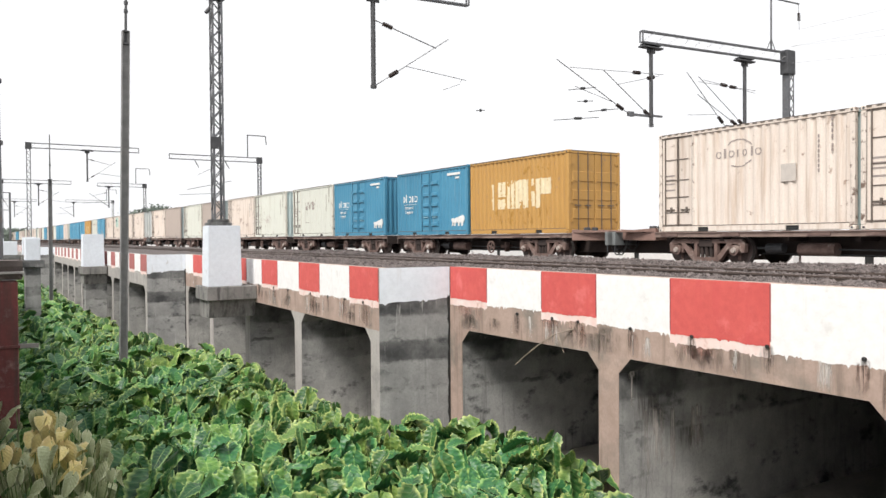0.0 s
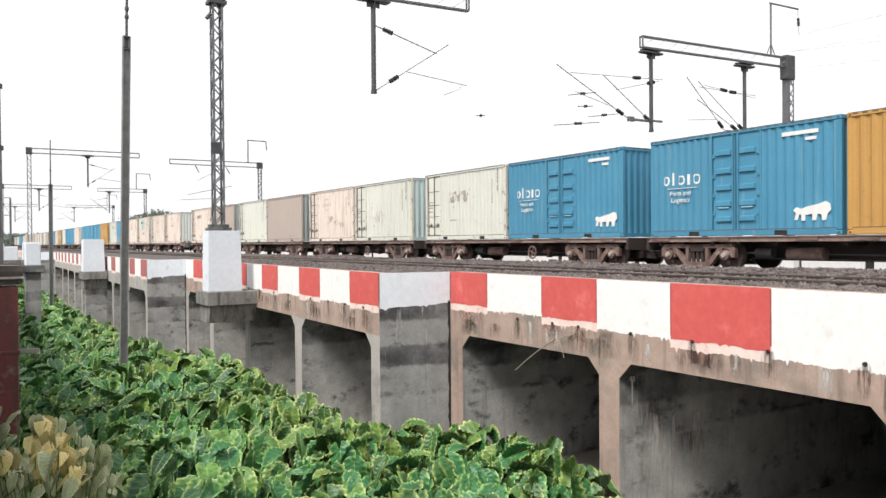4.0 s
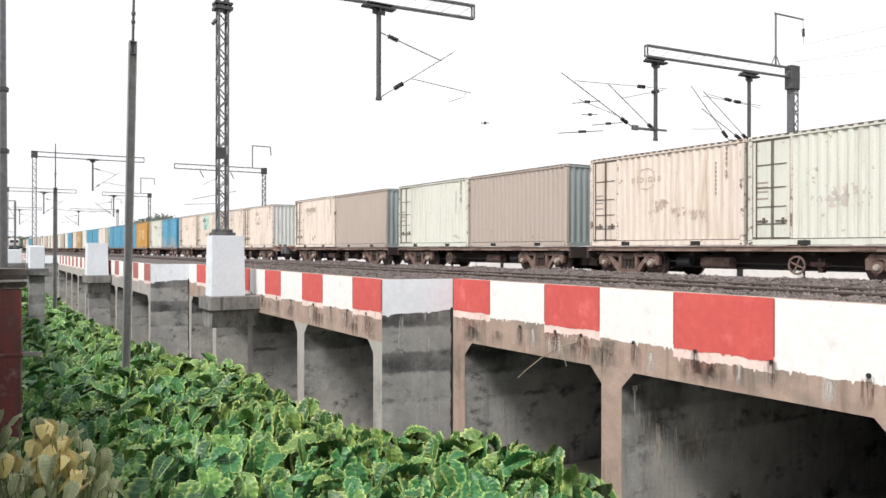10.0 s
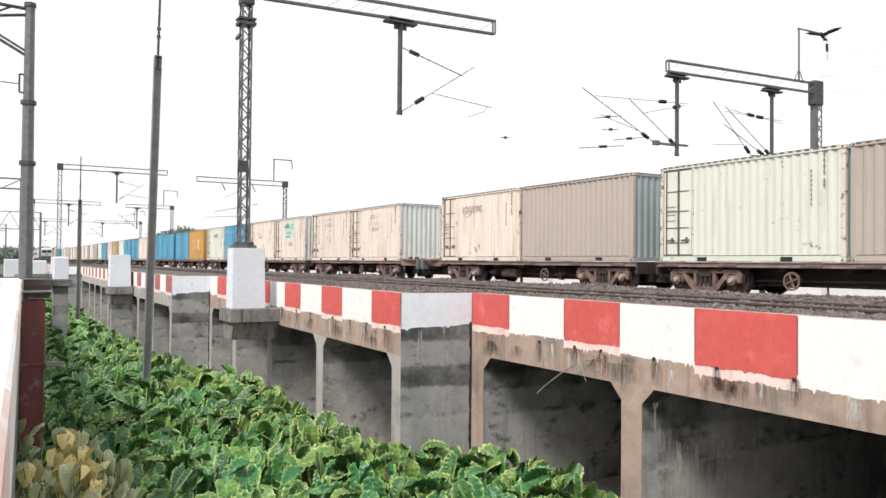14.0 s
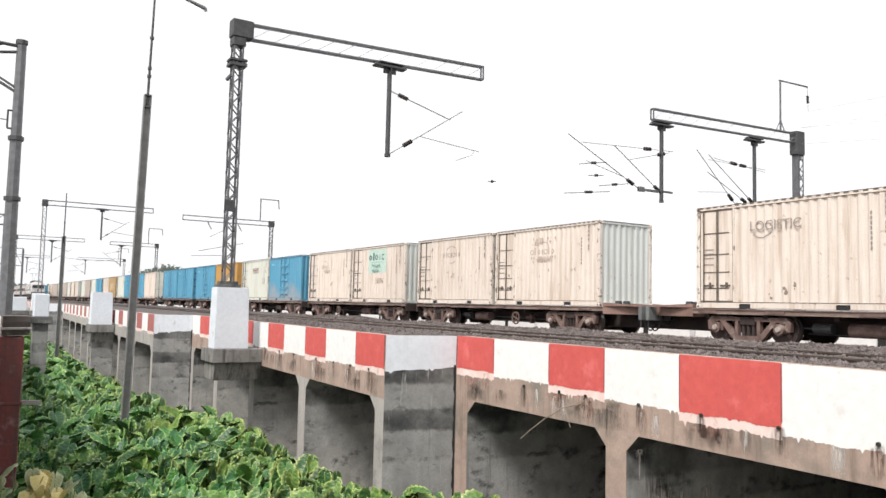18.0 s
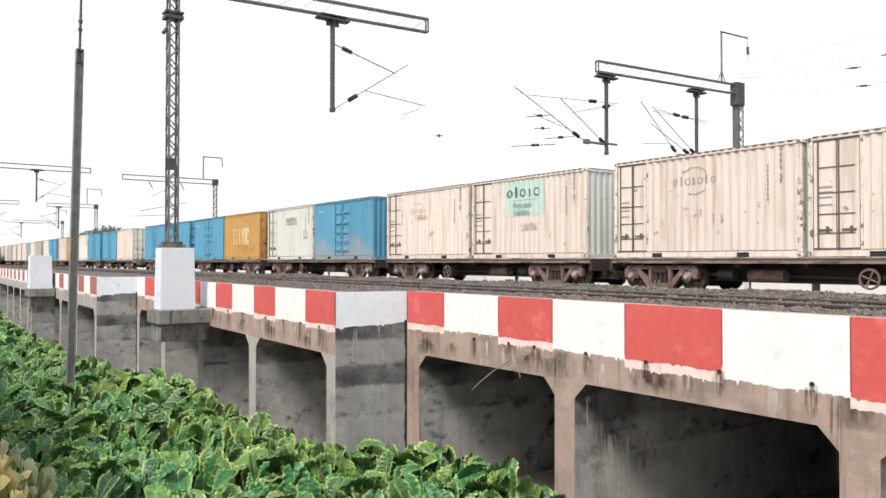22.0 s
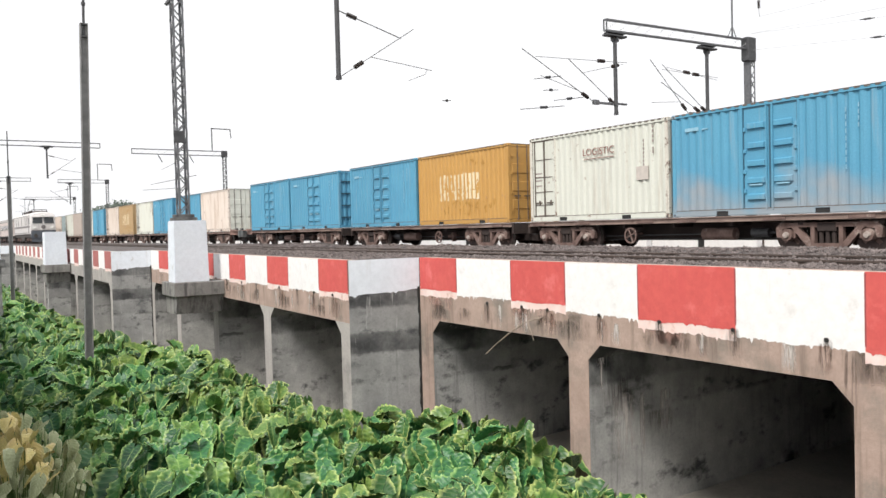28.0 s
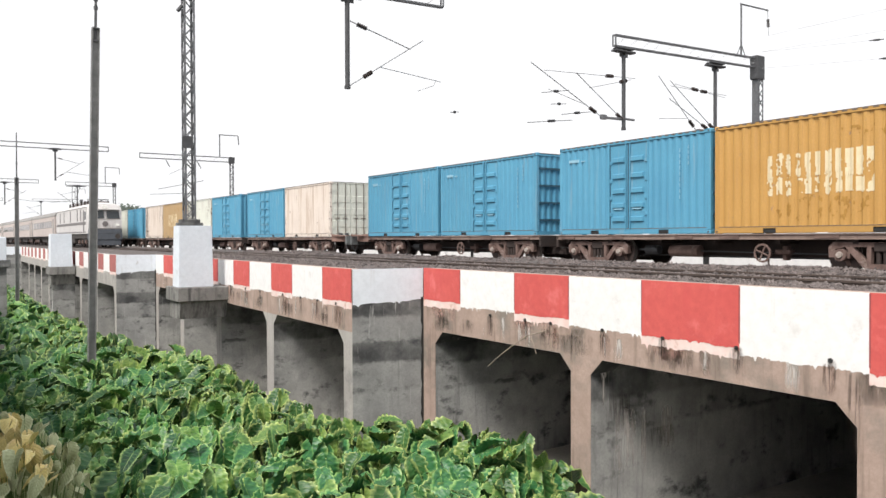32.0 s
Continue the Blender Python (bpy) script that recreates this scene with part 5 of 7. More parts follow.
brand_strokes(c, 4.0, 2.14, 0.3, 0.36, 5, MARK_TEAL, "dark teal brand mark", 0.011)
stencil(c, kind_of[c.name], "underline", lambda y, z: True, 2.4, 3.7, 2.03, 2.05, MARK_SEA, "thin green line", 0.02, 0.011)
word(c, "Ports and", 3.62, 1.8, 0.25, MARK_SEA, "small dull green lettering")
word(c, "Logistics", 3.62, 1.56, 0.25, MARK_SEA, "small dull green lettering")
for i, k in ((0, 1), (1, 0)):
    c = named[(i, k)]
    brand_strokes(c, 5.6, 1.5, 0.3, 0.28, 5, MARK_WHITE, "white brand mark")
    word(c, "Ports and", 5.3, 1.2, 0.2, MARK_WHITE, "small white lettering")
    word(c, "Logistics", 5.25, 1.0, 0.2, MARK_WHITE, "small white lettering")
    mark(c, "underline", [(4.3, 5.4, 1.4, 1.415)], MARK_WHITE, "thin white line", x=0.006)
    part("emblem", loft_emblem(), MARK_WHITE, c, "white striding animal emblem")
    mark(c, "small_print", [(0.6, 1.6, 2.52, 2.62)], MARK_WHITE, "white small print", x=0.006)
    mark(c, "small_print", [(0.65, 0.95, 2.36, 2.44)], MARK_WHITE, "white small print", x=0.006)
for i, k in ((8, 1), (9, 0), (9, 1), (7, 0), (10, 1), (11, 0), (13, 0)):
    mark(named[(i, k)], "small_print", [(5.15, 5.6, 2.36, 2.46)], MARK_FAINT, "pale small print", x=0.006)
    mark(named[(i, k)], "small_print", [(4.85, 5.05, 2.37, 2.4)], MARK_FAINT, "white small print", x=0.006)
    for q in range(9):
        mark(named[(i, k)], "upright_print", [(1.05, 1.068, 1.0 + 0.165 * q, 1.11 + 0.165 * q)], MARK_FAINT, "worn pale upright print", x=0.008)
    for q in range(4):
        mark(named[(i, k)], "upright_print", [(0.75, 0.77, 1.95 + 0.15 * q, 2.05 + 0.15 * q)], MARK_FAINT, "worn pale upright print", x=0.008)
FLAKED = ((4.43, 4.57, 0.95, 1.95), (3.70, 4.15, 1.42, 2.0), (3.70, 4.20, 0.95, 1.32), (3.36, 3.56, 0.95, 1.98), (3.08, 3.30, 0.95, 2.0), (2.25, 3.04, 0.95, 2.0),
          (1.95, 2.10, 1.75, 2.0), (1.90, 2.12, 1.0, 1.55), (1.60, 1.85, 0.95, 2.0), (0.95, 1.60, 1.42, 2.0))
for k, block in enumerate(FLAKED):
    y0, y1, z0, z1 = block
    stencil(named[(0, 0)], "end_door", "worn_lettering", flaky([block], 1.7 * k, 0.34), y0 - 0.05, y1 + 0.05, z0 - 0.05, z1 + 0.05, MARK_CREAM, "flaking cream block lettering")
for i in (8, 12):
    r = random.Random(i)
    for k in range(11):
        y = 4.5 - 0.254 * k
        gap = 1.36 + r.uniform(-0.06, 0.06)
        for z0, z1 in ((gap + 0.03, 2.0 - 0.05 * r.random()), (0.93 + 0.06 * r.random(), gap - 0.02 if r.random() < 0.6 else gap + 0.04)):
            block = (y - r.uniform(0.15, 0.21), y, z0, z1)
            stencil(named[(i, 0)], "end_door", "worn_lettering", flaky([block], 3.1 * k + i, 0.42 if k > 3 else 0.22), block[0] - 0.05, y + 0.05, z0 - 0.05, z1 + 0.05, MARK_CREAM, "flaking cream block lettering")
# the two leading blue boxes are of a deeper blue, two cream boxes have whitish ends, one far ochre box has haze put
# into its paint
for key, old, fresh in (((0, 1), BLUE, DEEP_BLUE), ((1, 0), BLUE, DEEP_BLUE), ((6, 0), END_GREEN, END_PALE), ((5, 0), END_GREEN, END_PALE), ((12, 0), YELLOW, HAZED_OCHRE)):
    for ob in named[key].children_recursive:
        if ob.data and ob.data.materials[0] is old:
            ob.data = ob.data.copy()
            ob.data.materials[0] = fresh
# one blue box is splashed with mud
for ob in named[(7, 0)].children_recursive:
    if ob.data and ob.data.materials[0] is BLUE and not ob.name.startswith("end_"):
        ob.data = ob.data.copy()
        ob.data.materials[0] = DUSTY_BLUE
# barred leading ends of two blue boxes
for key in ((9, 0), (8, 1)):
    for z in (0.5, 1.1, 1.7, 2.3):
        part("end_bar", boxes((0.15, CW - 0.15, -0.012, 0.03, z, z + 0.07)), DOOR_SHADE, named[key], "dark blue bar across the end")
for key, seed in (((0, 0), 31), ((8, 0), 32), ((12, 0), 33)):
    scuffs(key, [(0.8, 4.6, 0.3, 0.95), (1.0, 2.6, 2.2, 2.5)], RUST_SCUFF, "dark rusty scuff", seed, 0.3)
DENT = surface("dark_scrape", (0.2, 0.15, 0.125), (0.3, 0.24, 0.2), 7.0, 0.8, bump=0)
for key, seed in (((4, 0), 41), ((3, 0), 42), ((4, 1), 43)):
    scuffs(key, [(0.5, 5.2, 0.2, 0.75)], DENT, "dark scrape above the bottom rail", seed, 0.62)


# ---- overhead line portals ----
def lattice_mast(parent, x, y, z0, z1, w=0.42, d=0.4, split=True, bay=0.37):
    """Four angle legs with zigzag lacing."""
    for sx in (-1, 1):
        for sy in (-1, 1):
            cx, cy = x + sx * (w / 2 - 0.04), y + sy * (d / 2 - 0.04)
            part("leg", boxes((cx - 0.035, cx + 0.035, cy + sy * 0.03 - 0.008, cy + sy * 0.03 + 0.008, z0, z1), (cx + sx * 0.027 - 0.008, cx + sx * 0.027 + 0.008, cy - 0.035, cy + 0.035, z0, z1)), STEEL, parent)
    n = int((z1 - z0) / bay)
    h = (z1 - z0) / n
    for face in range(4):
        if face < 2:
            e = y + (d / 2 - 0.01) * (1 if face else -1)
            a, b = (x - w / 2 + 0.04, e), (x + w / 2 - 0.04, e)
        else:
            e = x + (w / 2 - 0.01) * (1 if face == 3 else -1)
            a, b = (e, y - d / 2 + 0.04), (e, y + d / 2 - 0.04)
        if split:
            pair = []
            for p, q in ((a, b), (b, a)):
                me = bpy.data.meshes.new("lacing_bar")
                bm = tubes(((*p, 0), (*q, h), 0.03), n=4)
                bm.to_mesh(me)
                bm.free()
                pair.append(me)
            for i in range(n):
                part("lacing_bar", pair[i % 2], STEEL, parent).location = (0, 0, z0 + i * h)
        else:
            bm = bmesh.new()
            for i in range(n):
                p, q = (a, b) if i % 2 == 0 else (b, a)
                tube(bm, (*p, z0 + i * h), (*q, z0 + (i + 1) * h), 0.026, 4)
            part("lacing", bm, STEEL, parent)["kind"] = "stuff"


def beam(parent, x0, x1, y, z0, z1, rise=0.0, half=0.1, size=0.034):
    for s in (-1, 1):
        for z in (z0, z1):
            bm = bmesh.new()
            a, b = Vector((x0, y + s * half, z)), Vector((x1, y + s * half, z + rise))
            for u, v in ((size, size),):
                q = [bm.verts.new(p + Vector((0, i * u, j * v))) for p in (a, b) for i, j in ((-1, -1), (1, -1), (1, 1), (-1, 1))]
                for f in ((0, 1, 2, 3), (7, 6, 5, 4), (0, 4, 5, 1), (1, 5, 6, 2), (2, 6, 7, 3), (3, 7, 4, 0)):
                    bm.faces.new([q[i] for i in f])
            part("chord", bm, STEEL, parent)
    n = max(3, int((x1 - x0) / 0.9))
    for i in range(n):
        a, b = x0 + (x1 - x0) * i / n, x0 + (x1 - x0) * (i + 1) / n
        ra, rb = rise * i / n, rise * (i + 1) / n
        for s in (-1, 1):
            p, q = ((a, y + s * half, z0 + ra), (b, y + s * half, z1 + rb))
            part("brace", tubes((p, q, 0.008), n=4), PALE_WIRE, parent, "thin pale brace")
    for x, r in ((x0, 0.0), (x1, rise)):
        part("end_frame", boxes((x - 0.03, x + 0.03, y - half, y + half, z0 + r - 0.03, z0 + r + 0.03), (x - 0.03, x + 0.03, y - half, y + half, z1 + r - 0.03, z1 + r + 0.03),
                                (x - 0.03, x + 0.03, y - half - 0.03, y - half + 0.03, z0 + r, z1 + r), (x - 0.03, x + 0.03, y + half - 0.03, y + half + 0.03, z0 + r, z1 + r)), STEEL, parent)


def drop_post(parent, x, y, z_top, z_low):
    part("drop_post", tubes(((x, y, z_low), (x, y, z_top), 0.105), n=12), DARK_STEEL, parent, "dark steel drop post")
    part("post_foot", tubes(((x, y, z_low - 0.05), (x, y, z_low + 0.08), 0.13), n=10), DARK_STEEL, parent)
    part("hanger_plate", boxes((x - 0.75, x + 0.75, y - 0.2, y + 0.2, z_top + 0.12, z_top + 0.22), (x - 0.6, x + 0.6, y - 0.22, y + 0.22, z_top + 0.28, z_top + 0.34), bevel=0.02), DARK_STEEL, parent)
    part("gusset", boxes((x - 0.3, x + 0.3, y - 0.02, y + 0.02, z_top - 0.12, z_top + 0.12), (x - 0.02, x + 0.02, y - 0.18, y + 0.18, z_top - 0.12, z_top + 0.12)), DARK_STEEL, parent)


def stay(parent, p, q, insulated=None, r=0.03, name="stay_tube"):
    """A tube with a ribbed insulator at a share of its length."""
    p, q = Vector(p), Vector(q)
    ob = part(name, tubes((p, q, 0.85 * r), n=6), STAY_STEEL, parent)
    if insulated is not None:
        c, d = p.lerp(q, insulated), (q - p).normalized()
        bm = tubes((c - d * 0.24, c + d * 0.24, 0.05), n=8)
        for k in range(5):
            a = c + d * (-0.2 + 0.1 * k)
            tube(bm, a - d * 0.02, a + d * 0.02, 0.1, 10)
        part("insulator", bm, INSULATOR, ob, "dark ribbed insulator")
    return ob


PALE_WIRE = surface("pale_thin_bar", (0.6, 0.6, 0.6), (0.5, 0.5, 0.5), 4.0, 0.5, 0.3, 0)


def mast_base(parent, x, y, z):
    part("base_plate", boxes((x - 0.42, x + 0.42, y - 0.36, y + 0.36, z, z + 0.12), (x - 0.33, x + 0.33, y - 0.3, y + 0.3, z + 0.12, z + 0.24), bevel=0.02), DARK_CONCRETE, parent, "grey mortar footing")


def near_portal():
    y = 29.92
    root = tagged(empty("overhead_line_portal", 8.45, y, 6.1), "grey lattice steel overhead line portal on a white pedestal", "portal", "overhead line portals")
    root.location = (0, 0, 0)
    mast_base(root, 8.45, y, 6.1)
    lattice_mast(root, 8.45, y, 6.33, 15.5)
    part("head_box", boxes((8.16, 9.0, y - 0.26, y + 0.26, 15.85, 16.55), (8.2, 8.72, y - 0.24, y + 0.24, 15.5, 15.85), bevel=0.03), DARK_STEEL, root, "dark plated mast head")
    part("clamp", boxes((8.12, 8.78, y - 0.28, y + 0.28, 14.7, 14.82), (8.12, 8.78, y - 0.28, y + 0.28, 14.9, 14.98)), DARK_STEEL, root)
    part("lamp_bracket", tubes(((8.2, y - 0.1, 14.3), (8.05, y - 0.1, 14.1), 0.07), n=8), DARK_STEEL, root)
    part("number_plate", boxes((8.12, 8.5, y - 0.27, y - 0.24, 9.0, 9.45), bevel=0.01), DARK_STEEL, root)
    beam(root, 8.9, 19.95, y, 15.88, 16.48, 0.28)
    drop_post(root, 15.12, y, 15.72, 12.0)
    stay(root, (15.2, y, 14.85), (18.25, y, 14.02), 0.2)
    stay(root, (15.2, y, 12.08), (18.9, y, 14.5), 0.24, 0.028)
    stay(root, (16.7, y, 13.05), (19.85, y, 12.75), None, 0.02)
    stay(root, (19.6, y, 12.78), (19.5, y, 12.6), None, 0.015)
    stay(root, (19.5, y, 12.55), (18.6, y, 12.2), None, 0.016)
    return root


def far_side_portal():
    y = 29.5
    root = tagged(empty("overhead_line_portal", 43.1, y, 4.5), "grey steel overhead line portal beyond the moving train", "portal", "overhead line portals")
    root.location = (0, 0, 0)
    lattice_mast(root, 43.05, y, 4.4, 15.4, 0.52, 0.45, True, 0.6)
    part("web_plate", boxes((42.8, 42.98, y - 0.18, y + 0.18, 4.4, 15.4)), STEEL, root)
    part("head_box", boxes((42.6, 43.4, y - 0.26, y + 0.26, 15.3, 16.75), bevel=0.03), DARK_STEEL, root, "dark plated mast head")
    beam(root, 30.6, 43.0, y, 15.75, 16.32, 0.3)
    drop_post(root, 31.3, y, 15.35, 11.4)
    drop_post(root, 38.95, y, 15.5, 11.55)
    part("arm_bracket", boxes((29.6, 31.3, y - 0.06, y + 0.06, 11.85, 11.97), (29.6, 30.0, y - 0.08, y + 0.08, 11.8, 12.05), (30.8, 32.1, y - 0.07, y + 0.07, 11.9, 12.0), bevel=0.015), STEEL, root)
    stay(root, (29.6, y, 11.95), (24.85, y, 14.2), 0.12, 0.028)
    stay(root, (31.2, y, 11.9), (27.9, y, 14.0), 0.07, 0.028)
    stay(root, (32.2, y, 14.2), (25.7, y, 13.9), 0.3, 0.018)
    stay(root, (31.9, y, 14.1), (28.8, y, 13.35), 0.2, 0.018)
    stay(root, (28.5, y, 12.45), (26.0, y, 13.0), None, 0.018)
    part("arm_bracket", boxes((37.3, 39.2, y - 0.06, y + 0.06, 11.75, 11.87), (38.6, 39.8, y - 0.07, y + 0.07, 11.85, 11.95), bevel=0.015), STEEL, root)
    stay(root, (37.2, y, 11.8), (34.05, y, 14.55), 0.12, 0.028)
    stay(root, (38.3, y, 11.9), (34.9, y, 13.4), 0.1, 0.028)
    stay(root, (38.9, y, 11.9), (35.0, y, 14.4), 0.08, 0.028)
    stay(root, (40.0, y, 14.05), (35.0, y, 14.1), 0.42, 0.018)
    stay(root, (39.9, y, 13.9), (35.4, y, 14.25), 0.62, 0.018)
    stay(root, (36.5, y, 12.4), (34.1, y, 12.2), None, 0.018)
    part("ladder_post", tubes(((41.4, y, 16.6), (41.4, y, 19.7), 0.06), ((41.4, y, 17.3), (41.0, y, 16.6), 0.03), ((41.4, y, 17.3), (41.8, y, 16.6), 0.03), n=6), STEEL, root)
    part("feeder_arm", tubes(((41.3, y, 19.7), (44.1, y, 19.75), 0.05), n=6), STEEL, root)
    stay(root, (44.05, y, 19.7), (44.15, y, 18.2), 0.5, 0.02)
    for z, x0, x1, k in ((12.85, 25.3, 27.1, -0.3), (12.25, 25.9, 26.9, -0.1), (11.9, 26.6, 28.6, -0.3), (11.35, 24.4, 27.3, -0.35), (11.3, 19.9, 20.35, -0.05)):
        ob = part("registration_arm", tubes(((x0, y - 0.3, z + k * 0.5), (x1, y - 0.3, z - k * 0.5), 0.018), ((x0 * 0.55 + x1 * 0.45, y - 0.3, z), (x0 * 0.4 + x1 * 0.6, y - 0.3, z - k * 0.12), 0.07), n=6), DARK_STEEL, root, "dark steady arm with insulator")
    return root


def distant_portal(x, x1, y, top, posts, label, mast_right=False, foot=6.0):
    root = tagged(empty("overhead_line_portal"), label, "portal", "overhead line portals")
    m = x1 if mast_right else x
    lattice_mast(root, m, y, foot, top - 0.5, 0.5, 0.42, False)
    part("head_box", boxes((m - 0.35, m + 0.35, y - 0.26, y + 0.26, top - 0.75, top + 0.08)), DARK_STEEL, root)
    beam(root, x, x1, y, top - 0.6, top, 0.0, 0.1, 0.05)
    for p, arm in posts:
        drop_post(root, p, y, top - 0.85, top - 4.6)
        stay(root, (p, y, top - 4.4), (p + 3.4 * arm, y, top - 2.0), 0.2, 0.05)
        stay(root, (p, y, top - 1.7), (p + 2.9 * arm, y, top - 2.4), 0.2, 0.04)
        stay(root, (p + 1.2 * arm, y, top - 3.5), (p + 4.4 * arm, y, top - 3.9), None, 0.04)
    if mast_right:
        part("feeder_post", tubes(((x1 - 1.6, y, top), (x1 - 1.6, y, top + 3.0), 0.08), ((x1 - 1.7, y, top + 3.0), (x1 + 0.9, y, top + 3.0), 0.07), ((x1 + 0.9, y, top + 3.0), (x1 + 1.0, y, top + 1.8), 0.07), n=6), STEEL, root)
    if not posts:
        for p, q, r in (((x + 3.5, top - 2.6), (x + 6.6, top - 1.0), 0.02), ((x + 2.2, top - 4.5), (x + 8.0, top - 3.2), 0.025), ((x + 1.2, top - 5.2), (x + 6.0, top - 4.9), 0.02), ((x + 3.2, top - 0.7), (x + 3.7, top - 1.6), 0.04), ((x + 7.2, top - 0.7), (x + 7.7, top - 1.6), 0.04)):
            stay(root, (p[0], y, p[1]), (q[0], y, q[1]), None, 2 * r)
    return root


near_portal()
far_side_portal()
distant_portal(7.65, 20.75, 110.7, 17.78, [(14.4, 1)], "far grey lattice overhead line portal on a white pedestal")
distant_portal(23.1, 34.9, 103.5, 16.5, [], "far grey overhead line portal beyond the train", True, 4.4)
distant_portal(6.7, 18.0, 160.0, 16.5, [(12.6, 1)], "very distant overhead line portal over the tracks")
distant_portal(22.5, 31.0, 160.0, 16.3, [(24.5, -1)], "very distant overhead line portal over the far tracks", True, 4.4)
for y in (235.0,):
    distant_portal(7.4, 18.0, y, 16.5, [(12.8, 1)], "very distant overhead line portal over the tracks", False, 4.4)
    distant_portal(25.0, 37.0, y, 16.5, [(27.0, -1)], "very distant overhead line portal over the far tracks", True, 4.4)

# wires with insulators that leave the far-side portal
line = tagged(empty("overhead_wire"), "thin overhead wires with dark strain insulators", "wire")
for p, fork in (((44.00, 22.63, 15.41), True), ((45.00, 21.76, 17.11), False), ((45.00, 23.71, 16.77), False)):
    a, c = Vector((43.1, 29.4, 16.0 if fork else 17.0)), Vector(p)
    d = (c - a).normalized()
    part("wire", tubes((a, c, 0.008), n=5), PALE_WIRE, line)
    part("strain_insulator", tubes((c, c + d * 0.75, 0.03), (c + d * 0.2, c + d * 0.55, 0.06), n=8), DARK_STEEL, line, "dark strain insulator")
    for off in ((-0.09, 0.09) if fork else (0.0,)):
        e = c + d * 0.75
        part("wire", tubes((e + Vector((0, 0, off)), e + d * 40 + Vector((0, 0, off)), 0.01 if fork else 0.006), n=5), PALE_WIRE, line)

# a faint feeder wire high over the far tracks
tagged(part("feeder_wire", tubes(((44.15, 29.5, 18.2), (46.0, -20, 17.9), 0.009), n=5), PALE_WIRE), "thin pale overhead feeder wire hung from the portal", "wire")


# ---- poles in the low ground ----
def steel_pole(x, y, thick_top, top, lean, label):
    root = tagged(empty("steel_pole", x, y, 0), label, "pole", "poles beside the viaduct")
    root.location = (x, y, GROUND)
    h = thick_top - GROUND
    bm = bmesh.new()
    outline = [(-0.13, -0.11), (-0.1, -0.11), (-0.1, -0.02), (0.1, -0.02), (0.1, -0.11), (0.13, -0.11), (0.13, 0.11), (0.1, 0.11), (0.1, 0.02), (-0.1, 0.02), (-0.1, 0.11), (-0.13, 0.11)]
    lo, hi = [bm.verts.new((a, b, 0)) for a, b in outline], [bm.verts.new((a, b, h)) for a, b in outline]
    for i in range(12):
        bm.faces.new((lo[i], lo[(i + 1) % 12], hi[(i + 1) % 12], hi[i]))
    bm.faces.new(lo[::-1])
    bm.faces.new(hi)
    part("lower_pole", bm, POLE_STEEL, root, "grey steel joist pole")
    part("splice_plate", boxes((-0.11, 0.11, -0.1, 0.1, h - 0.5, h - 0.42), bevel=0.01), DARK_STEEL, root)
    part("cap_plate", boxes((-0.12, 0.12, -0.1, 0.1, h - 0.06, h), bevel=0.01), DARK_STEEL, root)
    t = top - GROUND
    part("upper_pole", tubes(((0, 0, h - 0.5), (0, 0, t), 0.05, 0.035), n=10), DARK_STEEL, root, "thin upper pipe")
    part("collar", tubes(((0, 0, h + 0.95), (0, 0, h + 1.05), 0.075), n=10), DARK_STEEL, root)
    root.rotation_euler = (0, radians(lean), 0)
    return root


POLE_STEEL = surface("dull_grey_pole_steel", (0.28, 0.28, 0.277), (0.18, 0.18, 0.179), 3.0, 0.55, 0.3, 0.1, spots=((0.2, 0.17, 0.14), 2.0, 0.62, 0.78))
lamp_pole = steel_pole(4.97, 30.0, 13.1, 18.2, 1.1, "tall grey steel pole rising out of the taro plants")
part("lamp_arm", tubes(((0, 0, 18.05), (1.0, 0, 17.76), 0.04), n=8), DARK_STEEL, lamp_pole)
part("lamp_head", tubes(((0.95, 0, 17.77), (1.86, 0, 17.52), 0.05, 0.075), ((1.86, 0, 17.54), (1.88, 0, 17.42), 0.06), n=10), POLE_STEEL, lamp_pole)
for z in (14.5, 15.95):
    part("collar", tubes(((0, 0, z - 0.05), (0, 0, z + 0.05), 0.075), n=10), DARK_STEEL, lamp_pole)
steel_pole(5.67, 63.0, 10.0, 13.2, 0.2, "far grey steel pole beside the viaduct")


# ---- the road bridge on which the camera stands ----
def kerb_x(y):
    return 0.034 * y - 0.033


OWN_TOP = EYE - 0.45
FADED_PINK = surface("faded_pink_limewash", (0.74, 0.5, 0.46), (0.78, 0.62, 0.58), 2.0, 0.85, bump=0.2, fine=14, spots=((0.8, 0.74, 0.7), 3.0, 0.45, 0.65))
RUSTY_RED = surface("flaking_red_paint", (0.25, 0.065, 0.062), (0.15, 0.052, 0.05), 1.8, 0.75, bump=0.3, fine=12, streak=((0.09, 0.055, 0.05), 0.48, 0.7), spots=((0.36, 0.22, 0.2), 1.8, 0.54, 0.7))
own = tagged(empty("road_bridge_parapet"), "white limewashed road bridge parapet with faded pink bands", "parapet", kind="structure")
for k in range(10):
    a, b = -4 + 2.4 * k, -1.606 + 2.4 * k
    bm = slab(bmesh.new(), ((kerb_x(a) - 0.32, a), (kerb_x(a), a), (kerb_x(b), b), (kerb_x(b) - 0.32, b)), OWN_TOP - 0.62, OWN_TOP)
    bmesh.ops.bevel(bm, geom=[e for e in bm.edges if abs(e.verts[0].co.z - e.verts[1].co.z) < 0.01 and e.verts[0].co.z > OWN_TOP - 0.1], offset=0.02, segments=1, affect="EDGES")
    part("paint_band", bm, WHITE_PAINT if k % 2 else FADED_PINK, own, "" if k % 2 else "faded pink band")
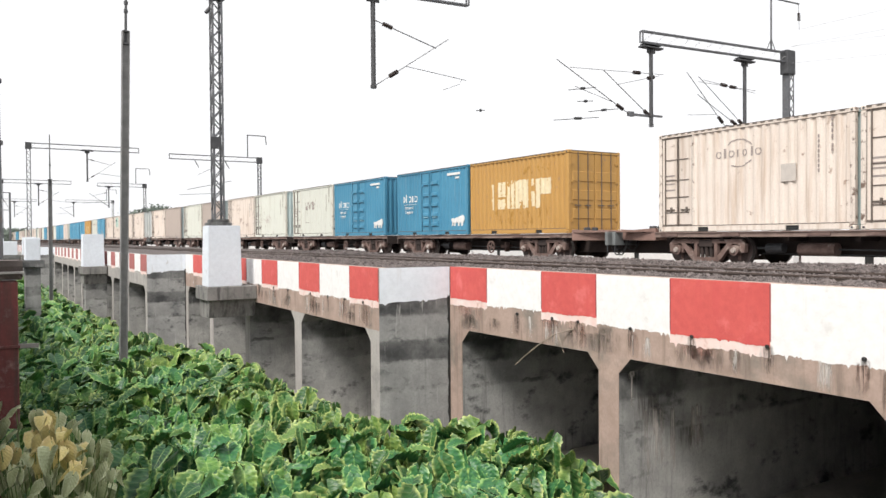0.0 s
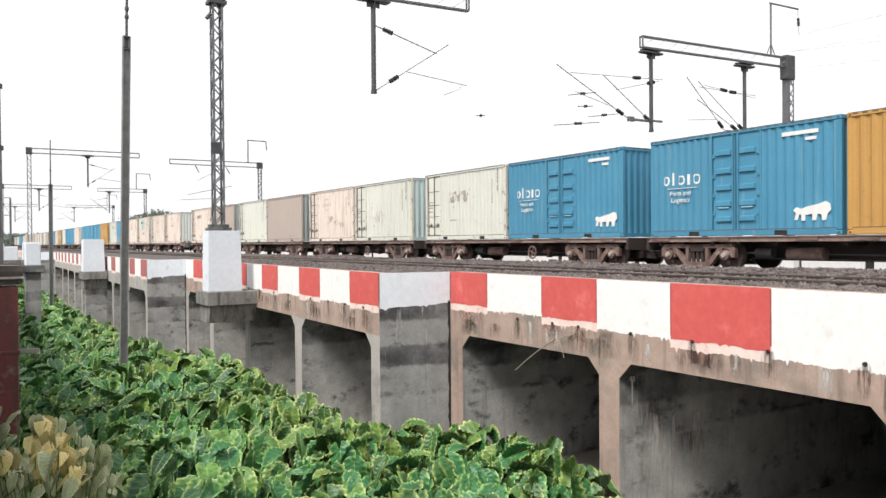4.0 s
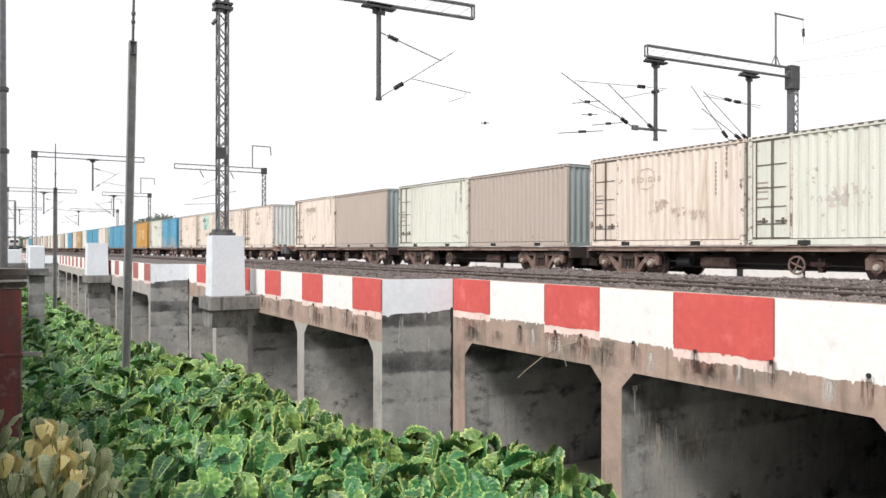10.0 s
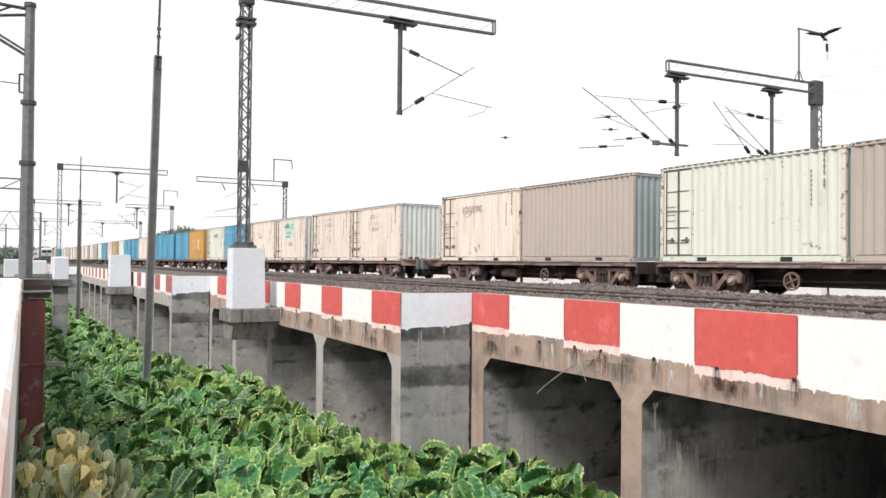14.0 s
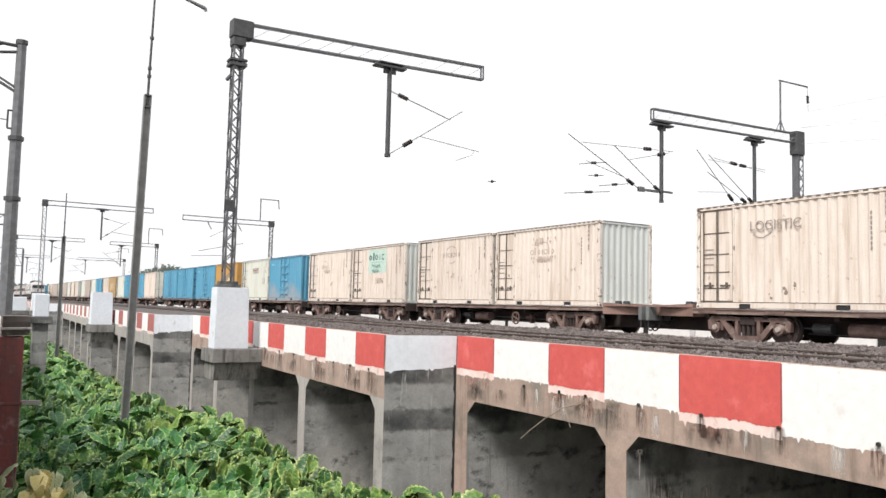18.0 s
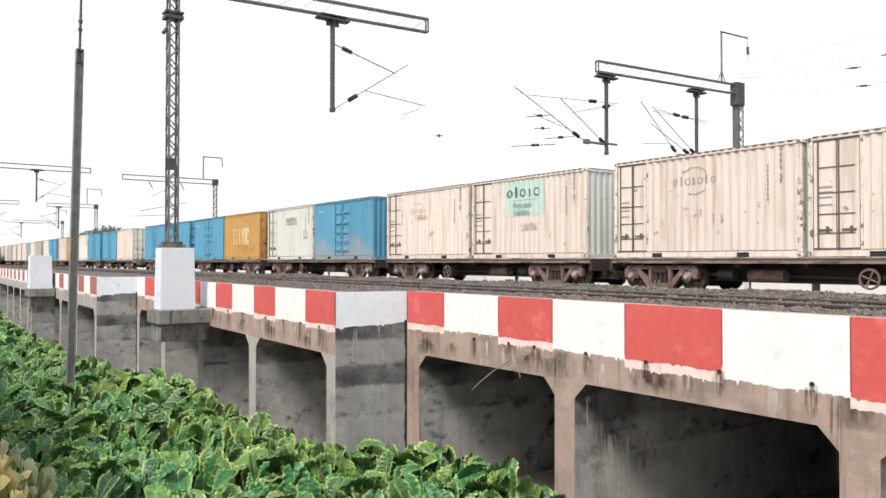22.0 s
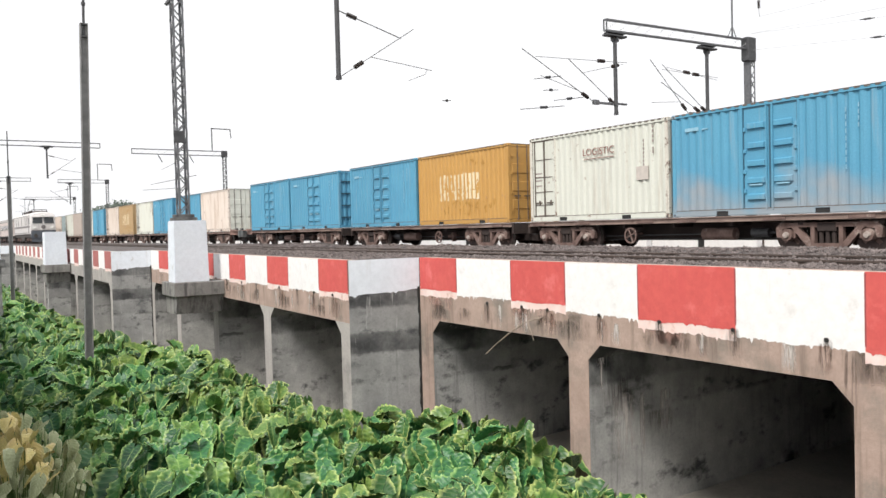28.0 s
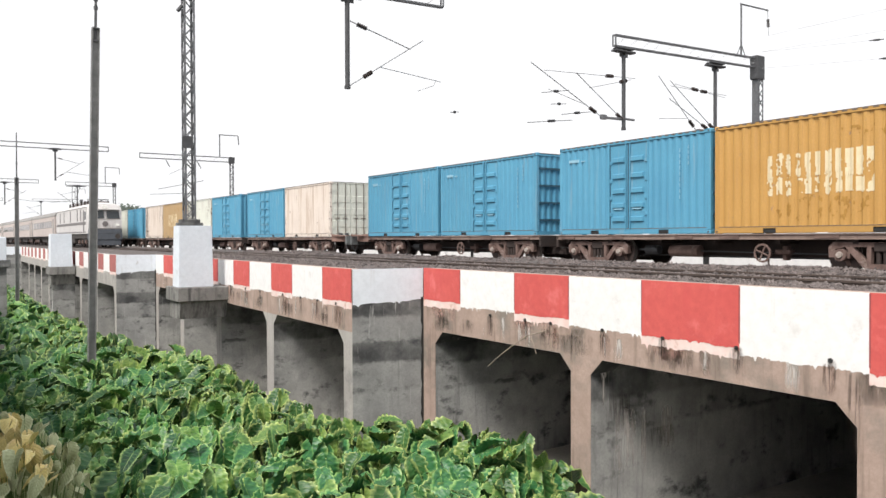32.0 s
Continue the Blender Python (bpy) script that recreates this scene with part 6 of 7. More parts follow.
part("base_wall", slab(bmesh.new(), ((kerb_x(-4) - 0.3, -4), (kerb_x(-4) - 0.01, -4), (kerb_x(20) - 0.01, 20), (kerb_x(20) - 0.3, 20)), OWN_TOP - 1.9, OWN_TOP - 0.622), CONCRETE, own)
tagged(part("road_deck", slab(bmesh.new(), ((-9, -14), (kerb_x(-14) - 0.33, -14), (kerb_x(60) - 0.33, 60), (-9, 60)), OWN_TOP - 1.8, OWN_TOP - 1.1), CONCRETE), "grey concrete deck of the road bridge", "deck", kind="structure")
tagged(part("bridge_support", slab(bmesh.new(), ((-8, -12), (-0.5, -12), (0.3, 19), (-8, 19)), GROUND - 0.2, OWN_TOP - 1.802), DARK_CONCRETE), "dark concrete support under the road bridge", "support", kind="structure")
part("end_block", boxes((0.12, 0.64, 20.02, 21.15, OWN_TOP - 0.9, OWN_TOP - 0.001), bevel=0.03), WHITE_PAINT, own, "white end block")
# the wall beyond its end
tagged(part("low_wall", slab(bmesh.new(), ((kerb_x(21.2) - 0.3, 21.2), (kerb_x(21.2), 21.2), (kerb_x(60) - 0.2, 60), (kerb_x(60) - 0.5, 60)), OWN_TOP - 1.9, OWN_TOP - 0.55), DARK_CONCRETE), "low grey wall beyond the parapet", "wall", kind="structure")

CAP_CONCRETE = surface("blackened_cap_concrete", (0.16, 0.13, 0.12), (0.09, 0.075, 0.07), 2.0, 0.9, bump=0.3, fine=14, spots=((0.3, 0.25, 0.23), 2.5, 0.58, 0.7))
# red pier with its cap
pier_root = tagged(empty("red_pier"), "red painted rusty pier with a concrete cap", "pier")
part("shaft", boxes((0.68, 1.2, 21.2, 22.0, GROUND, 4.62), bevel=0.02), RUSTY_RED, pier_root, "flaking red painted shaft")
part("band", boxes((0.65, 1.23, 21.17, 22.03, 3.02, 3.1), bevel=0.01), RUSTY_RED, pier_root)
bm = bmesh.new()
prism(bm, [(21.1, 5.12), (22.3, 5.12), (22.3, 4.98), (22.05, 4.66), (21.25, 4.66), (21.1, 4.98)], 0.72, 1.3)
part("cap", bm, CAP_CONCRETE, pier_root, "weathered dark concrete cap")
part("ledge", boxes((0.67, 1.33, 21.06, 22.3, 4.80, 4.86), bevel=0.012), PALE_CONCRETE, pier_root, "pale concrete ledge")
part("bracket", slab(bmesh.new(), ((1.2, 21.22), (1.2, 21.3), (1.62, 21.16), (1.62, 21.08)), 3.02, 3.12), PALE_CONCRETE, pier_root, "pale concrete bracket")

# white blocks far along the road side
for x0, x1, y, z1 in ((3.35, 4.15, 52.0, 5.75), (0.95, 2.2, 66.0, 5.6), (3.6, 5.0, 88.0, 5.5)):
    block = tagged(empty("white_block"), "white limewashed masonry block on a grey pedestal", "block", "white blocks")
    part("head", boxes((x0, x1, y, y + 1.2, z1 - 1.35, z1), bevel=0.04), SHADED_LIMEWASH, block)
    part("slab", boxes((x0 - 0.2, x1 + 0.2, y - 0.2, y + 1.4, z1 - 1.75, z1 - 1.352), bevel=0.03), DARK_CONCRETE, block, "dark concrete slab")
    part("pedestal", boxes((x0, x1, y, y + 1.2, GROUND, z1 - 1.752)), DARK_CONCRETE, block, "dark concrete pedestal")
tagged(part("end_bank", boxes((-9, 7.2, 120, 400, GROUND - 0.1, 3.6)), MUD), "earth bank at the end of the channel", "embankment", kind="structure")

# tall tubular mast at the parapet's end
mast = tagged(empty("tubular_mast"), "tall grey octagonal steel mast with lattice arms", "mast")
mx, my = 0.75, 21.0
bm = tubes(((mx, my, OWN_TOP), (mx, my, EYE + 2.28), 0.15, 0.138), n=8)
part("lower_tube", bm, STEEL, mast)
part("middle_tube", tubes(((mx, my, EYE + 2.28), (mx, my, EYE + 3.72), 0.132, 0.125), n=8), STEEL, mast)
part("upper_tube", tubes(((mx, my, EYE + 3.72), (mx, my, EYE + 6.05), 0.118, 0.105), n=8), STEEL, mast)
for z, r in ((2.28, 0.18), (3.72, 0.17), (6.05, 0.13)):
    part("collar", tubes(((mx, my, EYE + z - 0.05), (mx, my, EYE + z + 0.05), r), n=8), DARK_STEEL, mast)
part("step_iron", tubes(((mx - 0.1, my, EYE + 3.95), (mx - 0.2, my, EYE + 3.95), 0.022), ((mx - 0.2, my, EYE + 3.95), (mx - 0.2, my, EYE + 4.38), 0.022), ((mx - 0.2, my, EYE + 4.38), (mx - 0.1, my, EYE + 4.38), 0.022), n=6), DARK_STEEL, mast)
part("stay_arm", tubes(((mx, my, EYE + 4.8), (mx - 4, my, EYE + 7.0), 0.035), ((mx, my, EYE + 4.9), (mx - 4, my, EYE + 7.15), 0.028), n=6), STEEL, mast)
part("truss_arm", tubes(((mx, my, EYE + 5.95), (mx - 4, my, EYE + 6.1), 0.04), ((mx, my, EYE + 5.82), (mx - 4, my, EYE + 5.1), 0.035), ((mx - 0.9, my, EYE + 5.66), (mx - 0.4, my, EYE + 5.95), 0.025),
                       ((mx - 0.9, my, EYE + 5.66), (mx - 1.4, my, EYE + 5.99), 0.025), ((mx - 2.0, my, EYE + 5.46), (mx - 1.4, my, EYE + 5.99), 0.025), n=6), DARK_STEEL, mast)
part("span_wire", tubes(((mx - 0.2, my, EYE + 4.15), (mx - 9, my, EYE + 4.25), 0.012), n=5), DARK_STEEL, mast)


# gantries far along the road side
def gantry(x0, x1, y, z, h, label):
    root = tagged(empty("signal_gantry"), label, "gantry", "gantries far off")
    for x in (x0, x1):
        part("post", boxes((x - 0.12, x + 0.12, y - 0.12, y + 0.12, GROUND, z + h)), STEEL, root)
    for zz in (z, z + h):
        part("chord", boxes((x0, x1, y - 0.06, y + 0.06, zz - 0.05, zz + 0.05)), STEEL, root)
    n = max(3, int((x1 - x0) / 1.2))
    for i in range(n):
        a, b = x0 + (x1 - x0) * i / n, x0 + (x1 - x0) * (i + 1) / n
        part("brace", tubes(((a, y, z if i % 2 else z + h), (b, y, z + h if i % 2 else z), 0.04), n=4), STEEL, root)
    return root


gantry(-8, 1.9, 62, EYE + 4.9, 0.7, "grey lattice gantry across the road")
gantry(-10, 5.9, 118, EYE + 4.0, 2.3, "distant grey gantry frame across the road")
gantry(-14, 3.0, 190, EYE + 6.0, 1.4, "very distant grey gantry across the road")
tagged(part("bird_spike_post", boxes((2.45, 2.6, 61.9, 62.1, EYE + 4.85, EYE + 6.2), (1.8, 2.6, 61.95, 62.05, EYE + 4.85, EYE + 4.97)), STEEL), "thin grey bracket post on the far gantry", "post")


# ---- plants ----
def leaf_mesh(rng, fine=True):
    """A drooping, blunt heart-shaped leaf with a scalloped rim: y runs from the stalk to the tip, one metre long; z is its upper side."""
    base_v = [-0.24, -0.2, -0.12, 0.0, 0.12, 0.25, 0.4, 0.55, 0.7, 0.82, 0.92, 0.98, 1.0]
    base_w = [0.10, 0.20, 0.29, 0.36, 0.395, 0.395, 0.36, 0.31, 0.245, 0.18, 0.11, 0.05, 0.0]
    n = 24 if fine else 11
    verts, faces, uv = [], [], []
    bow = rng.uniform(0.15, 0.5)
    cup = rng.uniform(0.2, 0.95) if rng.random() < 0.75 else rng.uniform(-0.4, 0.0)
    twist = rng.uniform(-0.15, 0.15)
    def put(u, v, ruffle, across=0.0):
        verts.append((u, v, cup * abs(u) - bow * v * abs(v) + ruffle + twist * u * v))
        uv.append((0.5 + 0.5 * across, v))
        return len(verts) - 1
    vs = [-0.24 + 1.24 * i / n for i in range(n + 1)]
    rib = [put(0, max(0.0, v), -0.012) for v in vs if v > 0.0 or v == vs[0]]
    first = len(vs) - len(rib)
    for s in (-1, 1):
        ph, big = rng.random() * 6, rng.uniform(0.02, 0.05)
        mid, edge = [], []
        for i, v in enumerate(vs[:-1]):
            w = float(np.interp(v, base_v, base_w))
            wave = math.sin(i * 1.9 + ph) if fine else 0.6 * math.sin(i * 2.4 + ph)
            roll_z = big * math.sin(v * 8 + ph)
            mid.append(put(s * (0.5 * w + (0.02 if v < 0 else 0.0)), v * 0.96, 0.012 * wave + 0.5 * roll_z, s * 0.5))
            edge.append(put(s * w * (1 + 0.045 * wave), v, -0.03 + 0.03 * wave + roll_z, s))
        quads = []
        for i in range(n):
            a, b = rib[max(0, i - first)], rib[max(0, i + 1 - first)]
            if i + 1 < n:
                quads += [(a, b, mid[i + 1], mid[i]) if a != b else (a, mid[i + 1], mid[i]), (mid[i], mid[i + 1], edge[i + 1], edge[i])]
            else:
                quads += [(a, b, mid[i]), (mid[i], b, edge[i])]
        faces += [q if s < 0 else q[::-1] for q in quads]
    return verts, faces, uv


def leaf_material(name, c1, c2, c3, vein):
    m = bpy.data.materials.new(name)
    n, l, b = nodes_of(m)
    geo = n.new("ShaderNodeNewGeometry")
    r = n.new("ShaderNodeValToRGB")
    r.color_ramp.elements[0].color, r.color_ramp.elements[1].color = (*c1, 1), (*c3, 1)
    e = r.color_ramp.elements.new(0.55)
    e.color = (*c2, 1)
    l.new(geo.outputs["Random Per Island"], r.inputs[0])
    uvn, sep = n.new("ShaderNodeUVMap"), n.new("ShaderNodeSeparateXYZ")
    l.new(uvn.outputs[0], sep.inputs[0])
    def math_node(op, a, b2=None):
        k = n.new("ShaderNodeMath")
        k.operation = op
        for i, q in enumerate((a, b2)):
            if q is None:
                continue
            if isinstance(q, (int, float)):
                k.inputs[i].default_value = q
            else:
                l.new(q, k.inputs[i])
        return k.outputs[0]
    au = math_node("MULTIPLY", math_node("ABSOLUTE", math_node("SUBTRACT", sep.outputs[0], 0.5)), 2.0)
    rib = math_node("LESS_THAN", au, 0.055)
    rim = ramp(n, l, au, 0.7, 0.96)
    comb = math_node("SINE", math_node("MULTIPLY", math_node("SUBTRACT", sep.outputs[1], math_node("MULTIPLY", au, 0.28)), 40.0))
    side = math_node("GREATER_THAN", comb, 0.8)
    quilt = n.new("ShaderNodeBump")
    quilt.inputs["Strength"].default_value, quilt.inputs["Distance"].default_value = 0.14, 0.02
    l.new(comb, quilt.inputs["Height"])
    l.new(quilt.outputs[0], b.inputs["Normal"])
    line = math_node("MAXIMUM", math_node("MAXIMUM", math_node("MULTIPLY", rib, 0.45), rim), math_node("MULTIPLY", side, 0.16))
    col = blend(n, l, math_node("MULTIPLY", line, 0.85), r.outputs[0], vein)
    v = coords(n, l)
    col = blend(n, l, ramp(n, l, noise_node(n, l, v, 9.0), 0.35, 0.75), col, tuple(0.75 * x for x in c2))
    tone = n.new("ShaderNodeHueSaturation")
    place = n.new("ShaderNodeSeparateXYZ")
    l.new(v, place.inputs[0])
    drift = math_node("ADD", noise_node(n, l, v, 0.3, 3.0), math_node("MULTIPLY", math_node("SUBTRACT", place.outputs[0], 4.5), 0.035))
    l.new(ramp_out(n, l, ramp(n, l, drift, 0.32, 0.62), 0.53, 0.474), tone.inputs["Hue"])
    l.new(col, tone.inputs["Color"])
    col = tone.outputs[0]
    l.new(col, b.inputs["Base Color"])
    b.inputs["Roughness"].default_value = 0.42
    b.inputs["Specular IOR Level"].default_value = 0.4
    tr, mix = n.new("ShaderNodeBsdfTranslucent"), n.new("ShaderNodeMixShader")
    l.new(col, tr.inputs[0])
    mix.inputs[0].default_value = 0.06
    l.new(b.outputs[0], mix.inputs[1])
    l.new(tr.outputs[0], mix.inputs[2])
    l.new(mix.outputs[0], n["Material Output"].inputs[0])
    return m


LEAF = leaf_material("taro_leaf", (0.009, 0.042, 0.02), (0.04, 0.155, 0.043), (0.17, 0.31, 0.058), (0.50, 0.64, 0.21))
# Dry pale leaves, lightened further against the shade of the road bridge.
DRY_LEAF = leaf_material("dry_leaf", (0.68, 0.52, 0.2), (0.74, 0.53, 0.24), (0.78, 0.68, 0.36), (0.8, 0.66, 0.4))
DULL_LEAF = leaf_material("dull_grey_green_leaf", (0.16, 0.19, 0.09), (0.40, 0.41, 0.22), (0.72, 0.68, 0.44), (0.70, 0.70, 0.46))
STALK = surface("green_stalk", (0.16, 0.25, 0.07), (0.1, 0.17, 0.05), 5.0, 0.6, bump=0)


def patch_edge(y):
    """How far the plants reach towards the viaduct."""
    return float(np.interp(y, [6, 10.8, 12, 17.2, 18.2, 20, 27, 41, 55, 68, 78, 110], [9.3, 10.35, 11.1, 11.2, 9.3, 8.9, 8.8, 7.6, 7.2, 7.3, 7.6, 7.2]))


def canopy(x, y):
    z = 0.85 + 0.3 * noise.noise((x * 0.45, y * 0.4, 3)) + 0.3 * noise.noise((x * 1.2, y * 1.2, 8))
    z += 0.25 * math.exp(-((x - 4.5) ** 2) / 8) * (1 if y < 30 else 0.6)
    z += 0.42 * math.exp(-((x - 7.9) ** 2) / 1.6 - ((y - 28.5) ** 2) / 40)
    z -= 0.3 * math.exp(-((x - 4.8) ** 2) / 2.5 - ((y - 27) ** 2) / 60)
    return z - 0.45 * max(0.0, 1 - (patch_edge(y) - x) / 0.6) * (0 if 11.2 < y < 18.2 else 1)


rng = random.Random(5)
SHAPES = [leaf_mesh(rng) for _ in range(7)]
FAR_SHAPES = [leaf_mesh(rng, False) for _ in range(7)]


def leaf_pose(x, y, z, size, rng, droop=None):
    az = rng.gauss(math.pi - 0.7, 0.8)
    tilt = droop if droop is not None else radians(rng.uniform(20, 82) if rng.random() < 0.78 else rng.uniform(-50, 20))
    roll = radians(rng.gauss(0, 20))
    e = Matrix.Rotation(az, 4, "Z") @ Matrix.Rotation(-tilt, 4, "X") @ Matrix.Rotation(roll, 4, "Y")
    return Matrix.Translation((x, y, z)) @ e @ Matrix.Diagonal((size * rng.uniform(0.72, 1.08), size, size, 1))


verts, faces, uvs = [], [], []
stalks = bmesh.new()
near_leaves = []
for layer, drop, count in ((0, 0.0, 6400), (1, 0.75, 900), (2, 0.1, 1900)):
    for _ in range(count):
        y = 6.5 + 100 * rng.random() ** 2.1 if layer < 2 else rng.uniform(42, 116)
        x = rng.uniform(kerb_x(y) + (0.25 if y < 40 else 0.9), patch_edge(y))
        if 0.5 < x < 1.45 and 20.6 < y < 22.3:
            continue
        z = canopy(x, y) - drop * rng.uniform(0.7, 1.6) + rng.uniform(-0.32, 0.18)
        if noise.noise((x * 1.2, y * 1.2, 8)) < -0.22 and rng.random() < 0.6:
            continue
        if rng.random() < 0.035 and layer == 0:
            z += rng.uniform(0.1, 0.3)
        size = rng.uniform(0.42, 0.84) * (1.0 if y < 45 else 1.15)
        m = leaf_pose(x, y, z, size, rng)
        if layer == 0 and 10 < y < 17 and 3.5 < x < 10.6 and len(near_leaves) < 280 and rng.random() < 0.35:
            near_leaves.append((m, rng.randrange(7)))
            continue
        v, f, u = (SHAPES if y < 34 else FAR_SHAPES)[rng.randrange(7)]
        k = len(verts)
        verts += [tuple(m @ Vector(p)) for p in v]
        faces += [tuple(i + k for i in q) for q in f]
        uvs += u
        if layer == 0 and y < 26 and rng.random() < 0.3:
            p = m.translation
            tube(stalks, (p.x + rng.uniform(-0.2, 0.2), p.y + rng.uniform(-0.1, 0.3), GROUND), p, 0.02, 4, 0.011)


def leaves_object(name, verts, faces, uvs, material):
    me = bpy.data.meshes.new(name)
    me.from_pydata(verts, [], faces)
    lay = me.uv_layers.new(name="leaf")
    idx = np.empty(len(me.loops), dtype=np.int32)
    me.loops.foreach_get("vertex_index", idx)
    lay.data.foreach_set("uv", np.asarray(uvs, dtype=np.float32)[idx].ravel())
    return part(name, me, material, smooth=True)


patch = tagged(leaves_object("taro_plants", verts, faces, uvs, LEAF), "dense green taro plants with large heart-shaped leaves", "plants", kind="stuff")
stalk_ob = part("stalks", stalks, STALK, patch)
stalk_ob["kind"] = "stuff"
meshes = []
for v, f, u in SHAPES:
    ob = leaves_object("leaf", v, f, u, LEAF)
    meshes.append(ob.data)
    bpy.data.objects.remove(ob)
for m, k in near_leaves:
    part("leaf", meshes[k], LEAF, patch).matrix_basis = m

# a withered plant by the road bridge
dry = []
for k in range(200):
    yellow = k < 40
    x = rng.gauss(1.2, 0.22) if yellow else rng.uniform(0.45, 2.1)
    y = rng.gauss(13.3, 0.5) if yellow else rng.uniform(11.6, 15.6)
    z = 2.78 + 0.3 * noise.noise((x * 1.5, y, 0)) - 0.42 * max(0.0, x - 1.0) - rng.random() * (0.45 if yellow else 1.3)
    dry.append((leaf_pose(x, y, z, rng.uniform(0.24, 0.4) if yellow else rng.uniform(0.18, 0.34), rng, radians(rng.uniform(10, 80))), rng.randrange(7), yellow))
root = tagged(empty("withered_plant", 1.6, 12, GROUND), "withered shrub with yellow and dull grey-green leaves", "plant")
root.location = (0, 0, 0)
dry_meshes = []
for mat in (DULL_LEAF, DRY_LEAF):
    row = []
    for v, f, u in FAR_SHAPES:
        ob = leaves_object("dry_leaf", v, f, u, mat)
        row.append(ob.data)
        bpy.data.objects.remove(ob)
    dry_meshes.append(row)
bm = bmesh.new()
for m, k, yellow in dry:
    part("leaf", dry_meshes[int(yellow)][k], DRY_LEAF, root, "yellow withered leaf" if yellow else "").matrix_basis = m
    p = m.translation
    tube(bm, (1.2 + (p.x - 1.2) * 0.3, 13.5 + (p.y - 13.5) * 0.3, GROUND), p, 0.018, 4, 0.008)
part("stem", bm, STALK, root)["kind"] = "stuff"


# ---- far trees ----
# Greyed greens: the haze of distance is put into the leaf colour.
FAR_LEAF = surface("hazy_far_foliage", (0.20, 0.235, 0.20), (0.13, 0.165, 0.135), 0.5, 0.9, bump=0)
BARK = surface("grey_bark", (0.2, 0.175, 0.155), (0.13, 0.11, 0.1), 2.0, 0.9)


def tree(x, y, h, w, label, flat=False, seed=1):
    r = random.Random(seed)
    root = tagged(empty("tree", x, y, 0), label, "tree", "far trees")
    root.location = (x, y, GROUND)
    bm = tubes(((0, 0, 0), (0.2, 0, h * 0.55), w * 0.05, w * 0.03), n=8)
    tips = []
    for k in range(9):
        a, hz = k * 2.4 + r.random(), h * (0.45 + 0.05 * k)
        t = Vector((math.cos(a) * w * r.uniform(0.3, 0.5), math.sin(a) * w * r.uniform(0.3, 0.5), min(h * 0.95, hz + h * (0.06 if flat else 0.2))))
        tube(bm, (0.1, 0, min(hz, h * 0.55)), t, w * 0.02, 5, w * 0.006)
        tips.append(t)
    part("trunk", bm, BARK, root)
    v, f = [], []
    for t in tips:
        for _ in range(170):
            o = Vector((r.gauss(0, w * 0.15), r.gauss(0, w * 0.15), r.gauss(0, h * (0.025 if flat else 0.07))))
            c, s = t + o, w * r.uniform(0.015, 0.04)
            e = Euler((r.random() * 6, r.random() * 6, r.random() * 6)).to_matrix()
            k = len(v)
            v += [tuple(c + e @ Vector(p)) for p in ((s, 0, 0), (0, s, 0), (-s, 0, 0.3 * s), (0, -s, 0))]
            f.append((k, k + 1, k + 2, k + 3))
    me = bpy.data.meshes.new("crown")
    me.from_pydata(v, [], f)
    part("crown", me, FAR_LEAF, root)["kind"] = "stuff"
    return root


tree(41.5, 205, 15.5, 9.5, "far flat-topped tree behind the train", True, 3)
for k, (x, y, h, w) in enumerate(((9, 330, 9, 14), (-2, 360, 9, 14), (-14, 340, 8, 14), (4, 420, 11, 18), (16, 450, 11, 18), (-30, 380, 9, 18), (28, 520, 12, 20))):
    tree(x, y, h, w, "far hazy green tree at the end of the line", False, 10 + k)


# ---- a kite on the wing ----
FEATHER = surface("dark_brown_feathers", (0.075, 0.06, 0.05), (0.045, 0.037, 0.032), 9.0, 0.8, bump=0.1)
kite = tagged(empty("bird"), "dark brown bird of prey flying with spread wings", "bird")
bm = bmesh.new()
spine = ((-0.3, 0.0, 0.02), (-0.2, 0.0, 0.05), (-0.02, 0.0, 0.085), (0.14, 0.01, 0.075), (0.22, 0.015, 0.05), (0.27, 0.02, 0.045), (0.31, 0.015, 0.03), (0.345, 0.0, 0.008))
for (y0, z0, r0), (y1, z1, r1) in zip(spine, spine[1:]):
    tube(bm, (0, y0, z0), (0, y1, z1), r0, 10, r1)
part("body", bm, FEATHER, kite)
tail = bmesh.new()
slab(tail, ((-0.04, -0.26), (0.04, -0.26), (0.1, -0.5), (-0.1, -0.5)), -0.006, 0.006)
part("tail", tail, FEATHER, kite, "forked dark tail")
WINGS = []
for s in (-1, 1):
    outline = [(0.04, 0.13), (0.3, 0.19), (0.52, 0.12), (0.72, -0.06), (0.7, -0.1), (0.6, -0.12), (0.56, -0.17), (0.45, -0.15), (0.3, -0.12), (0.05, -0.12)]
    bm = bmesh.new()
    lo = [bm.verts.new((s * x, y, -0.006 + 0.05 * x)) for x, y in outline]
    hi = [bm.verts.new((s * x, y, 0.008 + 0.05 * x)) for x, y in outline]
    for i in range(len(lo)):
        bm.faces.new((lo[i], lo[(i + 1) % len(lo)], hi[(i + 1) % len(lo)], hi[i]))
    bm.faces.new(lo[::-1])
    bm.faces.new(hi)
    bmesh.ops.recalc_face_normals(bm, faces=bm.faces[:])
    WINGS.append((part("wing", bm, FEATHER, kite), s))


# ---- passenger train on the near track ----
LOCO_WHITE = surface("grimy_white_loco_paint", (0.68, 0.66, 0.65), (0.58, 0.56, 0.555), 0.8, 0.5, bump=0.05, fine=20, streak=((0.36, 0.33, 0.31), 0.54, 0.74))
LOCO_SLATE = surface("slate_grey_loco_paint", (0.11, 0.125, 0.15), (0.075, 0.085, 0.1), 2.0, 0.6)
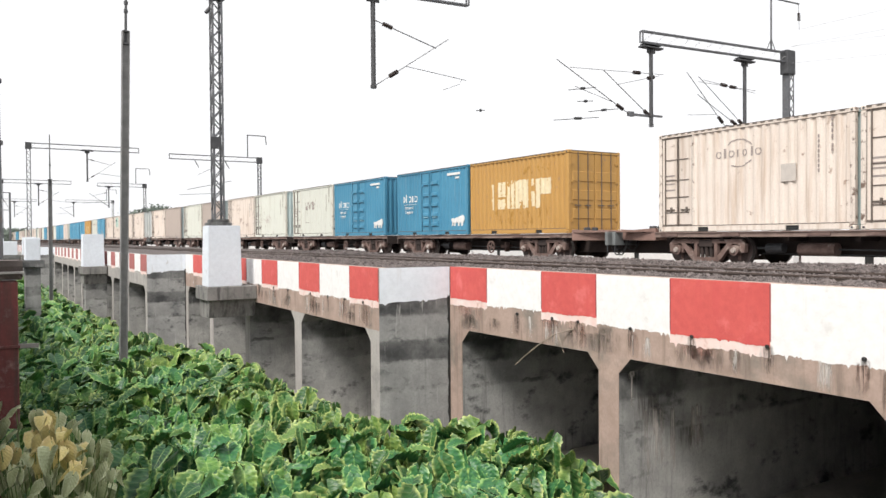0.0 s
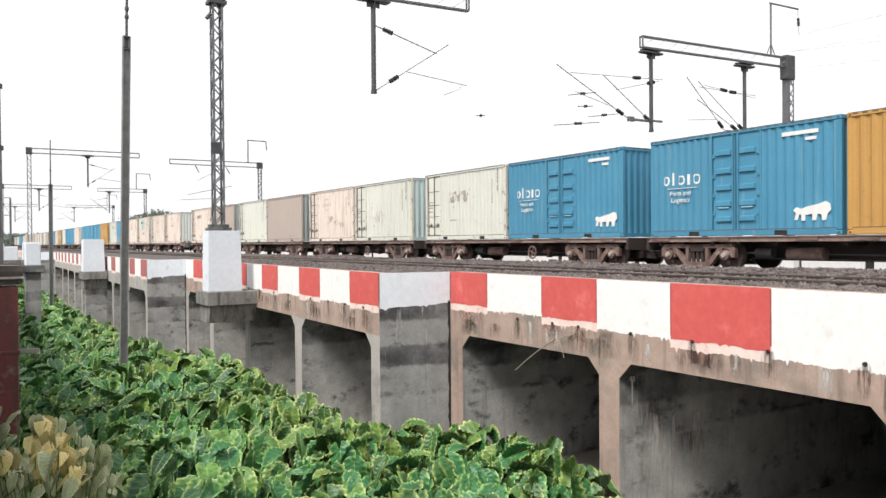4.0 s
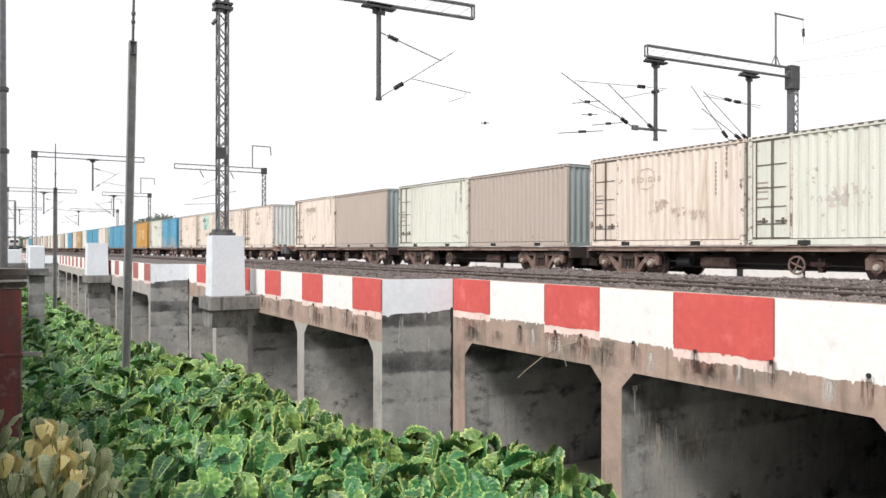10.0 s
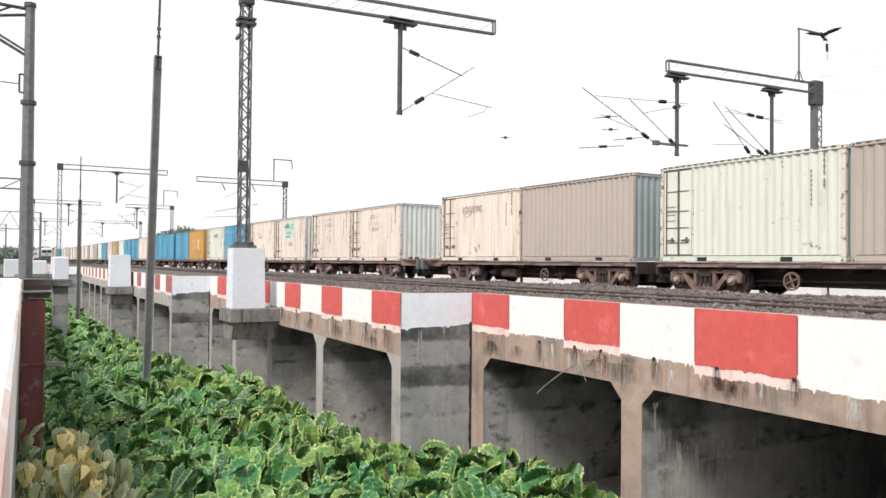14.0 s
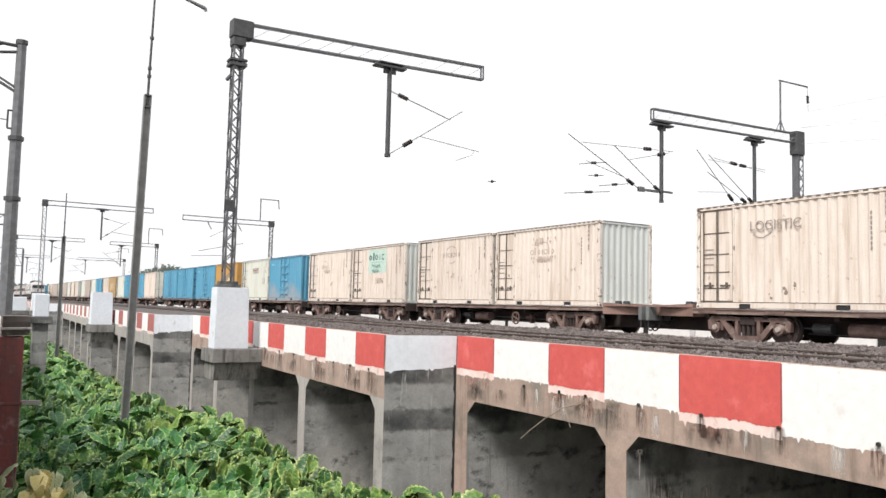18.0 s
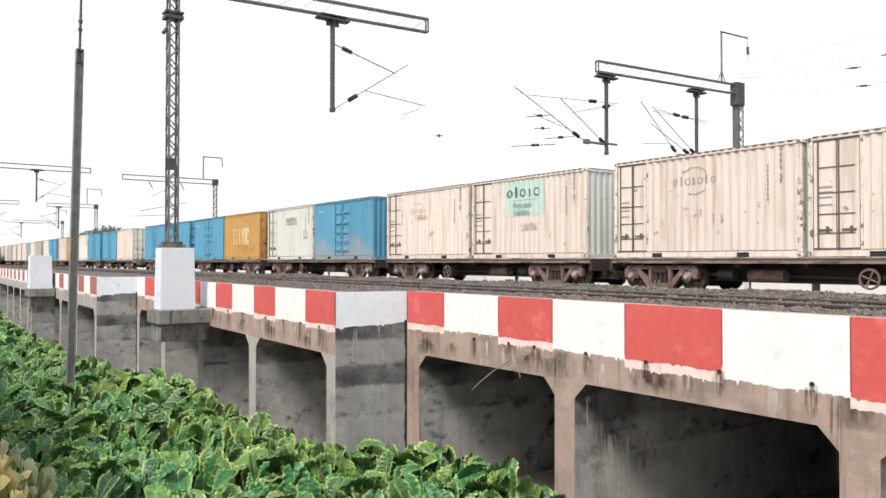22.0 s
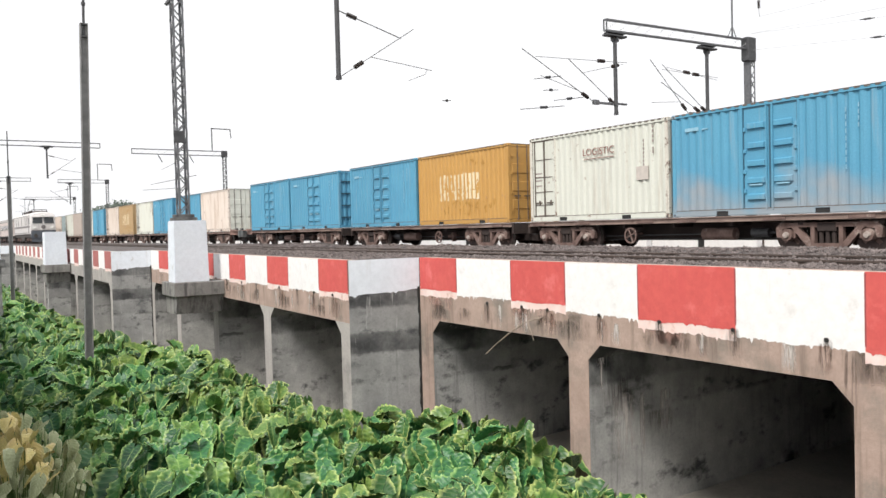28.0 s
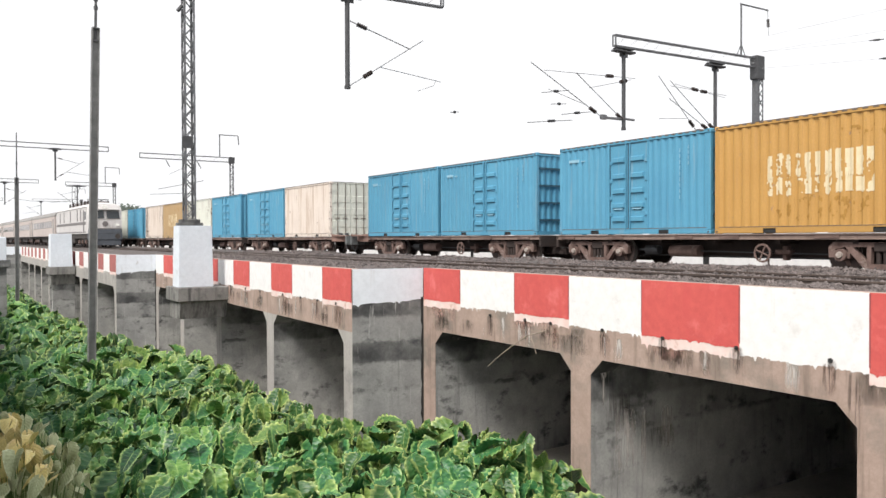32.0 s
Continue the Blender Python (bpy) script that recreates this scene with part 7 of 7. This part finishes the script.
LOCO_GREY = surface("dark_grey_loco_band", (0.2, 0.18, 0.18), (0.15, 0.14, 0.14), 2.0, 0.5)
UNDER = surface("black_brown_underframe", (0.07, 0.06, 0.055), (0.045, 0.04, 0.038), 2.0, 0.8)
ROOF = surface("grey_coach_roof", (0.3, 0.29, 0.28), (0.22, 0.21, 0.2), 1.0, 0.7)
COACH = surface("dusty_beige_coach_paint", (0.58, 0.51, 0.48), (0.52, 0.455, 0.43), 0.8, 0.6, bump=0.05, fine=20, streak=((0.33, 0.27, 0.25), 0.58, 0.78))
PANE = bpy.data.materials.new("dark_glass")
_n, _l, _b = nodes_of(PANE)
_b.inputs["Base Color"].default_value, _b.inputs["Roughness"].default_value = (0.03, 0.035, 0.04, 1), 0.08
HEADLAMP = surface("pale_headlamp_lens", (0.85, 0.85, 0.8), (0.8, 0.8, 0.76), 3.0, 0.15, bump=0)


def loft(sections, closed=True):
    """Joins outlines of (x, z), each at its y."""
    bm = bmesh.new()
    rows = [[bm.verts.new((x, y, z)) for x, z in o] for y, o in sections]
    k = len(rows[0])
    for a, b in zip(rows, rows[1:]):
        for i in range(k):
            bm.faces.new((a[i], a[(i + 1) % k], b[(i + 1) % k], b[i]))
    bm.faces.new(rows[0])
    bm.faces.new(rows[-1][::-1])
    bmesh.ops.recalc_face_normals(bm, faces=bm.faces[:])
    return bm


def shell(w, z0, z1, crown):
    h = w / 2
    return [(-h, z0), (-h, z1), (-h * 0.86, z1 + crown * 0.55), (-h * 0.5, z1 + crown * 0.9), (0, z1 + crown), (h * 0.5, z1 + crown * 0.9), (h * 0.86, z1 + crown * 0.55), (h, z1), (h, z0)]


def rail_bogie(parent, y, axles):
    b = part("bogie", boxes((-1.2, -1.08, y - 2.3, y + 2.3, 0.45, 0.8), (1.08, 1.2, y - 2.3, y + 2.3, 0.45, 0.8), (-1.1, 1.1, y - 0.3, y + 0.3, 0.5, 0.85)), UNDER, parent, "black bogie frame")
    for a in axles:
        bm = tubes(((-0.95, y + a, 0.5), (0.95, y + a, 0.5), 0.08), n=8)
        for s in (-1, 1):
            tube(bm, (s * 0.77, y + a, 0.5), (s * 0.9, y + a, 0.5), 0.5, 22)
        part("wheelset", bm, WHEEL_STEEL, b)
        for s in (-1, 1):
            part("axle_box", boxes((s * 1.22 - 0.1, s * 1.22 + 0.1, y + a - 0.2, y + a + 0.2, 0.35, 0.7), bevel=0.03), BOGIE_STEEL, b)


def locomotive():
    root = tagged(empty("locomotive"), "grimy white electric locomotive with raised pantograph", "locomotive")
    L, W = 20.2, 3.05
    body = loft([(0.0, shell(W - 0.16, 1.32, 2.55, 0.12)), (0.03, shell(W - 0.12, 1.3, 2.62, 0.12)), (0.34, shell(W - 0.1, 1.3, 3.65, 0.42)), (0.75, shell(W, 1.3, 3.77, 0.45)),
                 (L - 0.75, shell(W, 1.3, 3.77, 0.45)), (L - 0.05, shell(W - 0.1, 1.3, 3.5, 0.42)), (L, shell(W - 0.2, 1.32, 3.4, 0.4))])
    part("body", body, LOCO_WHITE, root)
    part("buffer_beam", boxes((-1.5, 1.5, -0.05, 0.25, 0.72, 1.29), (-1.4, 1.4, 0.0, 0.2, 0.2, 0.72), bevel=0.03), LOCO_SLATE, root, "slate grey buffer beam and cattle guard")
    part("front_skirt", boxes((-1.47, 1.47, -0.045, 0.06, 1.29, 1.72), bevel=0.02), LOCO_SLATE, root, "slate grey lower cab front")
    part("visor", boxes((-1.3, 1.3, -0.12, 0.34, 3.5, 3.6), bevel=0.03), LOCO_WHITE, root, "white visor over the windscreens")
    part("underframe", boxes((-1.4, 1.4, 0.3, L - 0.2, 0.85, 1.29)), UNDER, root)
    part("battery_box", boxes((-1.4, 1.4, 8.2, 12.0, 0.35, 0.85), bevel=0.03), UNDER, root)
    for s in (-1, 1):
        x = s * W / 2
        part("waist_band", boxes((x - 0.012, x + 0.012, 0.9, L - 1.0, 2.14, 2.4), (x - 0.012, x + 0.012, 0.9, L - 1.0, 1.4, 1.5)), LOCO_GREY, root, "dark grey waist band")
        part("cab_door", boxes((x - 0.015, x + 0.015, 1.7, 2.35, 1.4, 3.5)), LOCO_GREY, root)
        part("side_window", boxes((x - 0.02, x + 0.02, 0.85, 1.5, 2.6, 3.35), bevel=0.01), PANE, root)
        for y in (3.4, 5.4, 9.6, 13.8, 16.6):
            part("grille", boxes((x - 0.02, x + 0.02, y, y + 0.42, 2.5, 3.6)), LOCO_GREY, root, "dark upright side grille")
        part("gutter", boxes((x - 0.03, x + 0.03, 0.8, L - 0.8, 3.72, 3.78)), LOCO_GREY, root, "dark roof gutter")
        part("buffer", tubes(((s * 0.98, -0.05, 1.05), (s * 0.98, -0.5, 1.05), 0.09), ((s * 0.98, -0.5, 1.05), (s * 0.98, -0.56, 1.05), 0.24), n=14), UNDER, root)
        glass = bmesh.new()
        v = [glass.verts.new(p) for p in ((s * 0.12, -0.01, 2.7), (s * 1.28, 0.03, 2.7), (s * 1.2, 0.19, 3.42), (s * 0.12, 0.11, 3.44))]
        glass.faces.new(v)
        ext = bmesh.ops.extrude_face_region(glass, geom=glass.faces[:])
        for q in [g for g in ext["geom"] if isinstance(g, bmesh.types.BMVert)]:
            q.co.y -= 0.06
        bmesh.ops.recalc_face_normals(glass, faces=glass.faces[:])
        part("windscreen", glass, PANE, root, "dark windscreen pane")
        part("marker_lamp", boxes((s * 1.05 - 0.16, s * 1.05 + 0.16, -0.1, 0.1, 1.98, 2.2), bevel=0.03), HEADLAMP, root, "pale marker lamp")
    part("headlamp", boxes((-0.22, 0.22, -0.09, 0.1, 3.62, 3.9), bevel=0.05), HEADLAMP, root, "pale headlamp over the windscreens")
    part("front_band", boxes((-1.4, 1.4, -0.05, 0.1, 1.74, 1.8)), LOCO_GREY, root)
    part("emblem", tubes(((0, -0.06, 2.2), (0, 0.0, 2.2), 0.26), n=16), LOCO_GREY, root, "dark round emblem")
    for y, h in ((3.0, 0.35), (4.6, 0.25), (6.4, 0.4), (9.0, 0.3), (11.5, 0.45), (13.6, 0.3)):
        part("roof_box", boxes((-0.7, 0.7, y, y + 1.1, 4.02, 4.1 + h), bevel=0.04), LOCO_GREY, root)
        for x in (-0.9, 0.9):
            part("roof_insulator", tubes(((x, y + 0.5, 3.8), (x, y + 0.5, 4.5), 0.09), n=8), INSULATOR, root)
    for y, up in ((3.2, False), (16.0, True)):
        z = 6.6 if up else 4.6
        part("pantograph", tubes(((-0.5, y, 4.4), (0.5, y, 4.4), 0.04), ((-0.4, y, 4.1), (-0.2, y + 1.6, (4.1 + z) / 2), 0.035), ((0.4, y, 4.1), (0.2, y + 1.6, (4.1 + z) / 2), 0.035),
                                 ((-0.2, y + 1.6, (4.1 + z) / 2), (-0.4, y + 0.1, z), 0.03), ((0.2, y + 1.6, (4.1 + z) / 2), (0.4, y + 0.1, z), 0.03), ((-0.95, y + 0.1, z), (0.95, y + 0.1, z), 0.035), ((-0.95, y + 0.4, z), (0.95, y + 0.4, z), 0.035), n=6), DARK_STEEL, root)
    rail_bogie(root, 4.3, (-1.9, 0, 1.9))
    rail_bogie(root, L - 4.3, (-1.9, 0, 1.9))
    return root


def coach():
    root = tagged(empty("railway_coach"), "dusty beige railway coach with dark windows", "coach", "coaches of the passenger train")
    L, W = 22.2, 3.1
    part("body", loft([(0, shell(W, 1.15, 3.45, 0.6)), (L, shell(W, 1.15, 3.45, 0.6))]), COACH, root)
    part("roof", loft([(-0.01, [(x * 1.012, z + 0.02) for x, z in shell(W, 3.37, 3.45, 0.6)]), (L + 0.01, [(x * 1.012, z + 0.02) for x, z in shell(W, 3.37, 3.45, 0.6)])]), ROOF, root, "grey curved roof")
    part("vestibule", boxes((-0.75, 0.75, -0.35, 0.02, 1.2, 3.2), bevel=0.03), UNDER, root, "black gangway bellows")
    part("underframe", boxes((-1.35, 1.35, 0.1, L - 0.1, 0.9, 1.14), (-1.2, 1.2, 8, 14, 0.4, 0.9)), UNDER, root)
    for s in (-1, 1):
        x = s * W / 2
        for k in range(11):
            y = 2.4 + k * 1.62
            win = part("window", boxes((x - 0.015, x + 0.015, y, y + 1.0, 2.15, 2.85), bevel=0.01), PANE, root)
            part("window_frame", boxes((x - 0.02, x + 0.02, y - 0.05, y + 1.05, 2.1, 2.15), (x - 0.02, x + 0.02, y - 0.05, y + 1.05, 2.85, 2.9)), ROOF, win)
        for y in (0.7, L - 1.5):
            part("door", boxes((x - 0.02, x + 0.02, y, y + 0.8, 1.2, 3.1), bevel=0.01), ROOF, root)
    for y in range(2, 21, 3):
        part("roof_vent", boxes((-0.25, 0.25, y, y + 0.4, 4.05, 4.18), bevel=0.03), ROOF, root)
    rail_bogie(root, 3.4, (-1.3, 1.3))
    rail_bogie(root, L - 3.4, (-1.3, 1.3))
    return root


EXPRESS = [(locomotive(), 0.0)]
first = coach()
EXPRESS.append((first, 21.1))
for k in range(1, 8):
    EXPRESS.append((copy_thing(first, pose(0, 0, 0)), 21.1 + 22.9 * k))


# ---- what moves ----
def motions():
    """The goods train rolls towards the camera and slows a little; a passenger train follows on the near track."""
    goods = ((0, 20.66), (3, 8.68), (6, -3.3), (9, -15.28), (13, -31.0), (16, -42.6), (19, -54.13), (22, -65.55), (24, -73.07), (26, -80.55), (28, -87.95), (30, -95.3), (32, -102.57))
    for ob, x, dy, z in TRAIN:
        walk(ob, [(t, pose(x + swerve(y + dy + 6), y + dy, z)) for t, y in goods])
    ts = [i * 0.15 for i in range(214)] + [32.0]
    lead = np.interp(ts, [t for t, _ in goods], [y for _, y in goods])
    turn = [math.degrees((lead[0] - y) / 0.42) for y in lead]
    for w in WHEELS:
        p = w.location.copy()
        walk(w, [(t, pose(p.x, p.y, p.z, a)) for t, a in zip(ts, turn)])
    for ob, dy in EXPRESS:
        walk(ob, [(t, pose(NEAR_TRACK, y + dy, RAIL_Z)) for t, y in ((0, 388.0), (14, 252.0), (27.5, 120.5), (29.5, 101.2), (32, 78.0))])
    # the kite climbs and crosses over the line
    flight = ((0, 160, 40, 16), (10, 70, 26, 14), (12.5, 36.75, 22.31, 13.42), (13, 34.23, 22.39, 14.23), (13.5, 31.65, 20.55, 14.43), (14, 28.91, 19.52, 14.87), (14.5, 25.48, 18.91, 14.89), (15, 22.22, 18.59, 14.82), (15.5, 18.54, 19.93, 15.25), (16.5, 9, 20, 22), (20, -40, 10, 40), (32, -200, -60, 70))
    walk(kite, [(t, pose(x, y, z, 8, 0, 112)) for t, x, y, z in flight])
    beats = [i * 0.2 for i in range(160)] + [32.0]
    for wing, s in WINGS:
        walk(wing, [(t, pose(0, 0, 0.03, 0, -s * (8 + 26 * math.sin(t * 9.0)), 0)) for t in beats])


motions()
